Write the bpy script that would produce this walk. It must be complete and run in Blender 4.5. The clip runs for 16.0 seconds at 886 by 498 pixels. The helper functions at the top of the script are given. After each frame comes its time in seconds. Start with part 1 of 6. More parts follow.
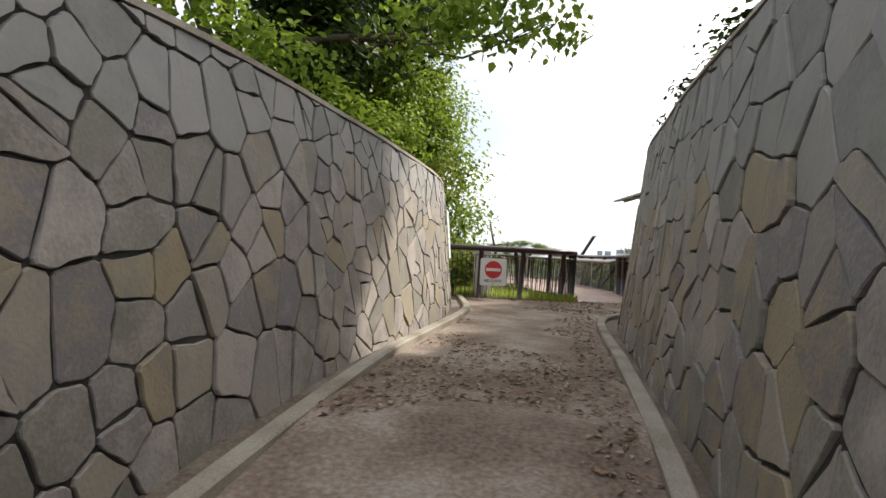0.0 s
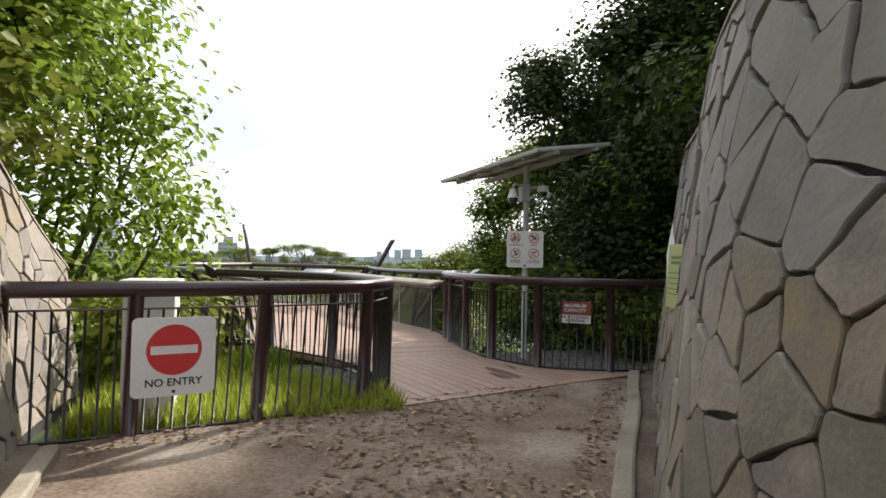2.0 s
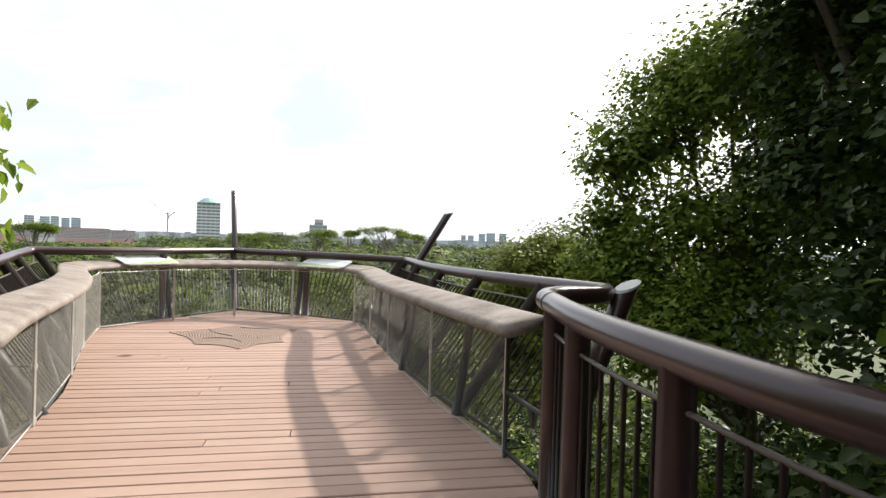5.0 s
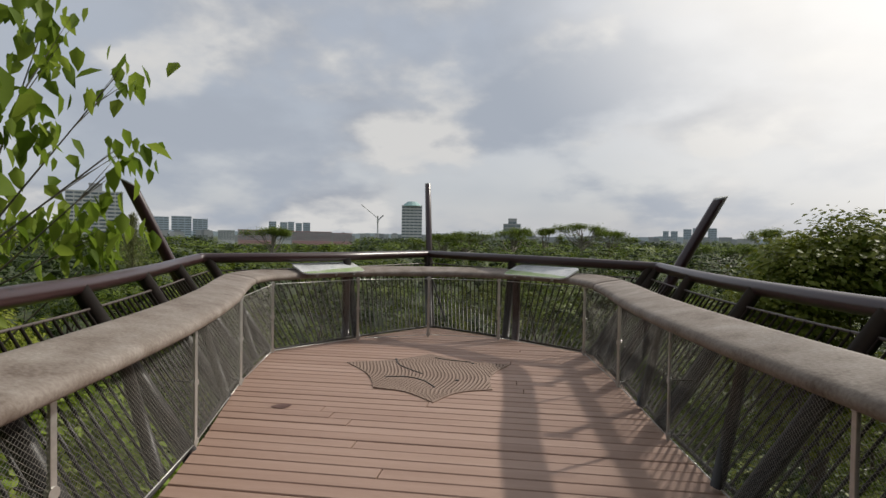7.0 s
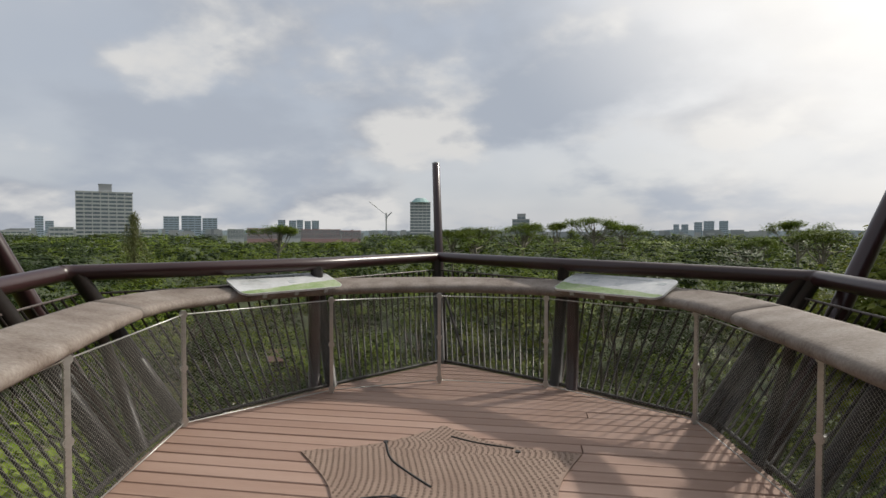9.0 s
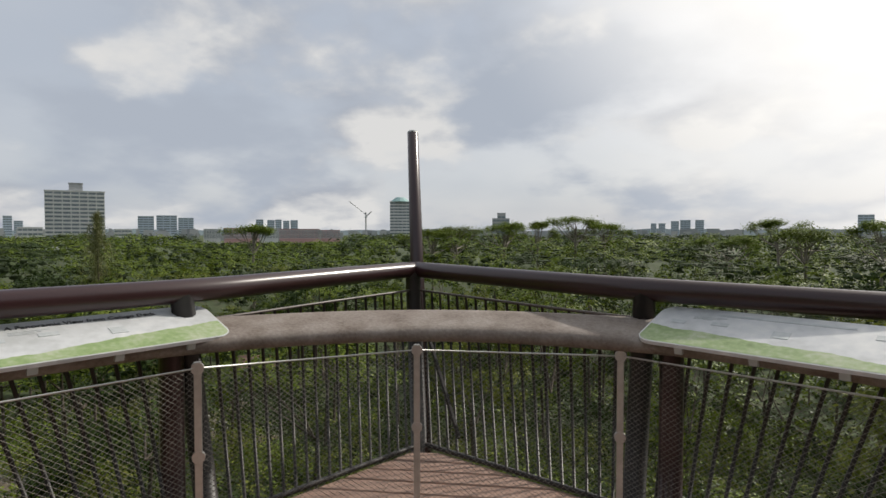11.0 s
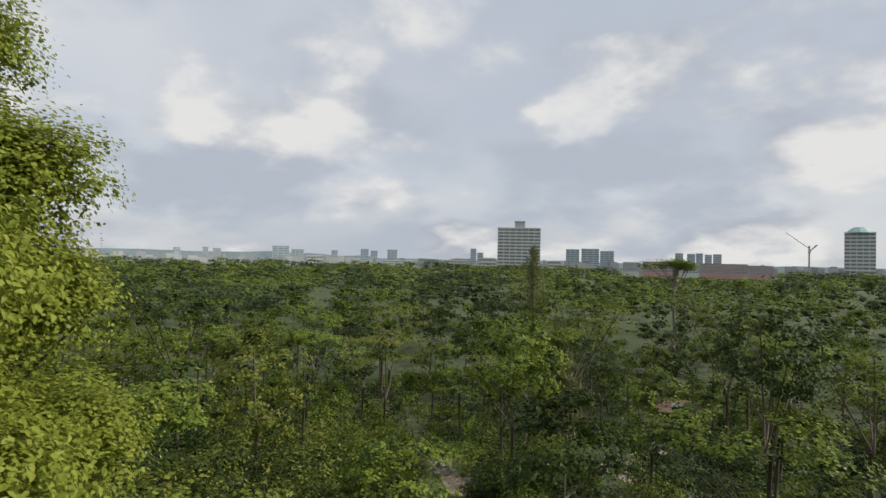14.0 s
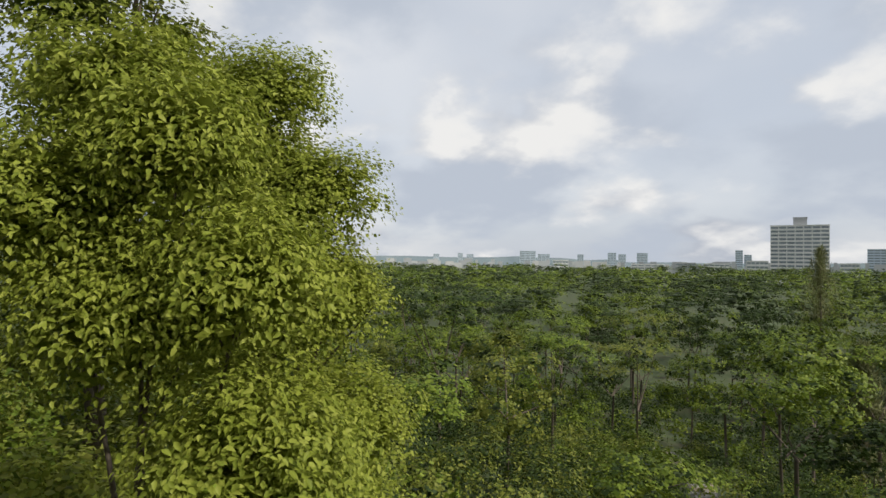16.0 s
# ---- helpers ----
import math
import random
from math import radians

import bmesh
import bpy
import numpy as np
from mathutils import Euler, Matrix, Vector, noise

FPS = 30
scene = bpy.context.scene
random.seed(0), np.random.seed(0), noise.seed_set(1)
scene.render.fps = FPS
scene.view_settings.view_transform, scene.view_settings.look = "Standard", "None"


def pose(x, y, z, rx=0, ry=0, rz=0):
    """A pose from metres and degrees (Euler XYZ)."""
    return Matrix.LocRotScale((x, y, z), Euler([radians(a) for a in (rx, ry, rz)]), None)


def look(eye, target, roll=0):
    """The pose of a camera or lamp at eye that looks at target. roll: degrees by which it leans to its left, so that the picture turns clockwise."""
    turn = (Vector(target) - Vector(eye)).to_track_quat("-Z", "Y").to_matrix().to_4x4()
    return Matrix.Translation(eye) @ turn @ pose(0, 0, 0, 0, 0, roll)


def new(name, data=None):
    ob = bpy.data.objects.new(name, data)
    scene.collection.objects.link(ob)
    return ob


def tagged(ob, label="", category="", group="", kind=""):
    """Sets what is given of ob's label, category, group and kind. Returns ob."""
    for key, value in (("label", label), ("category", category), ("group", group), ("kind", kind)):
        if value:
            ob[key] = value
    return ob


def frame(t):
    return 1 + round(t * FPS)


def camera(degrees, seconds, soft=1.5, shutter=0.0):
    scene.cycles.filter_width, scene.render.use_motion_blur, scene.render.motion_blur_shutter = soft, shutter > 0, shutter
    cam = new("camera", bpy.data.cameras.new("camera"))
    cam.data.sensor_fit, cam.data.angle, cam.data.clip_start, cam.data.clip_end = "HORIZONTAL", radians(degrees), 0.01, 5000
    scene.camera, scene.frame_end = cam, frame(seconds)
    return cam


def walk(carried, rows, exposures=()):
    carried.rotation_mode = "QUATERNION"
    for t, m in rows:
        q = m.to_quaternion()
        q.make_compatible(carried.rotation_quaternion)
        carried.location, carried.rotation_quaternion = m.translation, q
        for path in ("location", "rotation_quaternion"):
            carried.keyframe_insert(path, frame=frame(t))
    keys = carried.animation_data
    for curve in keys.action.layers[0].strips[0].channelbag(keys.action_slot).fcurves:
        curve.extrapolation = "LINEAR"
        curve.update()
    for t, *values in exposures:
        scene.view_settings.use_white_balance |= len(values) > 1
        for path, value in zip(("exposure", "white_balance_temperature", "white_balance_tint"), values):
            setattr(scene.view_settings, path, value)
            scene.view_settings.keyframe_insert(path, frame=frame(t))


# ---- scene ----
cam = camera(76.8, 16.0)
PATH = [
    (0, (-0.985, -18.0, 0.679), (-1.064, -16.002, 0.687), 2.9),
    (0.5, (-0.915, -16.901, 0.95), (-0.835, -14.903, 0.978), 2.5),
    (1, (-0.776, -15.595, 0.979), (-0.563, -13.609, 1.069), 1.8),
    (1.5, (-0.598, -14.184, 0.956), (-0.159, -12.233, 1.025), 1.4),
    (2, (-0.235, -12.818, 0.933), (0.447, -10.938, 0.975), 1.1),
    (2.5, (0.298, -11.596, 0.954), (1.157, -9.79, 0.974), 1.1),
    (3, (0.926, -10.365, 0.972), (1.861, -8.597, 0.963), 1.5),
    (3.5, (1.181, -9.666, 1.004), (2.039, -7.859, 0.987), 1.6),
    (4, (1.278, -9.263, 1.011), (2.059, -7.423, 0.987), 1.8),
    (4.5, (1.3, -8.877, 1.034), (1.955, -6.988, 0.998), 1.5),
    (5, (1.337, -8.335, 0.98), (1.731, -6.374, 0.957), 1.8),
    (7.5, (1.037, -6.062, 0.985), (0.709, -4.09, 0.937), 0.3),
    (8, (0.964, -5.597, 0.982), (0.634, -3.625, 0.929), -0.1),
    (8.5, (0.878, -5.145, 0.984), (0.55, -3.173, 0.927), 0.0),
    (11, (0.53, -3.025, 0.98), (0.282, -1.041, 0.919), -0.0),
    (11.5, (0.446, -2.656, 0.997), (0.207, -0.671, 0.952), -0.1),
    (12, (0.351, -2.328, 1.014), (0.117, -0.342, 0.988), 0.0),
    (12.5, (0.165, -2.052, 1.041), (-0.174, -0.081, 1.049), 0.2),
    (13, (-0.097, -1.887, 1.053), (-0.766, -0.002, 1.087), 0.5),
    (13.5, (-0.325, -1.65, 1.085), (-1.422, 0.022, 1.125), 0.6),
    (14, (-0.46, -1.635, 1.085), (-1.95, -0.301, 1.127), 1.3),
    (14.5, (-0.5, -1.62, 1.09), (-2.209, -0.582, 1.13), 1.6),
    (15, (-0.5, -1.62, 1.09), (-2.359, -0.884, 1.134), 1.0),
    (15.5, (-0.5, -1.62, 1.09), (-2.408, -1.023, 1.132), 0.8),
    (16, (-0.5, -1.62, 1.09), (-2.412, -1.034, 1.132), 0.8),
]
EXPOSURES = [(0, 0.75), (0.5, 0.8), (1.0, 0.6), (1.5, 0.65), (2.5, 1.2), (3.5, 1.8), (4.3, 1.5), (5.0, 0.8), (5.2, 0.48), (7.3, -0.47), (8.5, -0.42), (11.0, -0.32), (12.5, -0.42), (14.0, -0.22), (16.0, -0.07)]
walk(cam, [(t, look(eye, target, roll)) for t, eye, target, roll in PATH], EXPOSURES)

# ---- light: hazy sun, broken cloud ----
SUN_AZ, SUN_EL = radians(50), radians(36)
world = bpy.data.worlds.new("sky_world")
scene.world = world
world.use_nodes = True
wt = world.node_tree
wt.nodes.clear()


def wn(kind, **props):
    n = wt.nodes.new(kind)
    for k, v in props.items():
        if k in ("operation", "blend_type", "data_type"):
            if k == "operation":
                n.operation = v
            elif k == "blend_type":
                n.blend_type = v
            else:
                n.data_type = v
    return n


sky = wn("ShaderNodeTexSky")
sky.sky_type = "NISHITA"
sky.sun_disc = False
sky.sun_elevation = SUN_EL
sky.sun_rotation = SUN_AZ
sky.air_density, sky.dust_density = 1.0, 2.5
coord = wn("ShaderNodeTexCoord")
sep = wn("ShaderNodeSeparateXYZ")
wt.links.new(coord.outputs["Generated"], sep.inputs[0])
# clouds lie on a flat layer: divide the direction by its height
lift = wn("ShaderNodeMath", operation="ADD")
lift.inputs[1].default_value = 0.42
wt.links.new(sep.outputs["Z"], lift.inputs[0])
flat = wn("ShaderNodeVectorMath", operation="DIVIDE")
comb = wn("ShaderNodeCombineXYZ")
for k in range(3):
    wt.links.new(lift.outputs[0], comb.inputs[k])
wt.links.new(coord.outputs["Generated"], flat.inputs[0])
wt.links.new(comb.outputs[0], flat.inputs[1])


def sky_noise(scale, detail, rough, lo, hi, offset):
    n = wt.nodes.new("ShaderNodeTexNoise")
    n.inputs["Scale"].default_value, n.inputs["Detail"].default_value, n.inputs["Roughness"].default_value = scale, detail, rough
    mv = wt.nodes.new("ShaderNodeVectorMath")
    mv.operation = "ADD"
    mv.inputs[1].default_value = offset
    wt.links.new(flat.outputs[0], mv.inputs[0])
    wt.links.new(mv.outputs[0], n.inputs["Vector"])
    r = wt.nodes.new("ShaderNodeMapRange")
    r.interpolation_type = "SMOOTHSTEP"
    r.inputs["From Min"].default_value, r.inputs["From Max"].default_value = lo, hi
    wt.links.new(n.outputs["Fac"], r.inputs["Value"])
    return r.outputs["Result"]


def sky_mix(fac, a, b):
    m = wt.nodes.new("ShaderNodeMix")
    m.data_type = "RGBA"
    for socket, value in ((m.inputs["Factor"], fac), (m.inputs["A"], a), (m.inputs["B"], b)):
        if isinstance(value, (float, tuple)):
            socket.default_value = value
        else:
            wt.links.new(value, socket)
    return m.outputs["Result"]


SHIFT = (3.1, 0.4, 0.0)
TOWARDS = (SHIFT[0] + 0.07 * math.sin(SUN_AZ), SHIFT[1] + 0.07 * math.cos(SUN_AZ), -0.09)
body = sky_noise(2.2, 9, 0.5, 0.0, 1.0, SHIFT)
ahead = sky_noise(2.2, 9, 0.5, 0.0, 1.0, TOWARDS)
lit = wn("ShaderNodeMath", operation="SUBTRACT")
wt.links.new(body, lit.inputs[0])
wt.links.new(ahead, lit.inputs[1])
gain = wn("ShaderNodeMath", operation="MULTIPLY_ADD")
gain.use_clamp = True
gain.inputs[1].default_value, gain.inputs[2].default_value = 4.4, 0.42
wt.links.new(lit.outputs[0], gain.inputs[0])
cover = sky_noise(2.2, 9, 0.5, 0.47, 0.62, SHIFT)
thick = sky_noise(0.8, 4, 0.5, 0.35, 0.65, (7.7, 2.3, 1.0))
grey = sky_noise(1.9, 7, 0.5, 0.46, 0.62, (1.3, 5.2, 0.6))
cloud = sky_mix(gain.outputs[0], (4.2, 4.5, 5.1, 1), (7.5, 7.45, 7.35, 1))
high = sky_mix(0.82, sky.outputs[0], sky_mix(thick, (5.3, 5.75, 6.5, 1), (7.3, 7.45, 7.7, 1)))
under = sky_mix(grey, high, (4.4, 4.85, 5.6, 1))
full = sky_mix(cover, under, cloud)
# bright veil round the sun
sun_dir = Vector((math.sin(SUN_AZ) * math.cos(SUN_EL), math.cos(SUN_AZ) * math.cos(SUN_EL), math.sin(SUN_EL)))
dot = wn("ShaderNodeVectorMath", operation="DOT_PRODUCT")
wt.links.new(coord.outputs["Generated"], dot.inputs[0])
dot.inputs[1].default_value = sun_dir
glow = wt.nodes.new("ShaderNodeMapRange")
glow.interpolation_type = "SMOOTHSTEP"
glow.inputs["From Min"].default_value, glow.inputs["From Max"].default_value = 0.62, 1.0
wt.links.new(dot.outputs["Value"], glow.inputs["Value"])
veil = sky_mix(glow.outputs["Result"], full, (13.0, 12.6, 12.0, 1))
bg = wt.nodes.new("ShaderNodeBackground")
bg.inputs["Strength"].default_value = 0.12
wt.links.new(veil, bg.inputs["Color"])
out = wt.nodes.new("ShaderNodeOutputWorld")
wt.links.new(bg.outputs[0], out.inputs["Surface"])
sun = new("sun", bpy.data.lights.new("sun", "SUN"))
sun.data.energy, sun.data.angle, sun.data.color = 4.2, radians(1.5), (1.0, 0.94, 0.84)
sun.matrix_world = look((0, 0, 30), Vector((0, 0, 30)) - sun_dir)

# ---- materials ----
def material(name, colours, rough=0.7, metal=0.0, scale=8.0, fine=60.0, bump=0.2, random_mix=0.0, spread=(0.35, 0.65), island=False, stretch=None, coat=0.0, translucent=0.0, shine=0.5):
    """Noise between the colours at two scales, with bump. random_mix: how far each object (or island) differs."""
    m = bpy.data.materials.new(name)
    m.use_nodes = True
    t = m.node_tree
    b = t.nodes["Principled BSDF"]
    co = t.nodes.new("ShaderNodeTexCoord")
    vec = co.outputs["Object"]
    if stretch:
        mp = t.nodes.new("ShaderNodeMapping")
        mp.inputs["Scale"].default_value = stretch
        t.links.new(vec, mp.inputs["Vector"])
        vec = mp.outputs["Vector"]
    info = t.nodes.new("ShaderNodeNewGeometry" if island else "ShaderNodeObjectInfo")
    rnd = info.outputs["Random Per Island" if island else "Random"]
    n1, n2 = t.nodes.new("ShaderNodeTexNoise"), t.nodes.new("ShaderNodeTexNoise")
    n1.noise_dimensions = "4D"
    mul = t.nodes.new("ShaderNodeMath")
    mul.operation = "MULTIPLY"
    mul.inputs[1].default_value = 40.0
    t.links.new(rnd, mul.inputs[0])
    t.links.new(mul.outputs[0], n1.inputs["W"])
    n1.inputs["Scale"].default_value, n1.inputs["Detail"].default_value = scale, 5
    n2.inputs["Scale"].default_value, n2.inputs["Detail"].default_value = fine, 4
    t.links.new(vec, n1.inputs["Vector"])
    t.links.new(vec, n2.inputs["Vector"])
    mix = t.nodes.new("ShaderNodeMix")
    mix.data_type = "FLOAT"
    mix.inputs[0].default_value = 0.35
    t.links.new(n1.outputs["Fac"], mix.inputs[2])
    t.links.new(n2.outputs["Fac"], mix.inputs[3])
    val = mix.outputs[0]
    if random_mix:
        mr = t.nodes.new("ShaderNodeMix")
        mr.data_type = "FLOAT"
        mr.inputs[0].default_value = random_mix
        rr = t.nodes.new("ShaderNodeMapRange")
        rr.inputs["To Min"].default_value, rr.inputs["To Max"].default_value = spread
        t.links.new(rnd, rr.inputs["Value"])
        t.links.new(val, mr.inputs[2])
        t.links.new(rr.outputs["Result"], mr.inputs[3])
        val = mr.outputs[0]
    ramp = t.nodes.new("ShaderNodeValToRGB")
    e = ramp.color_ramp.elements
    lo, hi = spread
    for k, c in enumerate(colours):
        at = lo + (hi - lo) * k / max(1, len(colours) - 1)
        el = e[k] if k < 2 else e.new(at)
        el.position, el.color = at, (*c, 1)
    t.links.new(val, ramp.inputs["Fac"])
    t.links.new(ramp.outputs["Color"], b.inputs["Base Color"])
    b.inputs["Roughness"].default_value, b.inputs["Metallic"].default_value = rough, metal
    b.inputs["Coat Weight"].default_value = coat
    b.inputs["Specular IOR Level"].default_value = shine
    if bump:
        bp = t.nodes.new("ShaderNodeBump")
        bp.inputs["Strength"].default_value, bp.inputs["Distance"].default_value = bump, 0.01
        t.links.new(mix.outputs[0], bp.inputs["Height"])
        t.links.new(bp.outputs["Normal"], b.inputs["Normal"])
    if translucent:
        tr = t.nodes.new("ShaderNodeBsdfTranslucent")
        ms = t.nodes.new("ShaderNodeMixShader")
        ms.inputs[0].default_value = translucent
        t.links.new(ramp.outputs["Color"], tr.inputs["Color"])
        t.links.new(b.outputs[0], ms.inputs[1])
        t.links.new(tr.outputs[0], ms.inputs[2])
        t.links.new(ms.outputs[0], t.nodes["Material Output"].inputs["Surface"])
    return m


M_STONE = material("stone", [(r * 1.04, g, b * 0.96) for r, g, b in [(0.09, 0.083, 0.078), (0.24, 0.22, 0.20), (0.17, 0.165, 0.135), (0.31, 0.275, 0.25), (0.165, 0.155, 0.16), (0.29, 0.24, 0.155), (0.20, 0.19, 0.165), (0.35, 0.315, 0.285), (0.20, 0.185, 0.18), (0.30, 0.265, 0.215), (0.22, 0.205, 0.19), (0.25, 0.21, 0.165), (0.33, 0.21, 0.18)]], 0.78, scale=9, fine=70, bump=0.8, random_mix=0.76, spread=(0.14, 0.9))
M_STONE_REST = material("stone_rest", [(0.17, 0.16, 0.15), (0.24, 0.23, 0.21), (0.29, 0.27, 0.25), (0.22, 0.215, 0.215)], 0.8, scale=9, fine=70, bump=0.35, random_mix=0.7, island=True)
M_MORTAR = material("mortar", [(0.02, 0.019, 0.017), (0.055, 0.05, 0.045)], 0.95, scale=5, bump=0.5)
M_CONCRETE = material("concrete", [(0.15, 0.115, 0.08), (0.27, 0.235, 0.185), (0.36, 0.325, 0.27)], 0.9, scale=3, fine=90, bump=0.3)
M_PATH = material("gravel_path", [(0.10, 0.066, 0.046), (0.225, 0.17, 0.13), (0.37, 0.32, 0.27)], 0.95, scale=2.2, fine=45, bump=0.9)
M_DRAIN = material("silted_drain", [(0.07, 0.05, 0.035), (0.15, 0.115, 0.085), (0.22, 0.185, 0.15)], 0.92, scale=2.5, fine=50, bump=0.7)
M_GROUND = material("ground_cover", [(0.03, 0.04, 0.015), (0.05, 0.075, 0.02), (0.075, 0.06, 0.035)], 0.95, scale=0.7, fine=12, bump=0.8)
M_DECK = material("deck_board", [(0.27, 0.165, 0.125), (0.35, 0.23, 0.178), (0.41, 0.28, 0.225)], 0.62, scale=5, fine=80, bump=0.15, random_mix=0.35, spread=(0.3, 0.7), stretch=(0.25, 3, 1))
M_STEEL = material("brown_steel", [(0.031, 0.0135, 0.0145), (0.045, 0.0195, 0.0205)], 0.29, scale=3, fine=120, bump=0.03, coat=0.15)
M_FLATBAR = material("dull_bar", [(0.075, 0.058, 0.052), (0.13, 0.105, 0.095)], 0.42, scale=5, bump=0.05)
M_BLACK = material("dark_steel", [(0.016, 0.014, 0.014), (0.03, 0.025, 0.023)], 0.45, scale=6, bump=0.05)
M_WOOD = material("weathered_wood", [(0.115, 0.083, 0.066), (0.19, 0.152, 0.126), (0.245, 0.206, 0.178), (0.31, 0.27, 0.238)], 0.72, scale=9, fine=85, bump=0.45, spread=(0.32, 0.66))
M_NET = material("dull_net_wire", [(0.17, 0.16, 0.14), (0.26, 0.245, 0.22)], 0.6, metal=0.3, bump=0)
M_WIRE = material("stainless_wire", [(0.45, 0.44, 0.42), (0.6, 0.6, 0.58)], 0.4, metal=0.8, bump=0)
M_GREYPAINT = material("grey_paint", [(0.36, 0.37, 0.35), (0.46, 0.47, 0.45)], 0.5, scale=3, bump=0.03)
M_WHITE = material("white_enamel", [(0.66, 0.66, 0.64), (0.78, 0.78, 0.77)], 0.4, scale=2, bump=0.0)
M_RED = material("sign_red", [(0.52, 0.03, 0.035), (0.58, 0.045, 0.045)], 0.4, scale=3, bump=0)
M_MAROON = material("sign_maroon", [(0.22, 0.055, 0.05), (0.26, 0.07, 0.06)], 0.45, scale=3, bump=0)
M_INK = material("ink", [(0.02, 0.02, 0.02), (0.035, 0.035, 0.035)], 0.6, bump=0)
M_GREENPRINT = material("print_green", [(0.16, 0.24, 0.08), (0.27, 0.36, 0.16), (0.44, 0.48, 0.33)], 0.4, scale=7, bump=0)
M_GREYPRINT = material("print_grey", [(0.42, 0.45, 0.46), (0.6, 0.62, 0.62)], 0.4, scale=30, bump=0)
M_SMOKE = material("smoked_dome", [(0.012, 0.012, 0.016), (0.02, 0.02, 0.025)], 0.08, bump=0, coat=1.0)
M_BARK = material("bark", [(0.06, 0.045, 0.033), (0.13, 0.105, 0.08)], 0.9, scale=6, fine=40, bump=0.8, stretch=(1, 1, 0.25))
M_PALEBARK = material("pale_bark", [(0.16, 0.14, 0.11), (0.28, 0.25, 0.2)], 0.9, scale=5, bump=0.5)
LEAF = dict(rough=0.5, bump=0, island=True, random_mix=0.8, scale=0.6, spread=(0.15, 0.85), shine=0.14)
M_LEAF = material("leaf_green", [(0.06, 0.10, 0.012), (0.13, 0.185, 0.022), (0.225, 0.27, 0.042)], translucent=0.30, **LEAF)
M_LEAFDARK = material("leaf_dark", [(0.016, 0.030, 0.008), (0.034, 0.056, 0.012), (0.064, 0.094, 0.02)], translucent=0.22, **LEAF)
M_LEAFLIME = material("leaf_lime", [(0.12, 0.19, 0.022), (0.21, 0.29, 0.035), (0.30, 0.38, 0.06)], translucent=0.34, **LEAF)
M_LEAFOLIVE = material("leaf_olive", [(0.08, 0.105, 0.016), (0.155, 0.18, 0.03), (0.235, 0.245, 0.052)], translucent=0.30, **LEAF)
M_FAR = material("far_leaf", [(0.058, 0.095, 0.011), (0.12, 0.165, 0.018), (0.205, 0.245, 0.032)], translucent=0.2, **LEAF)
M_DRYLEAF = material("dry_leaf", [(0.07, 0.035, 0.02), (0.20, 0.105, 0.06), (0.27, 0.19, 0.12), (0.40, 0.32, 0.23)], 0.9, bump=0, island=True, random_mix=0.9, spread=(0.1, 0.9))
M_ROCK = material("rock", [(0.14, 0.135, 0.12), (0.30, 0.29, 0.26)], 0.9, scale=3, bump=0.6)
M_SAND = material("trail_earth", [(0.20, 0.16, 0.11), (0.33, 0.27, 0.2)], 0.95, scale=1.2, bump=0.5)
M_ROOFTILE = material("hut_roof", [(0.16, 0.085, 0.07), (0.23, 0.13, 0.11)], 0.7, scale=3, bump=0.2)
M_WALLGREY = material("tower_grey", [(0.34, 0.35, 0.36), (0.42, 0.43, 0.43)], 0.8, scale=0.05, fine=0.6, bump=0)
M_WALLPALE = material("tower_pale", [(0.58, 0.59, 0.58), (0.68, 0.68, 0.67)], 0.8, scale=0.05, fine=0.6, bump=0)
M_WALLPINK = material("block_pink", [(0.50, 0.29, 0.28), (0.58, 0.37, 0.35)], 0.8, scale=0.05, bump=0)
# pale blue is distance haze painted into the wall colour
M_HAZE = material("haze_tinted_wall", [(0.44, 0.52, 0.60), (0.52, 0.60, 0.67)], 0.9, scale=0.02, bump=0)
M_GLAZE = material("window_glazing", [(0.18, 0.22, 0.24), (0.26, 0.3, 0.31)], 0.2, scale=0.3, bump=0)
M_AQUA = material("aqua_roof", [(0.24, 0.40, 0.38), (0.32, 0.47, 0.45)], 0.5, scale=0.2, bump=0)
M_LEAFNEAR = material("leaf_bright", [(0.085, 0.145, 0.014), (0.175, 0.255, 0.028), (0.29, 0.36, 0.055)], translucent=0.52, **LEAF)
# leaf colour lightened to stand in for sunlight on the left-hand trees and brush
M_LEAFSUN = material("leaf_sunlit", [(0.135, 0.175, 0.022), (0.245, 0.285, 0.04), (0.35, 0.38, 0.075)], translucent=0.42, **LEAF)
# dark colour of the added crown cores, painting the shade between leaf clumps
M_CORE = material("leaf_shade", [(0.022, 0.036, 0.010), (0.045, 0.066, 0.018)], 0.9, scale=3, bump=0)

# ---- helpers of this place ----
def thing(name, at, label, category, group="", kind=""):
    e = new(name)
    e.location = at
    e.empty_display_size = 0.2
    return tagged(e, label, category, group, kind)


def spot(ob):
    """Where an unturned thing or part stands in the world."""
    p = Vector(ob.location)
    while ob.parent:
        ob = ob.parent
        p += Vector(ob.location)
    return p


def part(name, bm, mat, parent=None, label="", smooth=False):
    """Links a bmesh, drawn in world metres, as one mesh under parent."""
    me = bpy.data.meshes.new(name)
    if parent:
        bmesh.ops.translate(bm, verts=bm.verts, vec=-spot(parent))
    bm.normal_update()
    bm.to_mesh(me)
    bm.free()
    me.materials.append(mat)
    if smooth:
        for p in me.polygons:
            p.use_smooth = True
    ob = new(name, me)
    ob.parent = parent
    return tagged(ob, label)


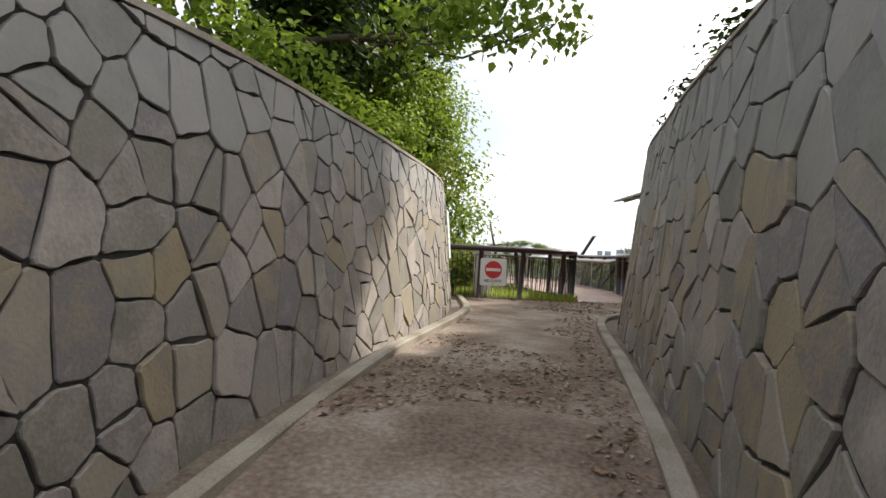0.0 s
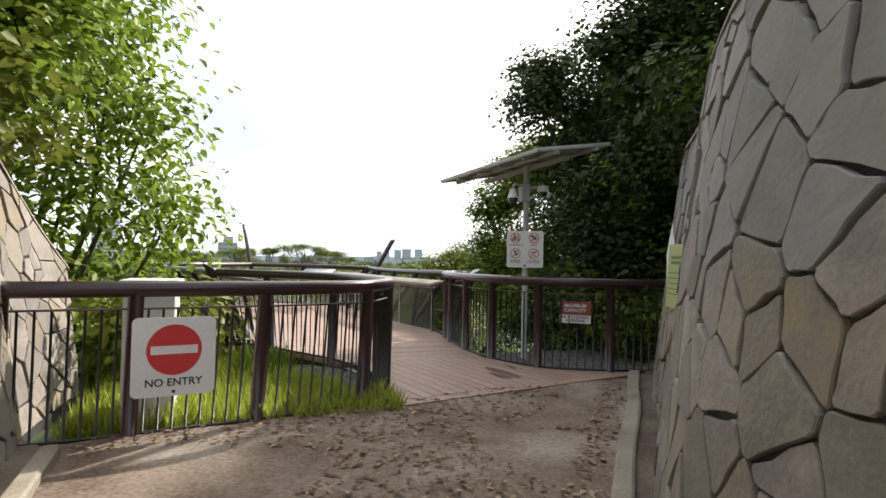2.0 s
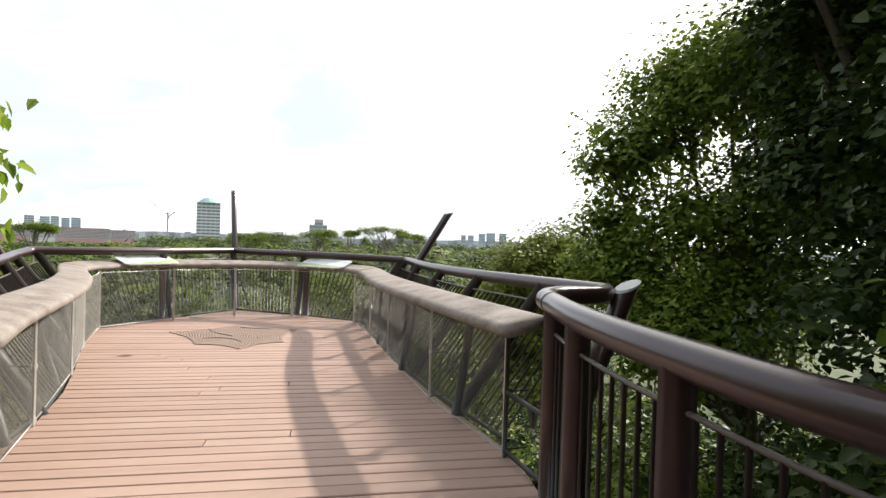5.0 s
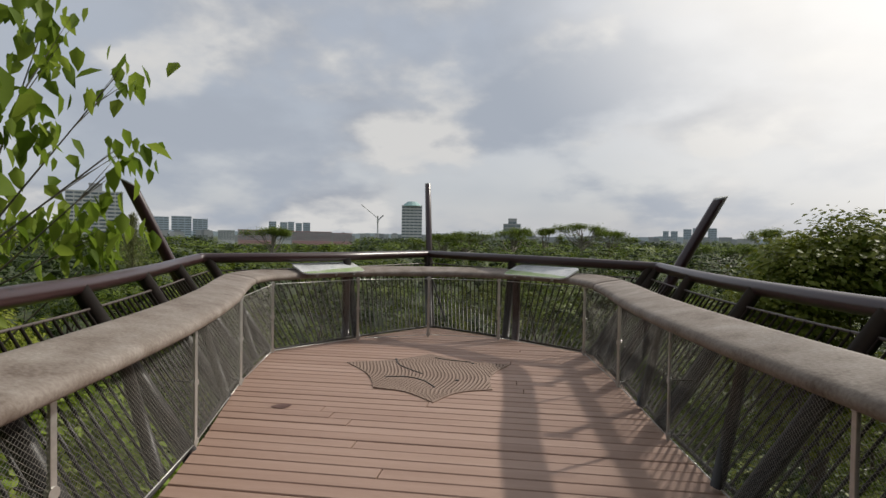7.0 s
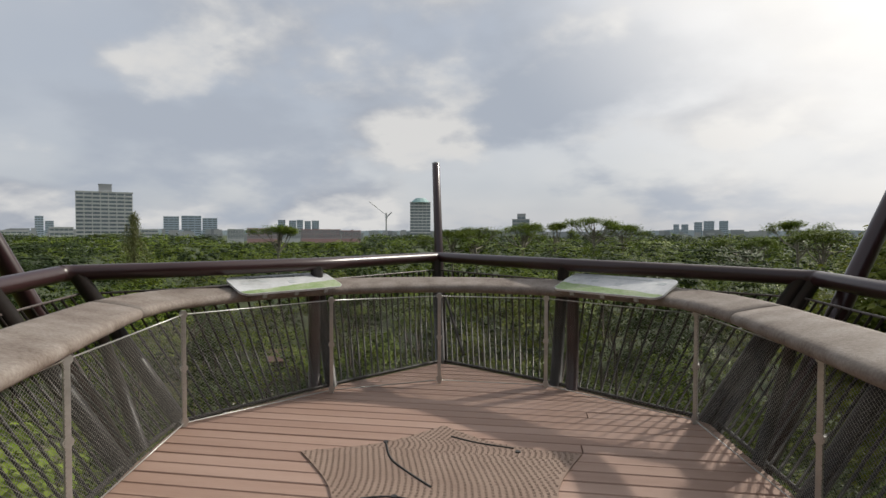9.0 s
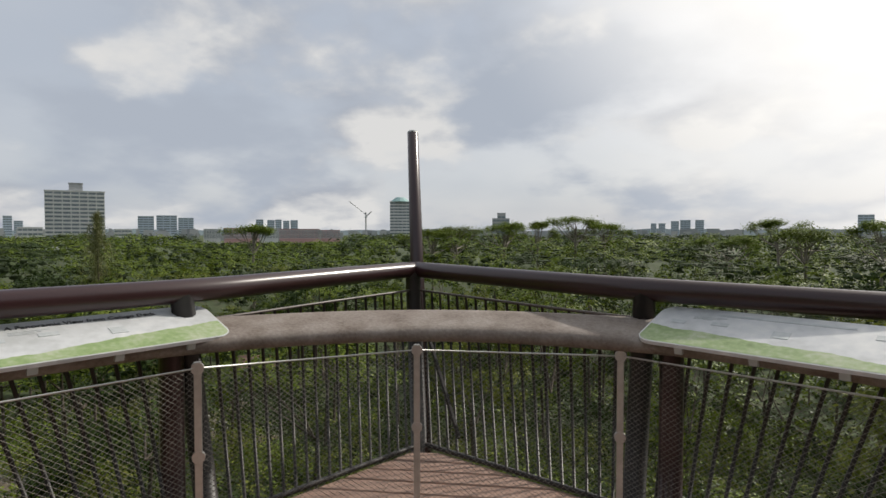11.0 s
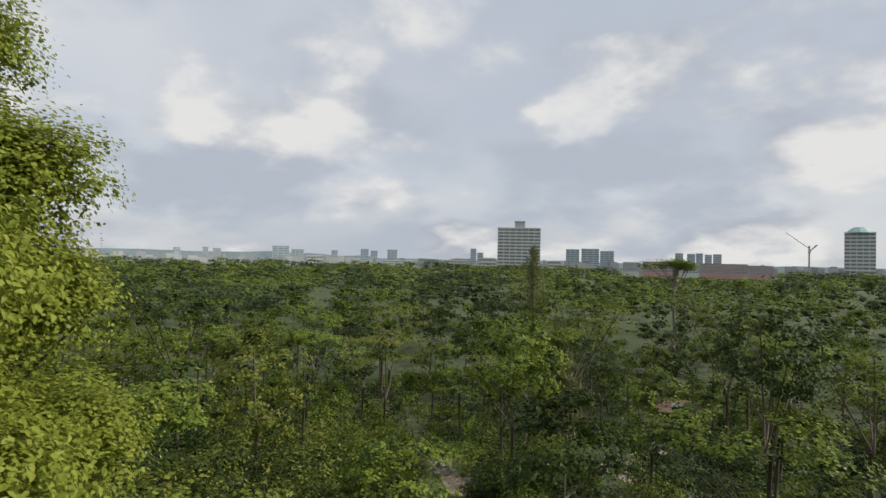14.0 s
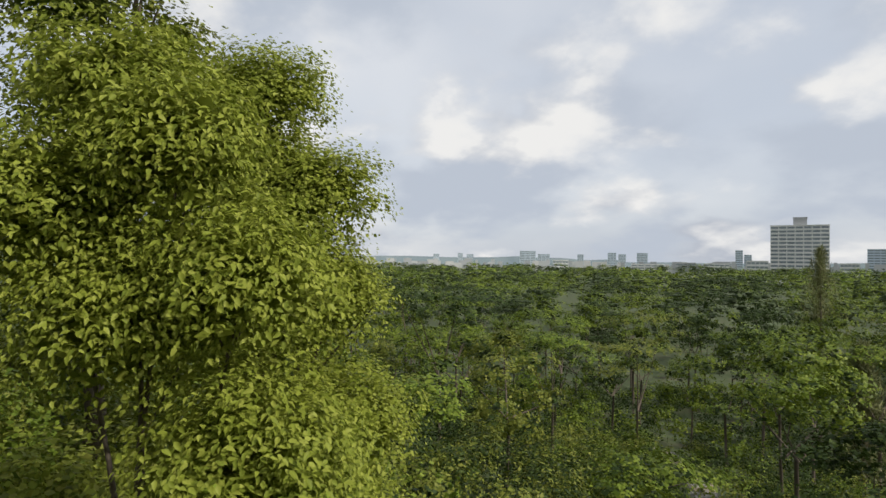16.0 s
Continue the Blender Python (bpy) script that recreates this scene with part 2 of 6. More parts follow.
def np_mesh(name, verts, quads, mat, parent=None, label=""):
    """A mesh of many quads from arrays."""
    me = bpy.data.meshes.new(name)
    if parent:
        verts = verts - np.array(spot(parent))
    n, k = len(verts), len(quads)
    me.vertices.add(n)
    me.vertices.foreach_set("co", np.ascontiguousarray(verts, dtype=np.float32).ravel())
    me.loops.add(4 * k)
    me.loops.foreach_set("vertex_index", np.ascontiguousarray(quads, dtype=np.int32).ravel())
    me.polygons.add(k)
    me.polygons.foreach_set("loop_start", np.arange(0, 4 * k, 4, dtype=np.int32))
    me.update(calc_edges=True)
    me.materials.append(mat)
    ob = new(name, me)
    ob.parent = parent
    return tagged(ob, label)


def add_box(bm, lo, hi, m=None, bevel=0.0):
    lo, hi = Vector(lo), Vector(hi)
    r = bmesh.ops.create_cube(bm, size=1.0)
    vs = r["verts"]
    mm = Matrix.Translation((lo + hi) / 2) @ Matrix.Diagonal((*(hi - lo), 1))
    bmesh.ops.transform(bm, matrix=(m @ mm) if m else mm, verts=vs)
    if bevel:
        es = list({e for v in vs for e in v.link_edges})
        bmesh.ops.bevel(bm, geom=es, offset=bevel, segments=2, affect="EDGES", profile=0.5)
    return bm


def box(lo, hi, m=None, bevel=0.0):
    return add_box(bmesh.new(), lo, hi, m, bevel)


def sweep(bm, pts, radii, sides=10, closed=False, caps=True):
    """A tube along pts; radii: one number or one for each point."""
    pts = [Vector(p) for p in pts]
    if not hasattr(radii, "__len__"):
        radii = [radii] * len(pts)
    rings, up = [], None
    for i, p in enumerate(pts):
        a, b = pts[max(i - 1, 0)], pts[min(i + 1, len(pts) - 1)]
        d = (b - a).normalized()
        if up is None:
            up = Vector((0, 0, 1)) if abs(d.z) < 0.9 else Vector((1, 0, 0))
        side = d.cross(up).normalized()
        up = side.cross(d).normalized()
        rings.append([bm.verts.new(p + (side * math.cos(t) + up * math.sin(t)) * radii[i]) for t in (2 * math.pi * k / sides for k in range(sides))])
    for r0, r1 in zip(rings, rings[1:]):
        for k in range(sides):
            f = bm.faces.new((r0[k], r0[(k + 1) % sides], r1[(k + 1) % sides], r1[k]))
            f.smooth = True
    if caps:
        bm.faces.new(rings[0])
        bm.faces.new(rings[-1][::-1])
    return bm


def tube(pts, radii, sides=10):
    return sweep(bmesh.new(), pts, radii, sides)


def curve_through(pts, step=0.12):
    """A smooth line through plan or space points, in even steps (Catmull-Rom)."""
    ps = [Vector((*p, 0)) if len(p) == 2 else Vector(p) for p in pts]
    full = [ps[0] * 2 - ps[1]] + ps + [ps[-1] * 2 - ps[-2]]
    fine = []
    for a, b, c, d in zip(full, full[1:], full[2:], full[3:]):
        n = max(2, int((c - b).length / 0.03))
        for k in range(n):
            t = k / n
            fine.append(0.5 * ((2 * b) + (c - a) * t + (2 * a - 5 * b + 4 * c - d) * t * t + (3 * b - a - 3 * c + d) * t ** 3))
    fine.append(ps[-1])
    return even(fine, step)


def even(pts, step):
    """The same line in equal steps."""
    pts = [Vector(p) for p in pts]
    run = [0.0]
    for a, b in zip(pts, pts[1:]):
        run.append(run[-1] + (b - a).length)
    n = max(1, round(run[-1] / step))
    res, j = [], 0
    for k in range(n + 1):
        s = run[-1] * k / n
        while j < len(run) - 2 and run[j + 1] < s:
            j += 1
        f = (s - run[j]) / max(1e-9, run[j + 1] - run[j])
        res.append(pts[j].lerp(pts[j + 1], min(1, f)))
    return res


def along(line, s):
    """Point and unit direction at length s on an evenly stepped line."""
    step = (line[1] - line[0]).length
    k = min(max(int(s / step), 0), len(line) - 2)
    d = (line[k + 1] - line[k])
    return line[k] + d * (s / step - k), d.normalized()


def length(line):
    return sum((b - a).length for a, b in zip(line, line[1:]))


def ribbon(line, sections):
    """Joins the section, a closed ring of (outward, up) offsets, along a plan line; outward is to the right of travel."""
    bm = bmesh.new()
    rings = []
    for i, p in enumerate(line):
        d = (line[min(i + 1, len(line) - 1)] - line[max(i - 1, 0)])
        d.z = 0
        d.normalize()
        out_ = Vector((d.y, -d.x, 0))
        rings.append([bm.verts.new(p + out_ * o + Vector((0, 0, u))) for o, u in (sections(i) if callable(sections) else sections)])
    n = len(rings[0])
    for a, b in zip(rings, rings[1:]):
        for k in range(n):
            bm.faces.new((a[k], a[(k + 1) % n], b[(k + 1) % n], b[k]))
    bm.faces.new(rings[0][::-1])
    bm.faces.new(rings[-1])
    bmesh.ops.recalc_face_normals(bm, faces=bm.faces)
    return bm


def text_part(name, words, size, m, mat, parent, bold=0.0):
    """Lettering as flat raised mesh, its centre at the pose m."""
    cu = bpy.data.curves.new(name, "FONT")
    cu.body, cu.size, cu.align_x, cu.align_y, cu.extrude, cu.offset = words, size, "CENTER", "CENTER", 0.0006, bold
    tmp = new(name, cu)
    me = bpy.data.meshes.new_from_object(tmp.evaluated_get(bpy.context.evaluated_depsgraph_get()))
    bpy.data.objects.remove(tmp)
    bm = bmesh.new()
    bm.from_mesh(me)
    bpy.data.meshes.remove(me)
    bmesh.ops.transform(bm, matrix=m, verts=bm.verts)
    return part(name, bm, mat, parent)


def smooth01(t):
    t = min(1.0, max(0.0, t))
    return t * t * (3 - 2 * t)


# ---- plan ----
LEFT_FOOT = [(-2.35, -19.6), (-2.12, -18.0), (-1.85, -16.2), (-1.60, -14.7), (-1.43, -13.86), (-1.2, -12.5), (-1.13, -11.6), (-1.15, -10.6), (-1.2, -9.75), (-1.26, -9.45)]
RIGHT_FOOT = [(-0.95, -19.6), (-0.55, -18.0), (-0.17, -16.3), (0.13, -14.55), (0.29, -13.7), (0.49, -12.7), (0.82, -11.75), (1.25, -11.12), (1.76, -10.55), (2.12, -10.15), (2.50, -9.65), (3.05, -9.02), (3.7, -8.3)]
LEFT_KERB = [(-2.19, -19.6), (-1.955, -18.0), (-1.685, -16.4), (-1.43, -14.7), (-1.245, -13.64), (-0.99, -12.3), (-0.90, -11.5), (-0.91, -10.9), (-0.96, -10.2), (-0.99, -9.78)]
RIGHT_KERB = [(-1.13, -19.6), (-0.73, -18.0), (-0.33, -16.3), (-0.02, -14.55), (0.12, -13.7), (0.32, -12.55), (0.50, -11.9), (0.72, -11.5), (1.07, -11.08), (1.52, -10.53), (2.07, -9.9), (2.45, -9.42), (2.84, -8.95)]
WALL_TOP_L, WALL_TOP_R = 1.45, 1.72
BATTER = 0.115


def x_on(points, y):
    return float(np.interp(y, [p[1] for p in points], [p[0] for p in points]))


def path_z(y):
    return -0.12 * max(0.0, -15.7 - y)


def ground_z(x, y):
    """Height of the ground: a cut between two banks, then the hillside into the valley."""
    d = max(0.0, y + 7.3 + 0.25 * max(0.0, -x - 1.0))
    hill = -13.0 * (1 - math.exp(-d * 0.045)) - 0.06
    roll = 0.0 if d < 6 else 1.0 * noise.noise(Vector((x * 0.05, y * 0.05, 0.3))) * smooth01((d - 6) / 20)
    z = hill + roll if d > 0 else (path_z(y) - 0.05 if y < -9.0 else -0.06)
    left = x_on(LEFT_FOOT, y) - 0.27 - x
    if left > 0 and y < -6:
        bank = (1.42 + 0.12 * min(left, 6.0)) * smooth01(left / 0.12)
        z = z + (bank - min(z, 0)) * (1 - smooth01((y + 9.35) / 2.2))
    right = x - x_on(RIGHT_FOOT, y) - 0.3
    if right > 0 and y < -5:
        bank = (1.66 + 0.12 * min(right, 8)) * smooth01(right / 0.12)
        z = z + (bank - min(z, 0)) * (1 - smooth01((y + 9.05) / 3.5))
    return z


def lattice(dense_lo, dense_hi, step, far):
    vals = list(np.arange(dense_lo, dense_hi, step))
    s, v = step, dense_hi
    while v < far:
        vals.append(v)
        s *= 1.22
        v += s
    vals.append(far)
    s, v = step, dense_lo
    while v > -far:
        s *= 1.22
        v -= s
        vals.insert(0, max(v, -far))
    return vals


def build_ground():
    xs, ys = lattice(-3.6, 5.0, 0.14, 4200.0), lattice(-20.0, -6.0, 0.14, 4200.0)
    vs = np.array([(x, y, ground_z(x, y) - 0.012) for y in ys for x in xs])
    w = len(xs)
    i, j = np.meshgrid(np.arange(w - 1), np.arange(len(ys) - 1))
    a = (j * w + i).ravel()
    ob = np_mesh("ground", vs, np.stack([a, a + 1, a + w + 1, a + w], 1), M_GROUND)
    return tagged(ob, "green and brown hillside ground falling to a wooded valley", "ground", kind="structure")


def build_path():
    """The sandy footpath between the kerbs, up to the deck's edge."""
    bm = bmesh.new()
    rows = []
    for y in np.arange(-19.6, -9.02, 0.08):
        a, b = x_on(LEFT_KERB, y) - 0.03, x_on(RIGHT_KERB, y) + 0.03
        if y > -9.8:
            a = -1.15
        end = lambda x: -9.33 + 0.205 * (x - 0.49)
        row = []
        for k in range(25):
            x = a + (b - a) * k / 24
            yy = min(y, end(x) + 0.02)
            h = 0.012 * noise.noise(Vector((x * 3, yy * 3, 0))) + 0.006 * noise.noise(Vector((x * 14, yy * 14, 4)))
            row.append(bm.verts.new((x, yy, path_z(yy) + h + 0.004)))
        rows.append(row)
    for r0, r1 in zip(rows, rows[1:]):
        for k in range(24):
            f = bm.faces.new((r0[k], r0[k + 1], r1[k + 1], r1[k]))
            f.smooth = True
    # strip that closes the corner by the deck
    bmesh.ops.remove_doubles(bm, verts=bm.verts, dist=0.0005)
    return tagged(part("path", bm, M_PATH), "sandy brown gravel footpath with leaf litter", "path", kind="structure")


def build_kerb(points, name, label, side):
    line = curve_through([(x, y, path_z(y)) for x, y in points], 0.15)
    w = 0.085 * side
    bm = ribbon(line, [(0, -0.1), (0, 0.045), (0.012 * side, 0.055), (w - 0.012 * side, 0.055), (w, 0.045), (w, -0.1)])
    return tagged(part(name, bm, M_CONCRETE), label, "kerb", kind="structure")


def build_drain(foot, kerb, name):
    """Concrete drain strip between kerb and wall foot."""
    a = curve_through([(x, y, path_z(y)) for x, y in foot], 0.2)
    b = curve_through([(x, y, path_z(y)) for x, y in kerb], 0.2)
    n = 60
    bm = bmesh.new()
    la, lb = length(a) * 0.999, length(b) * 0.999
    pr = [(along(a, la * k / n)[0], along(b, lb * k / n)[0]) for k in range(n + 1)]
    pr = [(p + (p - q).normalized() * 0.1, q) for p, q in pr]
    vs = [(bm.verts.new(p + Vector((0, 0, 0.012))), bm.verts.new(q + Vector((0, 0, 0.012)))) for p, q in pr]
    for (p, q), (r, s) in zip(vs, vs[1:]):
        bm.faces.new((p, q, s, r))
    return tagged(part(name, bm, M_DRAIN), "silted brown drain strip along the wall foot", "drain", kind="structure")


# ---- stone walls ----
def cells(w, h, size, seed):
    """Irregular convex pieces that fill a w x h sheet."""
    rnd = random.Random(seed)
    seeds, v = [], -size
    while v < h + size:
        u = -size + rnd.uniform(0, size)
        tall = size * rnd.uniform(0.85, 1.35)
        while u < w + size:
            if rnd.random() > 0.14:
                seeds.append((u + rnd.uniform(-0.5, 0.5) * size, v + rnd.uniform(-0.55, 0.55) * tall))
            if rnd.random() < 0.13:
                seeds.append((u + rnd.uniform(-0.5, 0.5) * size, v + rnd.uniform(-0.5, 0.5) * tall))
            u += size * rnd.uniform(0.6, 1.25)
        v += tall
    arr = np.array(seeds)
    res = []
    for i, (u, v) in enumerate(seeds):
        poly = [(-0.001, 0.0), (w, 0.0), (w, h), (-0.001, h)]
        d2 = ((arr - (u, v)) ** 2).sum(1)
        for j in np.argsort(d2)[1:22]:
            qx, qy = arr[j]
            nx, ny = qx - u, qy - v
            c = (qx * qx + qy * qy - u * u - v * v) / 2
            nxt = []
            for (ax, ay), (bx, by) in zip(poly, poly[1:] + poly[:1]):
                sa, sb = ax * nx + ay * ny - c, bx * nx + by * ny - c
                if sa <= 0:
                    nxt.append((ax, ay))
                if sa * sb < 0:
                    t = sa / (sa - sb)
                    nxt.append((ax + (bx - ax) * t, ay + (by - ay) * t))
            poly = nxt
            if not poly:
                break
        if len(poly) >= 3:
            clean = [p for p, q in zip(poly, poly[1:] + poly[:1]) if math.dist(p, q) > 0.012]
            if len(clean) >= 3:
                res.append(clean)
    return res


def shrink(poly, gap):
    """Insets a convex polygon by gap; None when nothing is left."""
    area = sum(a[0] * b[1] - b[0] * a[1] for a, b in zip(poly, poly[1:] + poly[:1]))
    if area < 0:
        poly = poly[::-1]
    lines = []
    for a, b in zip(poly, poly[1:] + poly[:1]):
        dx, dy = b[0] - a[0], b[1] - a[1]
        l = math.hypot(dx, dy)
        nx, ny = -dy / l, dx / l
        lines.append((nx, ny, nx * a[0] + ny * a[1] + gap))
    big = poly
    for nx, ny, c in lines:
        nxt = []
        for (ax, ay), (bx, by) in zip(big, big[1:] + big[:1]):
            sa, sb = ax * nx + ay * ny - c, bx * nx + by * ny - c
            if sa >= 0:
                nxt.append((ax, ay))
            if sa * sb < 0:
                t = sa / (sa - sb)
                nxt.append((ax + (bx - ax) * t, ay + (by - ay) * t))
        big = nxt
        if len(big) < 3:
            return None
    big = [p for p, q in zip(big, big[1:] + big[:1]) if math.dist(p, q) > 0.006]
    return big if len(big) >= 3 else None


def stone_wall(name, foot, top, side, size, seed, label, first, last, fall=1.0):
    """Battered retaining wall faced with split stones. side: +1 when the face looks to the left of travel."""
    line = curve_through([(x, y, path_z(y)) for x, y in foot], 0.1)
    run = length(line)

    def on(u, v, outwards):
        p, d = along(line, min(max(u, 0.0), run - 1e-4))
        d = Vector((d.x, d.y, 0)).normalized()
        n = Vector((-d.y, d.x, 0)) * side
        v *= 1 - (1 - fall) * min(max(u, 0.0), run) / run
        return Vector((p.x, p.y, p.z)) - n * (BATTER * v) + n * outwards + Vector((0, 0, v))

    n = int(run / 0.15)
    bm = bmesh.new()
    rings = [[bm.verts.new(q) for q in (on(run * k / n, -0.15, 0), on(run * k / n, top, 0), on(run * k / n, top, -0.3), on(run * k / n, -0.15, -0.3))] for k in range(n + 1)]
    for a, b in zip(rings, rings[1:]):
        for k in range(4):
            bm.faces.new((a[k], a[(k + 1) % 4], b[(k + 1) % 4], b[k]))
    bm.faces.new(rings[0])
    bm.faces.new(rings[-1][::-1])
    bmesh.ops.recalc_face_normals(bm, faces=bm.faces)
    wall = tagged(part(name, bm, M_MORTAR), label, "stone wall", kind="structure")
    # thin weathered coping
    bm = bmesh.new()
    rings = [[bm.verts.new(q) for q in (on(run * k / n, top + 0.002, 0.022), on(run * k / n, top + 0.03, 0.018), on(run * k / n, top + 0.034, -0.29), on(run * k / n, top + 0.002, -0.29))] for k in range(n + 1)]
    for a, b in zip(rings, rings[1:]):
        for k in range(4):
            bm.faces.new((a[k], a[(k + 1) % 4], b[(k + 1) % 4], b[k]))
    bm.faces.new(rings[0])
    bm.faces.new(rings[-1][::-1])
    bmesh.ops.recalc_face_normals(bm, faces=bm.faces)
    part("coping", bm, M_CONCRETE, wall, "thin weathered cement coping")
    rnd = random.Random(seed + 5)
    rest = bmesh.new()
    count = 0
    for poly in cells(run, top, size, seed):
        outer = shrink(poly, rnd.uniform(0.002, 0.0065))
        if not outer:
            continue
        # chipped outline: each edge broken by a small kink, corners cut
        rough = []
        for p, q in zip(outer, outer[1:] + outer[:1]):
            l = math.dist(p, q)
            nx, ny = -(q[1] - p[1]) / l, (q[0] - p[0]) / l
            c = min(0.012, l * 0.14)
            rough.append((p[0] + (q[0] - p[0]) * c / l, p[1] + (q[1] - p[1]) * c / l))
            if l > 0.07:
                for f in (0.36, 0.68):
                    k = rnd.uniform(-0.003, 0.0085) * min(1.0, l / 0.15)
                    g = f + rnd.uniform(-0.1, 0.1)
                    rough.append((p[0] + (q[0] - p[0]) * g + nx * k, p[1] + (q[1] - p[1]) * g + ny * k))
            rough.append((q[0] - (q[0] - p[0]) * c / l, q[1] - (q[1] - p[1]) * c / l))
        outer = [(u, min(top, max(0.0, v))) for u, v in rough]
        cu = sum(p[0] for p in outer) / len(outer)
        cv = sum(p[1] for p in outer) / len(outer)
        proud = rnd.uniform(0.008, 0.02)
        tilt = (rnd.uniform(-0.045, 0.045), rnd.uniform(-0.045, 0.045))
        single = first < cu < last and count < 300
        bm = bmesh.new() if single else rest
        lift = lambda p: max(0.004, proud + (p[0] - cu) * tilt[0] + (p[1] - cv) * tilt[1])
        back = [bm.verts.new(on(u, v, -0.004)) for u, v in outer]
        rim = [bm.verts.new(on(u, v, max(0.002, lift((u, v)) - rnd.uniform(0.002, 0.006)))) for u, v in outer]
        face = [bm.verts.new(on(cu + (u - cu) * 0.97, cv + (v - cv) * 0.97, lift((u, v)) + rnd.uniform(-0.0008, 0.0008))) for u, v in outer]
        core = bm.verts.new(on(cu, cv, proud + rnd.uniform(-0.0015, 0.002)))
        for a, b in zip([*range(len(back))], [*range(1, len(back)), 0]):
            bm.faces.new((back[a], back[b], rim[b], rim[a]))
            bm.faces.new((rim[a], rim[b], face[b], face[a]))
            bm.faces.new((face[a], face[b], core))
        if single:
            bmesh.ops.recalc_face_normals(bm, faces=bm.faces)
            part("stone", bm, M_STONE, wall)
            count += 1
    bmesh.ops.recalc_face_normals(rest, faces=rest.faces)
    tagged(part("stones", rest, M_STONE_REST, wall), kind="stuff")
    return wall, on


build_ground()
build_path()
build_kerb(LEFT_KERB, "kerb_left", "worn pale concrete kerb beside the gravel path", -1)
build_kerb(RIGHT_KERB, "kerb_right", "worn pale concrete kerb curving round the wall foot", 1)
build_drain(LEFT_FOOT, LEFT_KERB, "drain_left")
build_drain(RIGHT_FOOT, RIGHT_KERB, "drain_right")

# ---- deck ----
RIM = [(0.49, -9.33), (0.80, -8.85), (0.84, -8.45), (0.68, -7.85), (0.30, -7.15), (0.0, -6.6), (-0.10, -6.0), (-0.10, -5.2), (-0.22, -4.6), (-0.40, -4.0), (-0.68, -3.2), (-0.86, -2.6), (-0.97, -2.12), (-0.47, -1.32), (0.13, -0.55), (0.92, -1.02), (1.70, -1.62), (1.79, -2.66), (1.83, -3.4), (1.90, -4.1), (2.03, -4.95), (2.2, -5.86), (2.16, -6.5), (2.07, -7.06), (2.03, -7.45), (2.07, -7.85), (2.31, -8.44), (2.82, -8.75), (3.25, -8.77)]


def spans(poly, y):
    """Where the line at y lies inside the plan outline."""
    xs = []
    for (ax, ay), (bx, by) in zip(poly, poly[1:] + poly[:1]):
        if (ay <= y) != (by <= y):
            xs.append(ax + (bx - ax) * (y - ay) / (by - ay))
    xs.sort()
    return list(zip(xs[::2], xs[1::2]))


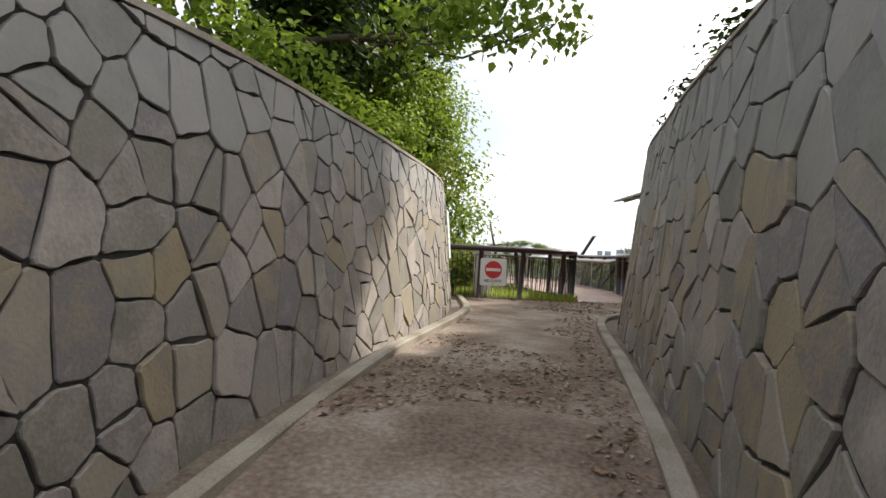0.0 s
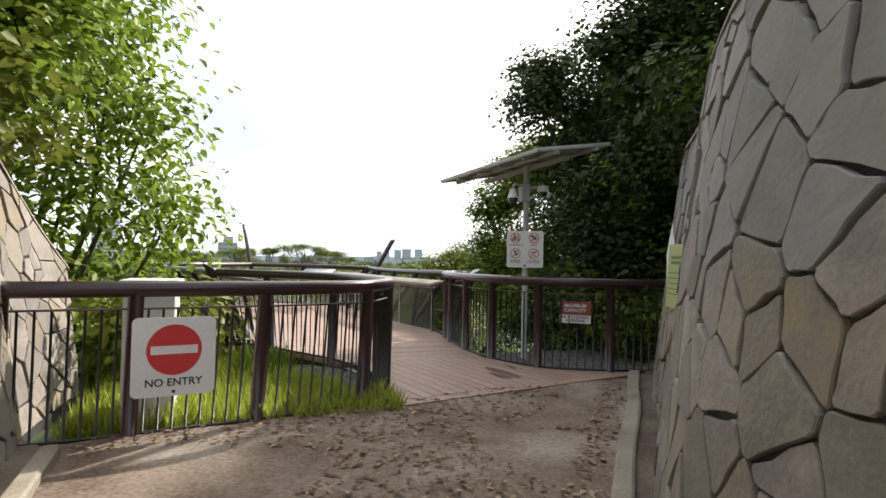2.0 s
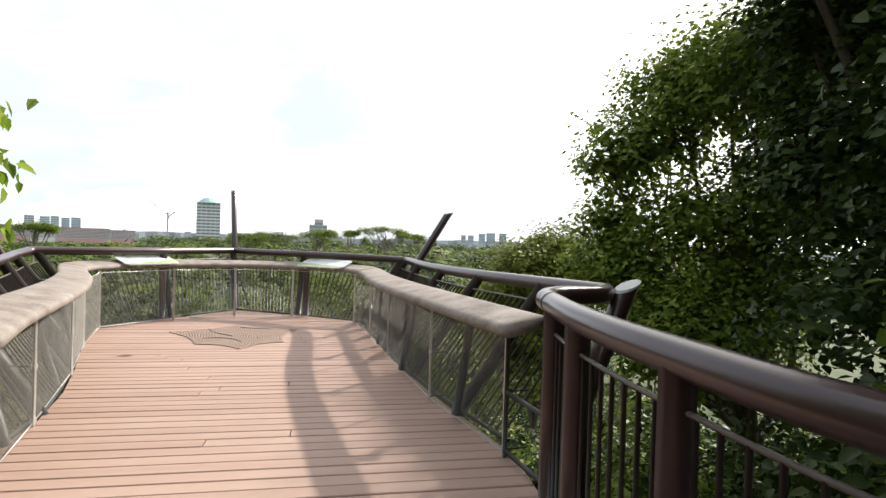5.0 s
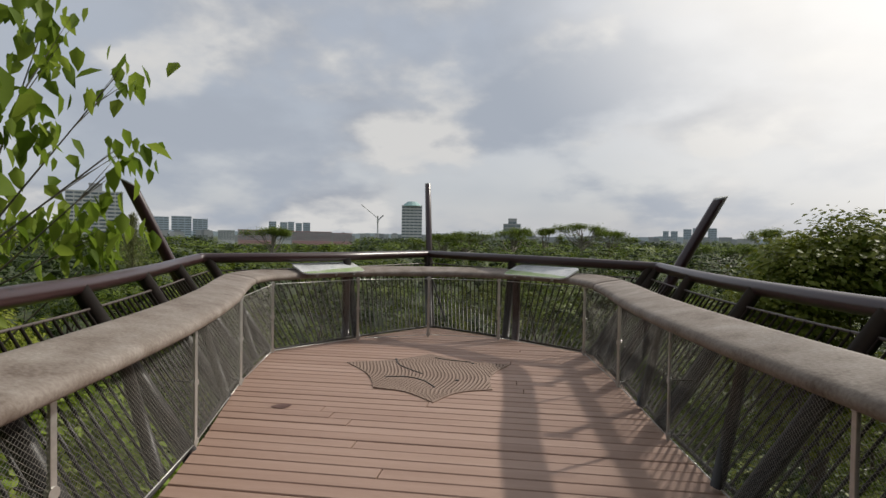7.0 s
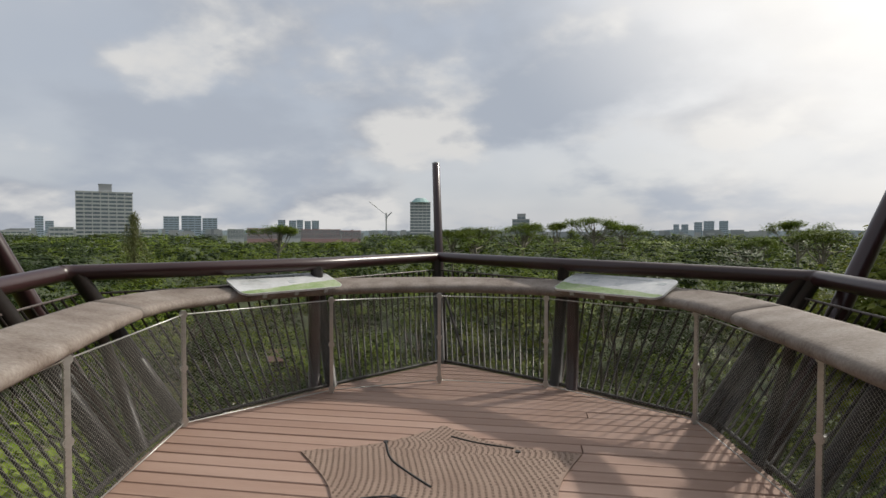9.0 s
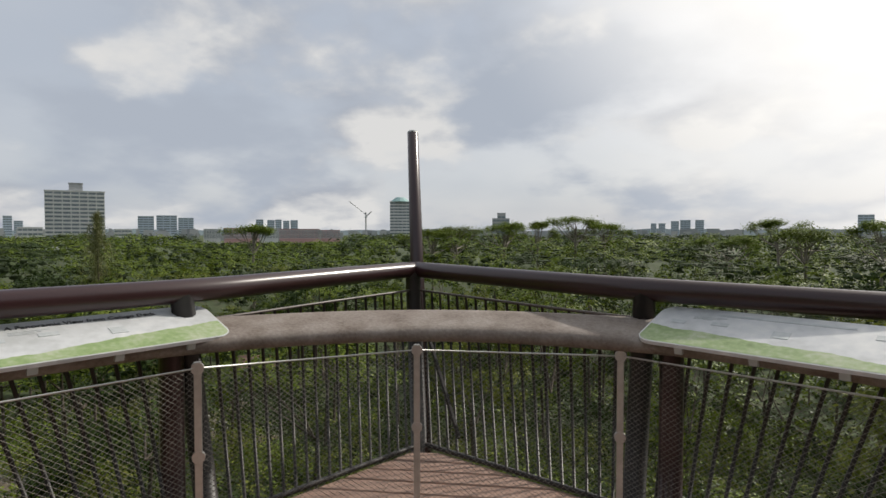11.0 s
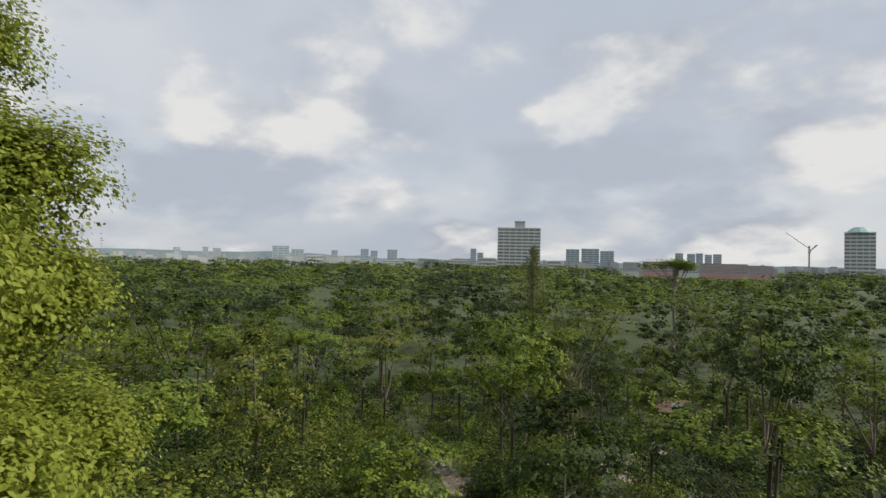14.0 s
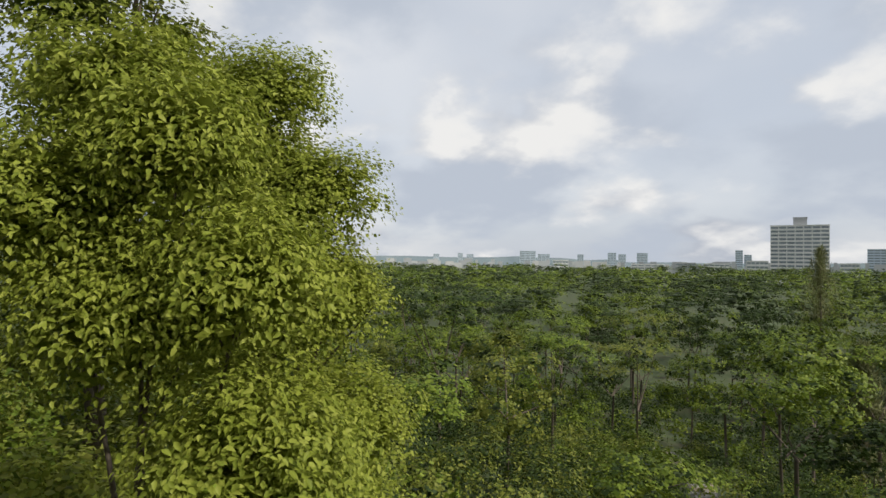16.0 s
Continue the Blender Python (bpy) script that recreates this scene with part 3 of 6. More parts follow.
def build_deck():
    frame_bm = bmesh.new()
    vs = [frame_bm.verts.new((x, y, -0.045)) for x, y in RIM]
    f = frame_bm.faces.new(vs)
    ext = bmesh.ops.extrude_face_region(frame_bm, geom=[f])
    bmesh.ops.translate(frame_bm, verts=[v for v in ext["geom"] if isinstance(v, bmesh.types.BMVert)], vec=(0, 0, -0.16))
    bmesh.ops.recalc_face_normals(frame_bm, faces=frame_bm.faces)
    deck = tagged(part("deck", frame_bm, M_BLACK), "raised timber viewing deck of reddish brown boards", "deck", kind="structure")
    rnd = random.Random(4)
    pitch, y = 0.098, -7.75
    edge = lambda x: -9.33 + 0.205 * (x - 0.49)
    while y < -0.5:
        for a, b in spans(RIM, y + pitch / 2):
            cuts = [a]
            if b - a > 1.6 and rnd.random() < 0.3:
                cuts.append(rnd.uniform(a + 0.5, b - 0.5))
            cuts.append(b)
            for c, d in zip(cuts, cuts[1:]):
                sp = spans(RIM, y + 0.006), spans(RIM, y + pitch - 0.006)
                bm = bmesh.new()
                ends = []
                for row in sp:
                    s = min(row, key=lambda q: abs(q[0] - a) + abs(q[1] - b)) if row else (c, d)
                    ends.append((s[0] if c == a else c + 0.003, s[1] if d == b else d - 0.003))
                dz = rnd.uniform(-0.0015, 0.0015)
                (x0, x1), (x2, x3) = ends
                y0, y1 = y + 0.003, y + pitch - 0.003
                lo = [bm.verts.new(p) for p in ((x0, y0, -0.04), (x1, y0, -0.04), (x3, y1, -0.04), (x2, y1, -0.04))]
                mid = [bm.verts.new(p) for p in ((x0, y0, -0.004 + dz), (x1, y0, -0.004 + dz), (x3, y1, -0.004 + dz), (x2, y1, -0.004 + dz))]
                hi = [bm.verts.new(p) for p in ((x0, y0 + 0.004, dz), (x1, y0 + 0.004, dz), (x3, y1 - 0.004, dz), (x2, y1 - 0.004, dz))]
                for k in range(4):
                    q = (k + 1) % 4
                    bm.faces.new((lo[k], lo[q], mid[q], mid[k]))
                    bm.faces.new((mid[k], mid[q], hi[q], hi[k]))
                bm.faces.new(hi)
                part("board", bm, M_DECK, deck)
        y += pitch
    # boards at the entrance run across those of the deck
    ex = [(0.49, -9.33), (0.80, -8.85), (0.84, -8.45), (0.70, -7.752), (2.055, -7.752), (2.08, -7.87), (2.31, -8.44), (2.82, -8.75), (3.05, -8.79)]
    ang = radians(-78)
    rot = lambda x, y: (x * math.cos(ang) + y * math.sin(ang), -x * math.sin(ang) + y * math.cos(ang))
    inv = lambda u, v: (u * math.cos(ang) - v * math.sin(ang), u * math.sin(ang) + v * math.cos(ang))
    poly = [rot(*p) for p in ex]
    v = min(p[1] for p in poly)
    while v < max(p[1] for p in poly):
        for a, b in spans(poly, v + pitch / 2):
            if b - a < 0.05:
                continue
            bm = bmesh.new()
            rows = []
            for vv, z in ((v + 0.003, -0.04), (v + 0.003, 0.0), (v + pitch - 0.003, 0.0), (v + pitch - 0.003, -0.04)):
                near_ = min(spans(poly, vv) or [(a, b)], key=lambda q: abs(q[0] - a) + abs(q[1] - b))
                rows.append([bm.verts.new((*inv(u, vv), z)) for u in (near_[0] + 0.003, near_[1] - 0.003)])
            for r0, r1 in zip(rows, rows[1:]):
                bm.faces.new((r0[0], r0[1], r1[1], r1[0]))
            bmesh.ops.recalc_face_normals(bm, faces=bm.faces)
            part("board", bm, M_DECK, deck)
        v += pitch
    # pale threshold board and edge curb
    bm = bmesh.new()
    a, b = Vector((0.42, edge(0.42) - 0.01, 0)), Vector((3.05, edge(3.05) - 0.01, 0))
    d = (b - a).normalized()
    n = Vector((-d.y, d.x, 0))
    vs = [bm.verts.new(p + Vector((0, 0, z))) for z in (-0.1, 0.012) for p in (a, b, b - n * 0.1, a - n * 0.1)]
    for k in range(4):
        bm.faces.new((vs[k], vs[(k + 1) % 4], vs[4 + (k + 1) % 4], vs[4 + k]))
    bm.faces.new(vs[4:])
    bmesh.ops.recalc_face_normals(bm, faces=bm.faces)
    part("threshold", bm, M_DECK, deck, "pale threshold board between gravel and deck")
    # steel legs that hold the deck over the slope
    for x, y in ((-0.4, -2.9), (1.4, -2.6), (0.15, -1.2), (0.4, -6.2), (1.7, -5.6)):
        part("leg", tube([(x, y, -0.2), (x, y, ground_z(x, y) - 0.2)], 0.07, 10), M_BLACK, deck)
    return deck


build_deck()


def deck_mark(pts, label):
    """A thin dried stain lying on the boards."""
    c = sum((Vector(p) for p in pts), Vector((0, 0))) / len(pts)
    rim = curve_through([(x, y, 0.0034) for x, y in pts + pts[:1]], 0.03)[:-1]
    bm = bmesh.new()
    mid = bm.verts.new((c.x, c.y, 0.0038))
    vs = [bm.verts.new(p + Vector((0.008 * noise.noise(p * 23), 0.008 * noise.noise(p * 19), 0))) for p in rim]
    for a, b in zip(vs, vs[1:] + vs[:1]):
        bm.faces.new((a, b, mid))
    return tagged(part("stain", bm, M_STAIN), label, "stain")


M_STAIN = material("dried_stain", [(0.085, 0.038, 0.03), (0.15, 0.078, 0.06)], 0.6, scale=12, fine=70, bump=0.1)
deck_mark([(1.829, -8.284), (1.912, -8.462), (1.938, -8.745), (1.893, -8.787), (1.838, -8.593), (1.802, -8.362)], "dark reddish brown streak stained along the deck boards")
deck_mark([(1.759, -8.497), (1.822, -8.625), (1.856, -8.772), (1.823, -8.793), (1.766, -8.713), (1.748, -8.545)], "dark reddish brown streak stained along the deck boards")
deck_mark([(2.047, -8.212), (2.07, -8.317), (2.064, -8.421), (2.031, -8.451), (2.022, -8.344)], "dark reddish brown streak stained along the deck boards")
deck_mark([(-0.30, -3.51), (-0.26, -3.45), (-0.19, -3.46), (-0.22, -3.54)], "dark brown blotch stained on the deck boards")

# ---- leaning outer railing ----
BAR = tube([(0, 0, 0), (0, 0, 1)], 0.0065, 6)
BAR_MESH = bpy.data.meshes.new("baluster")
BAR.to_mesh(BAR_MESH)
BAR.free()
BAR_MESH.materials.append(M_BLACK)


def bar(parent, a, b, name="baluster", width=1.0):
    """One thin upright from a to b, on the shared mesh."""
    a, b = Vector(a), Vector(b)
    ob = new(name, BAR_MESH)
    ob.parent = parent
    ob.matrix_basis = Matrix.Translation(a - spot(parent)) @ (b - a).to_track_quat("Z", "Y").to_matrix().to_4x4() @ Matrix.Diagonal((width, width, (b - a).length, 1))
    return ob


def railing(name, feet, tops, label, posts, rail_radius=0.042, step=0.07, lower=0.05, upper=0.87, post_radius=0.039, smooth=True, ends=()):
    """A fence of thin bars between two lines, under a round top rail. feet, tops: points of the foot and of the rail's axis, in pairs."""
    f = thing(name, feet[0], label, "railing")
    mk = (lambda p: curve_through(p, 0.05)) if smooth else (lambda p: even(p, 0.05))
    top = mk(tops)
    n = len(top) - 1
    base = mk(feet)
    pick = lambda line, t: along(line, min(0.9999, max(0.0, t)) * length(line))[0]
    part("top_rail", tube(top, rail_radius, 16), M_STEEL, f, "glossy dark brown tubular top rail")
    lo = [pick(base, k / n).lerp(pick(top, k / n), lower) for k in range(n + 1)]
    hi = [pick(base, k / n).lerp(pick(top, k / n), upper) for k in range(n + 1)]
    part("bottom_rail", tube(lo, 0.011, 6), M_BLACK, f)
    part("upper_rail", tube(hi, 0.0065, 6), M_FLATBAR, f, "thin dull brown upper bar")
    count = max(2, int(length(top) / step))
    for k in range(1, count):
        t = k / count
        bar(f, pick(lo, t), pick(hi, t))
    for t in posts:
        a, b = pick(base, t), pick(top, t)
        # leaning posts take the darker steel, so their shade is in the colour
        part("post", tube([a - Vector((0, 0, 0.03)), b - (b - a).normalized() * 0.01], post_radius, 10), M_STEEL if abs(a.x - b.x) + abs(a.y - b.y) < 0.1 else M_BLACK, f)
    return f


TIP_L, TIP_C, TIP_R = (-1.52, -2.25, 0.775), (0.0, 0.0, 0.775), (2.25, -1.53, 0.75)
railing("railing", [(-0.97, -2.12, -0.03), (-0.47, -1.32, -0.03), (0.13, -0.55, -0.03)], [TIP_L, (-1.08, -1.86, 0.777), (-0.75, -1.45, 0.777), (-0.56, -1.17, 0.776), (-0.42, -0.88, 0.776), (-0.24, -0.49, 0.776), TIP_C], "dark brown leaning railing of thin bars at the deck tip", (0.02, 0.5, 0.99))
railing("railing", [(0.13, -0.55, -0.03), (0.92, -1.02, -0.03), (1.70, -1.62, -0.03)], [TIP_C, (0.4, -0.41, 0.775), (0.84, -0.83, 0.775), (1.22, -1.08, 0.772), (1.65, -1.3, 0.765), TIP_R], "dark brown leaning railing of thin bars at the deck tip", (0.5, 0.98))
railing("railing", [(1.72, -1.66, -0.03), (1.79, -2.66, -0.03), (1.83, -3.4, -0.03), (1.90, -4.1, -0.03), (2.03, -4.95, -0.03), (2.2, -5.7, -0.03)], [(2.25, -1.53, 0.75), (2.3, -2.6, 0.735), (2.36, -3.4, 0.735), (2.45, -4.2, 0.74), (2.58, -5.0, 0.75), (2.70, -5.75, 0.76)], "dark brown leaning railing of thin bars along the deck", (0.0, 0.2, 0.42, 0.64, 0.86))
railing("railing", [(-0.10, -6.3, -0.03), (-0.10, -5.2, -0.03), (-0.22, -4.6, -0.03), (-0.40, -4.0, -0.03), (-0.68, -3.2, -0.03), (-0.86, -2.6, -0.03), (-0.97, -2.12, -0.03)], [(-0.45, -6.3, 0.76), (-0.60, -5.2, 0.75), (-0.76, -4.6, 0.74), (-0.96, -4.0, 0.735), (-1.24, -3.2, 0.74), (-1.42, -2.7, 0.75), TIP_L], "dark brown leaning railing of thin bars along the deck", (0.1, 0.3, 0.5, 0.7, 0.88))

# raking masts that carry on above the rails
def mast(a, b, r, label, cut=1.2):
    """A round tube whose top is sawn off at a slant, its long side on the leaning side."""
    a, b = Vector(a), Vector(b)
    m = thing("raking_mast", a, label, "mast")
    d = (b - a).normalized()
    lean_ = Vector((d.x, d.y, 0)).normalized()
    lean_ = (lean_ - d * lean_.dot(d)).normalized()
    side = d.cross(lean_)
    n = 20
    rim = [(lean_ * math.cos(t) + side * math.sin(t)) for t in (2 * math.pi * k / n for k in range(n))]
    at_top = lambda w, q: b + w * q + d * (q * cut * w.dot(lean_))
    bm = bmesh.new()
    rings = [[bm.verts.new(a + w * r) for w in rim], [bm.verts.new(at_top(w, r)) for w in rim]]
    for k in range(n):
        bm.faces.new((rings[0][k], rings[0][(k + 1) % n], rings[1][(k + 1) % n], rings[1][k])).smooth = True
    bm.faces.new(rings[0][::-1])
    part("tube", bm, M_STEEL, m)
    bm = bmesh.new()
    lo, hi = [[bm.verts.new(at_top(w, r * k) + d * z) for w in rim] for k, z in ((1.012, -0.012), (1.0, 0.004))]
    for k in range(n):
        bm.faces.new((lo[k], lo[(k + 1) % n], hi[(k + 1) % n], hi[k]))
    bm.faces.new(hi)
    part("cap", bm, M_GREYPAINT, m, "pale slanted end cap")
    return m


brace = thing("mast_brace", (0.1, -0.45, 0.1), "slim steel brace beside the mast foot", "brace")
part("bar", box((-0.006, -0.012, 0), (0.006, 0.012, 0.55), Matrix.Translation((0.30, -0.62, 0.08)) @ Vector((-0.24, 0.42, 0.5)).to_track_quat("Z", "Y").to_matrix().to_4x4()), M_BLACK, brace)
mast((0.13, -0.55, -0.05), (-0.174, 0.887, 1.68), 0.038, "slim dark brown steel mast rising through the rail corner", 0.5)
mast((0.05, -3.245, -2.73), (2.812, -1.303, 1.362), 0.047, "raking dark brown steel mast with a slanted cut top")
mast((-0.32, -1.34, -2.94), (-2.025, -2.426, 1.38), 0.047, "raking dark brown steel mast with a slanted cut top")
mast((2.12, -6.15, -0.35), (2.749, -5.868, 0.80), 0.05, "short raking dark steel post beside the curved rail")
mast((-0.02, -6.2, -0.6), (-0.55, -6.25, 0.83), 0.05, "short raking dark steel post beside the curved rail")

# near fences: upright, round top rail that curls in from the outer railing
railing("railing", [(2.16, -6.35, -0.03), (2.07, -6.8, -0.03), (2.03, -7.3, -0.03), (2.06, -7.85, -0.03), (2.30, -8.42, -0.03), (2.80, -8.73, -0.03), (3.35, -8.88, -0.03)],
        [(2.16, -6.35, 0.765), (2.07, -6.8, 0.765), (2.03, -7.3, 0.765), (2.06, -7.85, 0.765), (2.30, -8.42, 0.765), (2.80, -8.73, 0.765), (3.35, -8.88, 0.765)],
        "dark brown steel fence curving beside the deck entrance", (0.02, 0.13, 0.30, 0.47, 0.64, 0.83))
part("curl", tube(curve_through([(2.70, -5.75, 0.76), (2.55, -5.98, 0.765), (2.32, -6.08, 0.768), (2.20, -6.2, 0.767), (2.16, -6.35, 0.765)], 0.04), 0.042, 16), M_STEEL, thing("rail_bend", (2.70, -5.75, 0.7), "dark brown bent rail joining two railings", "railing"))
railing("railing", [(-1.3, -9.62, -0.03), (-0.80, -9.56, -0.03), (-0.20, -9.46, -0.03), (0.44, -9.28, -0.03), (0.77, -8.85, -0.03), (0.82, -8.45, -0.03), (0.66, -7.8, -0.03), (0.28, -7.1, -0.03), (-0.03, -6.6, -0.03), (-0.30, -6.35, -0.03)],
        [(-1.3, -9.62, 0.755), (-0.80, -9.56, 0.755), (-0.20, -9.46, 0.755), (0.44, -9.28, 0.755), (0.77, -8.85, 0.755), (0.84, -8.45, 0.755), (0.66, -7.6, 0.757), (0.28, -7.0, 0.758), (-0.15, -6.55, 0.76), (-0.45, -6.3, 0.76)],
        "dark brown steel gate fence curving round a grass patch", (0.0, 0.107, 0.229, 0.365, 0.455, 0.53, 0.70, 0.88))

# ---- leaning shelf on brackets ----
SHELF_LINE = [(0.30, -6.35), (0.12, -5.75), (-0.05, -5.0), (-0.22, -4.35), (-0.48, -3.6), (-0.78, -2.9), (-0.98, -2.35), (-0.93, -1.95), (-0.5, -1.36), (0.2, -1.05), (0.92, -1.14), (1.42, -1.45), (1.64, -1.85), (1.69, -2.6), (1.70, -3.3), (1.78, -4.2), (1.93, -5.2), (2.08, -6.1)]


def build_shelf():
    line = curve_through([(x, y, 0.625) for x, y in SHELF_LINE], 0.1)
    line = line[::-1]
    # a bull-nosed plank that slopes down towards the deck
    ring_ = [(-0.016, -0.036), (-0.027, -0.026), (-0.031, -0.012), (-0.027, 0.002), (-0.014, 0.013), (0.01, 0.020), (0.06, 0.031), (0.12, 0.042), (0.168, 0.049), (0.186, 0.05), (0.197, 0.042), (0.2, 0.028), (0.192, 0.012), (0.168, 0.0), (0.1, -0.014), (0.02, -0.036), (0.0, -0.039)]
    s = thing("leaning_shelf", (0.3, -6.35, 0.6), "weathered brown timber leaning shelf round the deck", "rail shelf")
    n = len(line) - 1
    for i, j in ((0, n // 3), (n // 3, 2 * n // 3), (2 * n // 3, n)):
        seg = [Vector(p) for p in line[i:j + 1]]
        seg[0] = seg[0].lerp(seg[1], 0.012)
        part("plank", ribbon(seg, ring_), M_WOOD, s, "", True)
    return s


build_shelf()

# ---- wire mesh screens ----
MESH_POSTS = [(0.12, -6.15), (-0.09, -5.22), (-0.36, -4.15), (-0.69, -3.12), (-0.93, -2.15), (-0.41, -1.46), (0.2, -1.12), (0.885, -1.13), (1.63, -1.68), (1.75, -2.68), (1.83, -3.65), (1.96, -4.95), (2.15, -5.86)]
MESH_H = 0.57


def mesh_panel(a, b):
    """Diamond wire net between two slim stanchions."""
    a, b = Vector((*a, 0.02)), Vector((*b, 0.02))
    w = (b - a).length
    d = (b - a) / w
    p = thing("mesh_screen", a, "fine stainless wire mesh screen between slim posts", "mesh screen", "mesh screens round the deck")
    bm = bmesh.new()
    cell, h = 0.021, MESH_H - 0.02
    slope = 0.8
    for s in (1, -1):
        k = -int(h / slope / cell) - 1
        while k * cell < w + h / slope:
            u0 = k * cell
            lo, hi = (0.0, h)
            u1 = u0 + s * h / slope if s > 0 else u0 - h / slope
            pts = []
            for z in (0.0, h):
                pts.append((u0 + s * z / slope, z))
            (ua, za), (ub, zb) = pts
            t0, t1 = 0.0, 1.0
            du = ub - ua
            for lim in (0.0, w):
                t = (lim - ua) / du
                inside_rising = (du > 0) == (lim == 0.0)
                if inside_rising:
                    t0 = max(t0, t)
                else:
                    t1 = min(t1, t)
            if t1 - t0 > 0.02:
                q = [a + d * (ua + du * t) + Vector((0, 0, h * t)) for t in (t0, t1)]
                sweep(bm, q, 0.0007, 3, caps=False)
            k += 1
            if s < 0 and u0 - h / slope > w:
                break
    tagged(part("wire_net", bm, M_NET, p), kind="stuff")
    for z in (0.0, h):
        part("edge_cable", tube([a + Vector((0, 0, z)), b + Vector((0, 0, z))], 0.003, 6), M_WIRE, p)
    return p


def stanchion(x, y, towards):
    p = thing("stanchion", (x, y, 0), "slim flat galvanised stanchion with round clamps", "stanchion", "stanchions of the mesh screens")
    n = Vector((towards[0] - x, towards[1] - y, 0)).normalized()
    q = Matrix.Translation((x, y, 0)) @ n.to_track_quat("X", "Z").to_matrix().to_4x4()
    part("bar", box((-0.006, -0.011, 0), (0.006, 0.011, MESH_H + 0.02), q, 0.002), M_WIRE, p)
    for z in (0.03, 0.3, MESH_H):
        bm = bmesh.new()
        bmesh.ops.create_cone(bm, cap_ends=True, segments=12, radius1=0.019, radius2=0.019, depth=0.016, matrix=q @ pose(0, 0, z, 0, 90, 0))
        part("clamp", bm, M_WIRE, p)
        part("arm", tube([q @ Vector((0, 0, z)), q @ Vector((-0.11, 0, z + 0.004))], 0.005, 6), M_BLACK, p)
    return p


for k, (a, b) in enumerate(zip(MESH_POSTS, MESH_POSTS[1:])):
    mesh_panel(a, b)
for x, y in MESH_POSTS:
    stanchion(x, y, (0.75, -3.6) if y > -3.6 else (1.0, y))


# ---- shelf supports ----
def shelf_post(x, y, label="stout dark brown post under the leaning shelf"):
    p = thing("shelf_post", (x, y, 0), label, "post", "posts under the shelf")
    part("tube", tube([(x, y, -0.03), (x, y, 0.6)], 0.038, 14), M_STEEL, p)
    bm = bmesh.new()
    bmesh.ops.create_cone(bm, cap_ends=True, segments=14, radius1=0.055, radius2=0.05, depth=0.014, matrix=pose(x, y, 0.603))
    part("cap_plate", bm, M_BLACK, p)


shelf_post(-0.56, -1.36)
shelf_post(1.05, -1.12)


def strut(foot, head):
    p = thing("shelf_bracket", foot, "dark steel bracket raking up to the shelf", "bracket", "brackets under the shelf")
    a, b = Vector(foot), Vector(head)
    part("arm", tube([a, a.lerp(b, 0.5), b], [0.028, 0.026, 0.024], 8), M_BLACK, p)
    out_ = Vector((b.x - a.x, b.y - a.y, 0)).normalized()
    part("plate", box((b.x - 0.07, b.y - 0.03, b.z - 0.006), (b.x + 0.07, b.y + 0.03, b.z + 0.006)), M_BLACK, p)


for x, y, ox, oy in ((-0.05, -5.55, -0.16, 0), (-0.3, -4.5, -0.16, -0.03), (-0.6, -3.45, -0.17, -0.06), (-0.9, -2.5, -0.17, -0.05), (1.74, -2.2, 0.15, 0.02), (1.80, -3.15, 0.13, 0), (1.88, -4.2, 0.1, 0), (2.05, -5.3, 0.08, 0)):
    strut((x, y, 0.02), (x + ox, y + oy, 0.595))
# ladder-like end frame where the shelf stops
ef = thing("end_frame", (2.15, -5.88, 0), "dark steel end frame closing the mesh screen", "frame")
for z in (0.03, 0.3):
    part("crossbar", tube([(2.15, -5.88, z), (2.2, -6.28, z)], 0.011, 8), M_BLACK, ef)
part("upright", tube([(2.15, -5.88, 0), (2.15, -5.88, 0.58)], 0.011, 8), M_BLACK, ef)

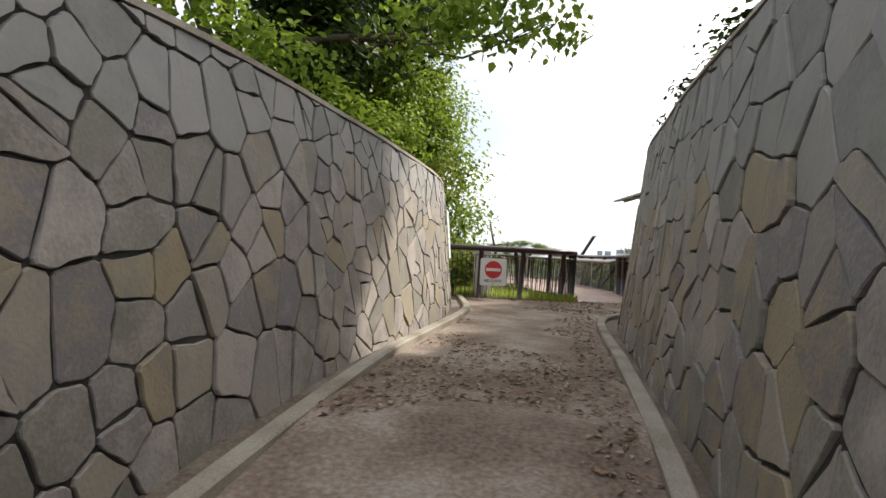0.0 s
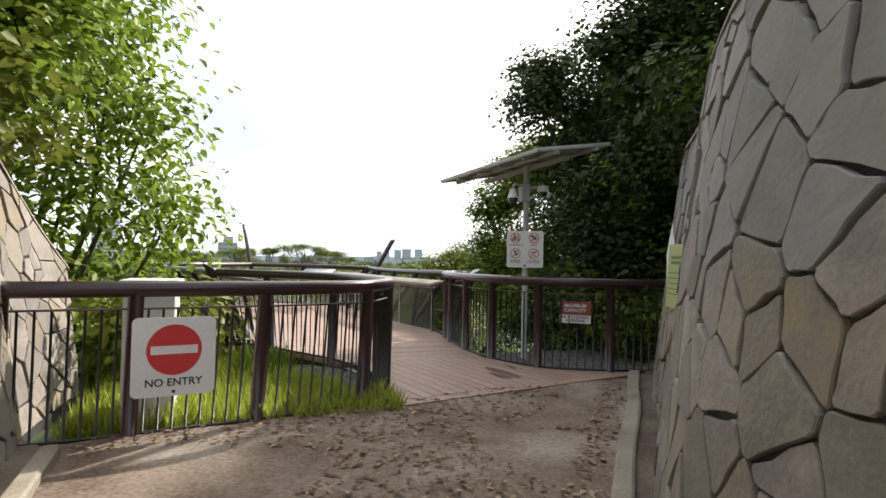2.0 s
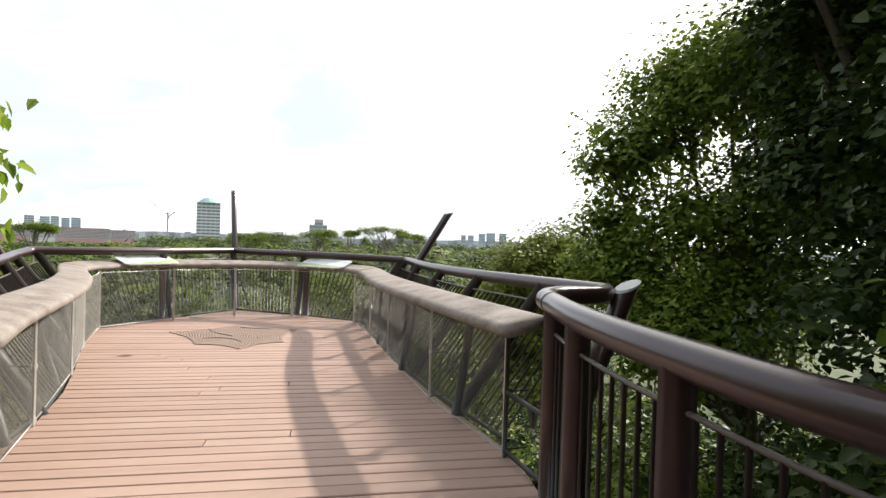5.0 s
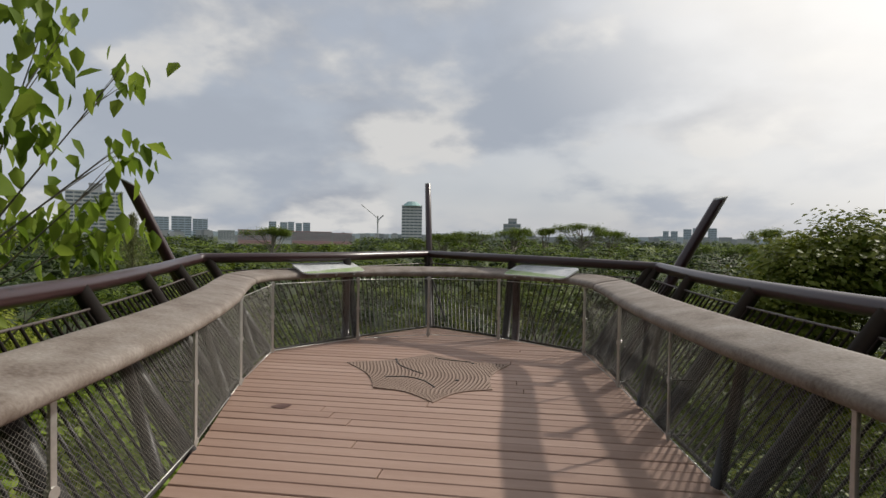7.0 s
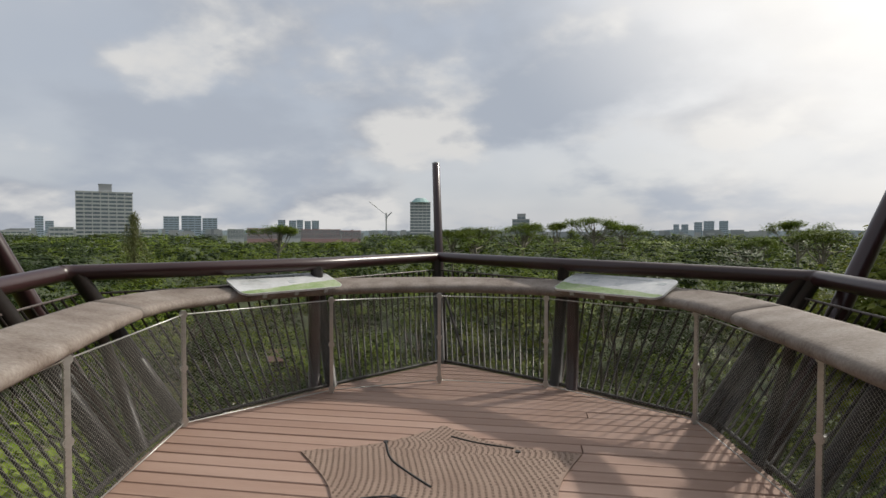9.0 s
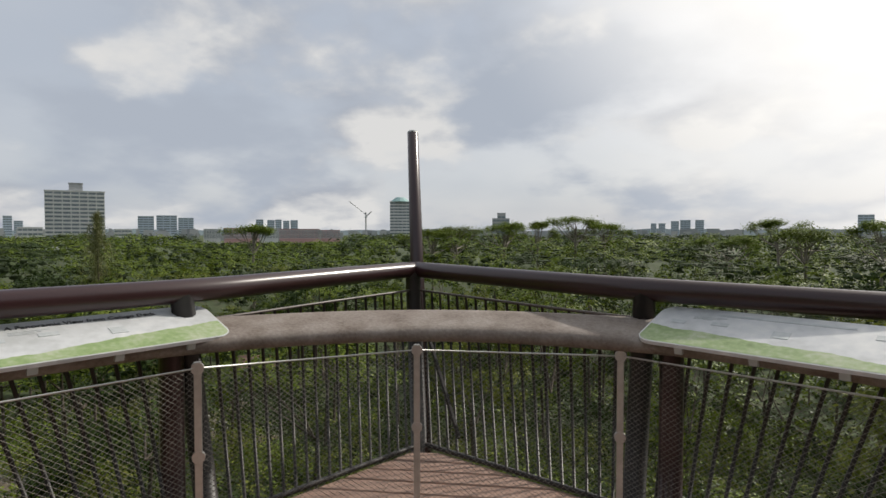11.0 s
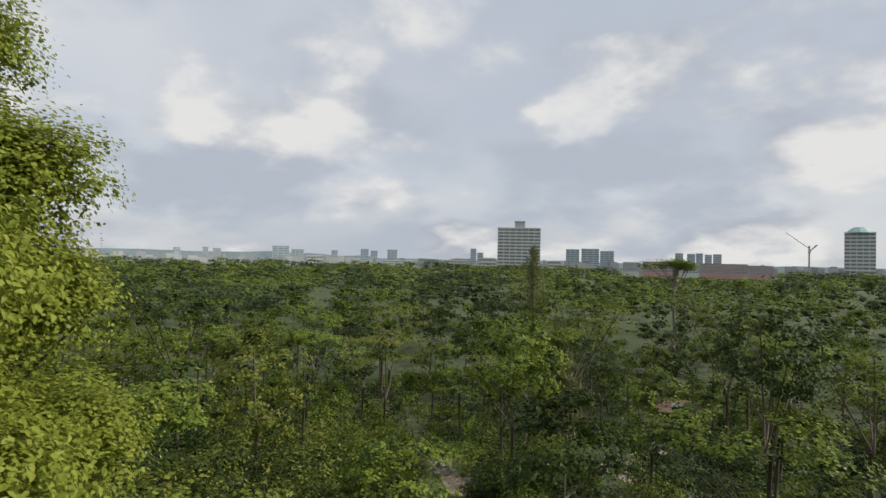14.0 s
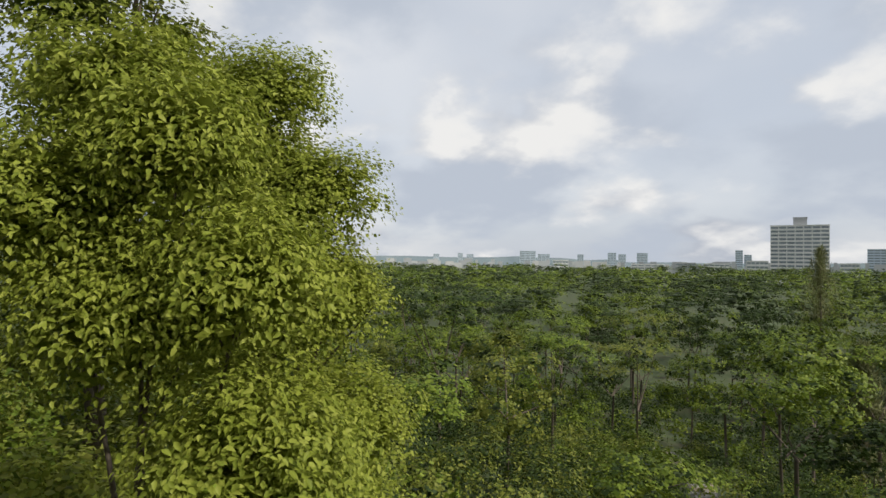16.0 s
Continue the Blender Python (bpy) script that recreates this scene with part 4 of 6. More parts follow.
# ---- rubber mat ----
def build_mat():
    m = thing("rubber_mat", (0.35, -2.5, 0), "brown perforated rubber mat with bowed edges on the deck", "mat")
    cs = [(-0.22, -2.36), (0.36, -1.93), (1.02, -2.19), (0.93, -2.92), (0.60, -3.27), (0.17, -3.02)]
    rim = []
    c = Vector((0.42, -2.6))
    for k in range(6):
        a, b = Vector(cs[k]), Vector(cs[(k + 1) % 6])
        for j in range(6):
            t = j / 6
            p = a.lerp(b, t)
            p = p + (c - p) * 0.13 * math.sin(math.pi * t)
            rim.append(p)
    bm = bmesh.new()
    lo = [bm.verts.new((p.x, p.y, 0.001)) for p in rim]
    hi = [bm.verts.new((p.x, p.y, 0.007)) for p in rim]
    n = len(rim)
    for k in range(n):
        bm.faces.new((lo[k], lo[(k + 1) % n], hi[(k + 1) % n], hi[k]))
    bm.faces.new(hi)
    bmesh.ops.recalc_face_normals(bm, faces=bm.faces)
    part("sheet", bm, M_MAT, m)
    # studs
    bm = bmesh.new()
    poly = [(p.x, p.y) for p in rim]
    y = -3.25
    row = 0
    while y < -1.93:
        for a, b in spans(poly, y):
            x = a + 0.012 + (row % 2) * 0.013
            while x < b - 0.01:
                r = bmesh.ops.create_cone(bm, cap_ends=False, segments=5, radius1=0.009, radius2=0.006, depth=0.002, matrix=Matrix.Translation((x, y, 0.008)))
                x += 0.026
        y += 0.024
        row += 1
    tagged(part("studs", bm, M_MAT, m), kind="stuff")
    for x, y, r in ((0.13, -2.2, 0.012), (0.74, -2.22, 0.012), (0.3, -2.72, 0.012), (0.68, -2.75, 0.012)):
        bm = bmesh.new()
        bmesh.ops.create_cone(bm, cap_ends=True, segments=12, radius1=r, radius2=r, depth=0.004, matrix=Matrix.Translation((x, y, 0.0105)))
        part("drain_hole", bm, M_INK, m)
    for pts in ([(0.13, -2.2), (0.2, -2.38), (0.3, -2.5), (0.42, -2.62)], [(0.18, -2.75), (0.32, -2.72), (0.46, -2.8), (0.56, -2.95)], [(0.42, -2.08), (0.55, -2.14), (0.72, -2.18)]):
        part("seam", tube(curve_through([(x, y, 0.008) for x, y in pts], 0.03), 0.005, 5), M_INK, m)


M_MAT = material("mat_rubber", [(0.235, 0.16, 0.122), (0.30, 0.215, 0.168)], 0.75, scale=6, fine=90, bump=0.2)
build_mat()


# ---- signs ----
def disc(r, z, m, seg=40, thick=0.0012):
    bm = bmesh.new()
    bmesh.ops.create_cone(bm, cap_ends=True, segments=seg, radius1=r, radius2=r, depth=thick, matrix=m @ pose(0, 0, z))
    return bm


def ring(r0, r1, z, m, seg=40):
    bm = bmesh.new()
    a = [bm.verts.new((math.cos(t) * r0, math.sin(t) * r0, z)) for t in np.linspace(0, 2 * math.pi, seg, endpoint=False)]
    b = [bm.verts.new((math.cos(t) * r1, math.sin(t) * r1, z)) for t in np.linspace(0, 2 * math.pi, seg, endpoint=False)]
    for k in range(seg):
        bm.faces.new((a[k], b[k], b[(k + 1) % seg], a[(k + 1) % seg]))
    bmesh.ops.recalc_face_normals(bm, faces=bm.faces)
    bmesh.ops.transform(bm, matrix=m, verts=bm.verts)
    return bm


def plate(w, h, r, m, thick=0.006):
    """A sheet with rounded corners, face towards +z of m."""
    bm = bmesh.new()
    pts = []
    for cx, cy, a0 in ((w / 2 - r, h / 2 - r, 0), (-w / 2 + r, h / 2 - r, 90), (-w / 2 + r, -h / 2 + r, 180), (w / 2 - r, -h / 2 + r, 270)):
        for j in range(6):
            t = radians(a0 + 18 * j)
            pts.append((cx + math.cos(t) * r, cy + math.sin(t) * r))
    f = bm.faces.new([bm.verts.new((x, y, -thick)) for x, y in pts])
    e = bmesh.ops.extrude_face_region(bm, geom=[f])
    bmesh.ops.translate(bm, verts=[v for v in e["geom"] if isinstance(v, bmesh.types.BMVert)], vec=(0, 0, thick))
    bmesh.ops.recalc_face_normals(bm, faces=bm.faces)
    bmesh.ops.transform(bm, matrix=m, verts=bm.verts)
    return bm


def face_pose(x, y, z, nx, ny, up=0.0):
    """A pose whose z looks along (nx, ny) and whose y is up."""
    n = Vector((nx, ny, up)).normalized()
    r = Vector((0, 0, 1)).cross(n).normalized()
    u = n.cross(r)
    m = Matrix((r, u, n)).transposed().to_4x4()
    m.translation = (x, y, z)
    return m


# ---- panorama plaques ----
def plaque(centre, heading, wide, deep, title, flip):
    """Tilted printed board with round corners on the shelf; heading: turn of its long side."""
    m = pose(*centre, 0, 0, heading) @ pose(0, 0, 0.008, 19, 0, 0)
    p = thing("panorama_plaque", centre, "white printed panorama plaque with green landscape strip on the shelf", "information board", "plaques on the shelf")
    r = 0.05
    part("board", plate(wide, deep, r, m, 0.012), M_PLAQUE, p)
    bm = bmesh.new()
    n = 48
    lo, hi = [], []
    for k in range(n + 1):
        u = (-wide / 2 + 0.006) + (wide - 0.012) * k / n
        over = max(0.0, abs(u) - (wide / 2 - r))
        low = -deep / 2 + 0.005 + r - math.sqrt(max(0.0, r * r - over * over))
        top = -deep * 0.2 + 0.016 * noise.noise(Vector((u * 9, 2.2 if flip else 7.1, 0))) + 0.008 * noise.noise(Vector((u * 40, 1, 0))) + (-0.07 if flip else 0.07) * u / wide
        lo.append(bm.verts.new((u, low, 0.0008)))
        hi.append(bm.verts.new((u, max(top, low + 0.004), 0.0008)))
    for k in range(n):
        bm.faces.new((lo[k], lo[k + 1], hi[k + 1], hi[k]))
    bmesh.ops.transform(bm, matrix=m, verts=bm.verts)
    part("landscape_print", bm, M_GREENPRINT, p)
    for u, v, w, h in ((-wide * 0.2, 0.03, 0.05, 0.022), (wide * 0.39, 0.055, 0.05, 0.026), (wide * 0.05, 0.005, 0.045, 0.04), (-wide * 0.38, 0.02, 0.045, 0.022)):
        part("picture_print", box((u - w / 2, v - h / 2, 0.0004), (u + w / 2, v + h / 2, 0.0014), m), M_GREYPRINT, p)
    if title:
        text_part("title", title, 0.026, m @ pose(-0.03, deep / 2 - 0.035, 0.0012), M_INK, p, 0.0003)
        text_part("caption", "Beauty World Centre/\nBukit View", 0.009, m @ pose(wide * 0.39, deep / 2 - 0.035, 0.0012), M_INK, p)
    else:
        part("text_line", box((-0.17, deep / 2 - 0.043, 0.0004), (0.2, deep / 2 - 0.032, 0.0012), m), M_GREYPRINT, p)
    for k in range(3):
        part("text_line", box((-wide * 0.33, deep / 2 - 0.062 - 0.008 * k, 0.0004), (-wide * 0.33 + 0.1 - 0.02 * k, deep / 2 - 0.059 - 0.008 * k, 0.0012), m), M_GREYPRINT, p)
    for u in (-wide * 0.3, 0, wide * 0.3):
        part("bracket_tab", box((u - 0.012, -deep / 2 + 0.002, -0.034), (u + 0.012, -deep / 2 + 0.012, -0.0125), m), M_GREYPAINT, p)
    return p


M_PLAQUE = material("plaque_print", [(0.46, 0.47, 0.47), (0.60, 0.61, 0.62), (0.72, 0.72, 0.71)], 0.4, scale=5, fine=30, bump=0)
plaque((-0.675, -1.5, 0.672), 56, 0.69, 0.245, "A Panoramic View from Colugo Deck", False)
plaque((1.265, -1.30, 0.672), -39, 0.70, 0.26, "", True)


def no_entry():
    m = face_pose(-0.545, -9.575, 0.405, 0.16, -1)
    s = thing("no_entry_sign", (-0.545, -9.575, 0.2), "white no entry sign with a red disc on the gate", "sign")
    part("sheet", plate(0.40, 0.41, 0.03, m), M_WHITE, s)
    part("red_disc", disc(0.132, 0.001, m @ pose(0, 0.035, 0)), M_RED, s)
    part("white_bar", box((-0.112, 0.035 - 0.022, 0.0018), (0.112, 0.035 + 0.022, 0.0028), m), M_WHITE, s)
    text_part("lettering", "NO ENTRY", 0.055, m @ pose(0, -0.135, 0.0012), M_INK, s, 0.001)
    part("mark", box((-0.008, -0.19, 0.0004), (0.008, -0.175, 0.0012), m), M_INK, s)


no_entry()


def capacity_sign():
    m = face_pose(2.53, -8.615, 0.503, -0.63, -0.78)
    s = thing("capacity_sign", (2.53, -8.615, 0.4), "maroon and white maximum capacity sign on the fence", "sign")
    part("sheet", plate(0.265, 0.187, 0.004, m), M_WHITE, s)
    part("maroon_band", box((-0.1325, -0.022, 0.0004), (0.1325, 0.0935, 0.0014), m), M_MAROON, s)
    text_part("heading", "MAXIMUM\nCAPACITY", 0.04, m @ pose(0, 0.038, 0.0018), M_WHITE, s, 0.0012)
    text_part("wording", "NOT TO EXCEED\n20 PERSONS", 0.029, m @ pose(0, -0.057, 0.001), M_INK, s, 0.0006)


capacity_sign()


def symbol_sign():
    m = face_pose(2.515, -7.705, 1.067, -0.62, -0.785)
    s = thing("rules_sign", (2.515, -7.705, 0.88), "white park rules sign with four red prohibition symbols", "sign")
    part("sheet", plate(0.376, 0.375, 0.022, m), M_WHITE, s)
    for u, v, words in ((-0.098, 0.115, "NO CLIMBING OVER"), (0.092, 0.115, "NO PETS"), (-0.098, -0.045, "NO FEEDING\nOF MONKEYS"), (0.092, -0.045, "NO FLYING OF\nMODEL AIRCRAFT")):
        part("red_ring", ring(0.045, 0.053, 0.0018, m @ pose(u, v, 0)), M_RED, s)
        part("slash", box((-0.048, -0.004, 0.0016), (0.048, 0.004, 0.0028), m @ pose(u, v, 0, 0, 0, 45)), M_RED, s)
        text_part("caption", words, 0.0165, m @ pose(u, v - (0.072 if "\n" not in words else 0.08), 0.0008), M_INK, s, 0.0003)
        bm = bmesh.new()
        q = m @ pose(u, v, 0.0008)
        if "CLIMB" in words:
            for yy in (-0.02, 0.0):
                add_box(bm, (-0.038, yy - 0.003, 0), (0.038, yy + 0.003, 0.0008), q)
            for xx in (-0.028, 0.028, 0.0):
                add_box(bm, (xx - 0.003, -0.03, 0), (xx + 0.003, 0.008, 0.0009), q)
            add_box(bm, (-0.018, 0.004, 0), (-0.002, 0.024, 0.0009), q)
            bmesh.ops.create_cone(bm, cap_ends=True, segments=12, radius1=0.007, radius2=0.007, depth=0.001, matrix=q @ pose(-0.01, 0.032, 0))
        elif "PETS" in words:
            add_box(bm, (-0.006, -0.012, 0), (0.03, 0.004, 0.0009), q)
            for xx in (-0.004, 0.006, 0.02, 0.028):
                add_box(bm, (xx - 0.002, -0.026, 0), (xx + 0.002, -0.008, 0.0009), q)
            add_box(bm, (-0.034, 0.004, 0), (0.0, 0.024, 0.0009), q @ pose(0, 0, 0, 0, 0, -12))
        elif "FEED" in words:
            bmesh.ops.create_cone(bm, cap_ends=True, segments=12, radius1=0.013, radius2=0.013, depth=0.001, matrix=q @ pose(-0.006, 0.02, 0))
            add_box(bm, (-0.01, -0.022, 0), (0.03, -0.008, 0.0009), q @ pose(0, 0, 0, 0, 0, 25))
        else:
            add_box(bm, (-0.024, 0.012, 0), (0.02, 0.018, 0.0009), q)
            add_box(bm, (-0.006, 0.006, 0), (0.004, 0.024, 0.0009), q)
            add_box(bm, (-0.034, -0.004, 0), (-0.012, 0.002, 0.0009), q)
            add_box(bm, (0.004, -0.028, 0), (0.024, -0.016, 0.0009), q)
        part("pictogram", bm, M_INK, s)
    part("mark", box((-0.01, -0.178, 0.0004), (0.01, -0.16, 0.0012), m), M_INK, s)
    for v in (0.12, -0.12):
        part("clamp", box((-0.06, v - 0.012, -0.02), (0.06, v + 0.012, -0.006), m), M_GREYPAINT, s)


symbol_sign()


def solar_post():
    x, y = 2.545, -7.66
    p = thing("solar_post", (x, y, -0.25), "grey steel post with a solar canopy and surveillance cameras", "camera post")
    part("pole", tube([(x, y, -0.3), (x, y, 1.2), (x, y, 1.93)], 0.029, 16), M_GREYPAINT, p)
    bm = bmesh.new()
    bmesh.ops.create_cone(bm, cap_ends=True, segments=16, radius1=0.075, radius2=0.07, depth=0.02, matrix=pose(x, y, -0.08))
    part("base_flange", bm, M_GREYPAINT, p)
    A, D, B = Vector((1.90, -6.81, 1.83)), Vector((3.0, -6.39, 2.06)), Vector((2.32, -8.30, 1.97))
    u, v = D - A, B - A
    n = u.cross(v).normalized()
    if n.z < 0:
        n = -n

    def sheet(a0, a1, b0, b1, z0, z1):
        bm = bmesh.new()
        vs = [bm.verts.new(A + u * a + v * b + n * z) for z in (z0, z1) for a, b in ((a0, b0), (a1, b0), (a1, b1), (a0, b1))]
        for k in range(4):
            bm.faces.new((vs[k], vs[(k + 1) % 4], vs[4 + (k + 1) % 4], vs[4 + k]))
        bm.faces.new(vs[:4][::-1])
        bm.faces.new(vs[4:])
        bmesh.ops.recalc_face_normals(bm, faces=bm.faces)
        return bm

    for b0 in (0.0, 0.505):
        part("panel", sheet(0.0, 1.0, b0, b0 + 0.495, 0.0, 0.022), M_PANELBACK, p, "pale backed solar panel in a metal frame")
        for a0, a1, c0, c1 in ((0, 1, b0, b0 + 0.015), (0, 1, b0 + 0.48, b0 + 0.495), (0, 0.015, b0, b0 + 0.495), (0.985, 1, b0, b0 + 0.495)):
            part("panel_frame", sheet(a0, a1, c0, c1, -0.014, -0.001), M_GREYPAINT, p)
    for a in (0.22, 0.78):
        part("purlin", sheet(a - 0.02, a + 0.02, -0.005, 1.005, -0.05, -0.015), M_GREYPAINT, p)
    for b in (0.18, 0.4, 0.62, 0.84):
        part("crossbar", sheet(0.02, 0.98, b - 0.01, b + 0.01, -0.04, -0.0155), M_GREYPAINT, p)
    part("spine", sheet(0.46, 0.54, 0.1, 0.9, -0.10, -0.052), M_GREYPAINT, p)
    part("junction_box", box((x - 0.07, y - 0.05, 1.56), (x + 0.02, y + 0.05, 1.74), None, 0.006), M_GREYPAINT, p)
    # hanging dome camera
    cx, cy = 2.37, -7.70
    cam1 = part("camera_bracket", tube([(x, y, 1.72), (cx + 0.02, cy, 1.73), (cx, cy, 1.68)], 0.016, 8), M_GREYPAINT, p)
    bm = bmesh.new()
    bmesh.ops.create_cone(bm, cap_ends=True, segments=20, radius1=0.055, radius2=0.028, depth=0.09, matrix=pose(cx, cy, 1.635))
    part("camera_housing", bm, M_WHITE, p, "white dome camera housing")
    bm = bmesh.new()
    bmesh.ops.create_uvsphere(bm, u_segments=20, v_segments=12, radius=0.048, matrix=pose(cx, cy, 1.575) @ Matrix.Diagonal((1, 1, 1.25, 1)))
    part("camera_dome", bm, M_SMOKE, p, "smoked black dome", True)
    # turret camera on the other side
    tx, ty = 2.68, -7.77
    part("turret_arm", tube([(x, y, 1.70), (tx, ty, 1.71)], 0.018, 8), M_GREYPAINT, p)
    bm = bmesh.new()
    bmesh.ops.create_cone(bm, cap_ends=True, segments=18, radius1=0.06, radius2=0.055, depth=0.06, matrix=pose(tx, ty, 1.69))
    part("turret_housing", bm, M_WHITE, p)
    bm = bmesh.new()
    bmesh.ops.create_uvsphere(bm, u_segments=16, v_segments=10, radius=0.04, matrix=pose(tx, ty, 1.655))
    part("turret_dome", bm, M_SMOKE, p, "", True)


M_PANELBACK = material("panel_back", [(0.55, 0.54, 0.51), (0.66, 0.65, 0.62)], 0.55, scale=2, bump=0.02)
solar_post()


def wall_notice():
    m = face_pose(-1.205, -10.72, 0.90, 1, -0.02, 0.10)
    s = thing("wall_notice", (-1.205, -10.72, 0.6), "tall white notice with small print on the stone wall", "sign")
    part("sheet", plate(0.46, 0.62, 0.01, m, 0.008), M_WHITE, s)
    for k, (v, w) in enumerate(((0.26, 0.3), (0.225, 0.26), (0.14, 0.2), (0.05, 0.24), (0.03, 0.22), (-0.06, 0.24), (-0.13, 0.2), (-0.21, 0.2))):
        part("text_line", box((-0.08 - w / 2 + 0.1, v - 0.006, 0.0004), (-0.08 + w / 2 + 0.1, v + 0.006, 0.0012), m), M_INK if k < 2 else M_GREYPRINT, s)
    for v in (0.135, 0.035, -0.06, -0.13, -0.21):
        part("icon", box((-0.185, v - 0.018, 0.0004), (-0.15, v + 0.018, 0.0012), m), M_INK, s)


wall_notice()


def deck_plaque():
    """Curling laminated sheet pinned to the right-hand wall."""
    m = face_pose(2.10, -10.30, 0.87, -0.9, 0.40, 0.05)
    s = thing("wall_plaque", (2.10, -10.30, 0.7), "yellow-green printed sheet curling off the stone wall", "sign")
    bm = bmesh.new()
    rows = []
    n = 14
    for z in (0.0, 0.006):
        rows.append([[bm.verts.new((-0.22 + 0.44 * k / n, v, 0.02 + z - 0.06 * (max(0, 4 - k) / 4) ** 2)) for v in (-0.18, 0.18)] for k in range(n + 1)])
    for r in rows:
        for a, b in zip(r, r[1:]):
            bm.faces.new((a[0], b[0], b[1], a[1]))
    lo, hi = rows
    for a, b in zip(range(n), range(1, n + 1)):
        bm.faces.new((lo[a][0], lo[b][0], hi[b][0], hi[a][0]))
        bm.faces.new((lo[a][1], lo[b][1], hi[b][1], hi[a][1]))
    bm.faces.new((lo[0][0], lo[0][1], hi[0][1], hi[0][0]))
    bm.faces.new((lo[n][0], lo[n][1], hi[n][1], hi[n][0]))
    bmesh.ops.recalc_face_normals(bm, faces=bm.faces)
    bmesh.ops.transform(bm, matrix=m, verts=bm.verts)
    part("sheet", bm, M_LIMEPRINT, s)
    for v in (0.075, 0.105):
        part("heading_line", box((-0.06, v - 0.009, 0.0265), (0.12, v + 0.009, 0.0275), m), M_GREENINK, s)
    for k in range(5):
        part("text_line", box((-0.10 - 0.015 * (k % 2), 0.015 - 0.03 * k, 0.0265), (0.13, 0.021 - 0.03 * k, 0.0275), m), M_GREENINK, s)
    # torn white paper beside it
    m2 = face_pose(2.36, -9.99, 0.98, -0.86, 0.48, 0.05)
    t = thing("torn_paper", (2.36, -9.98, 0.8), "torn white paper stuck on the stone wall", "paper")
    bm = bmesh.new()
    pts = [(-0.07, -0.12), (0.0, -0.2), (0.05, -0.06), (0.085, 0.1), (0.04, 0.13), (0.0, 0.22), (-0.06, 0.11), (-0.1, 0.02)]
    f = bm.faces.new([bm.verts.new((x_, y_, 0.03)) for x_, y_ in pts])
    e = bmesh.ops.extrude_face_region(bm, geom=[f])
    bmesh.ops.translate(bm, verts=[v for v in e["geom"] if isinstance(v, bmesh.types.BMVert)], vec=(0, 0, 0.002))
    bmesh.ops.recalc_face_normals(bm, faces=bm.faces)
    bmesh.ops.transform(bm, matrix=m2, verts=bm.verts)
    part("sheet", bm, M_WHITE, t)


M_LIMEPRINT = material("lime_print", [(0.36, 0.40, 0.12), (0.45, 0.48, 0.2)], 0.5, scale=3, bump=0.02)
M_GREENINK = material("green_ink", [(0.12, 0.18, 0.05), (0.16, 0.22, 0.07)], 0.6, bump=0)
deck_plaque()

# pale concrete pier behind the gate
pier = thing("concrete_pier", (-0.7, -9.2, -0.05), "pale painted concrete pier behind the gate", "pier")
M_PALE = material("pale_render", [(0.50, 0.49, 0.46), (0.62, 0.61, 0.58)], 0.85, scale=3, bump=0.1)
part("body", box((-0.83, -9.36, -0.1), (-0.57, -9.08, 0.76), None, 0.008), M_PALE, pier)
part("coping", box((-0.85, -9.38, 0.76), (-0.55, -9.06, 0.795), None, 0.006), M_PALE, pier)

# ---- foliage ----
def leaf_quads(centres, sizes, rng, droop=0.35, flat=0.0, slim=0.42, normals=None, fold=True):
    """Arrays of one leaf at each centre: two halves folded along the midrib, or one quad."""
    n = len(centres)
    a = rng.uniform(0, 2 * np.pi, n)
    pitch = rng.normal(-droop, 0.4, n) * (1 - flat)
    d = np.stack([np.cos(a) * np.cos(pitch), np.sin(a) * np.cos(pitch), np.sin(pitch)], 1)
    up = np.stack([rng.normal(0, 0.5, n), rng.normal(0, 0.5, n), np.ones(n) * (1 + 3 * flat)], 1)
    if normals is not None:
        up = normals + rng.normal(0, 0.28, (n, 3)) + np.array([0, 0, 0.25])
        up /= np.linalg.norm(up, axis=1)[:, None] + 1e-9
        d = d - up * (d * up).sum(1)[:, None] * 0.85
        d /= np.linalg.norm(d, axis=1)[:, None] + 1e-9
    s = np.cross(d, up)
    s /= np.linalg.norm(s, axis=1)[:, None] + 1e-9
    w = np.cross(s, d)
    L = sizes[:, None]
    if not fold:
        v = np.empty((n, 4, 3))
        v[:, 0] = centres
        v[:, 1] = centres + d * L * 0.45 + s * L * slim
        v[:, 2] = centres + d * L
        v[:, 3] = centres + d * L * 0.45 - s * L * slim
        return v.reshape(-1, 3), np.arange(4 * n).reshape(n, 4)
    v = np.empty((n, 6, 3))
    v[:, 0] = centres
    v[:, 1] = centres + d * L * 0.28 + s * L * slim * 0.9 + w * L * 0.07
    v[:, 2] = centres + d * L * 0.66 + s * L * slim * 0.62 + w * L * 0.03
    v[:, 3] = centres + d * L - w * L * 0.12
    v[:, 4] = centres + d * L * 0.66 - s * L * slim * 0.62 + w * L * 0.03
    v[:, 5] = centres + d * L * 0.28 - s * L * slim * 0.9 + w * L * 0.07
    k = 6 * np.arange(n)[:, None]
    return v.reshape(-1, 3), np.concatenate([k + np.array([[0, 1, 2, 3]]), k + np.array([[0, 3, 4, 5]])], 0)


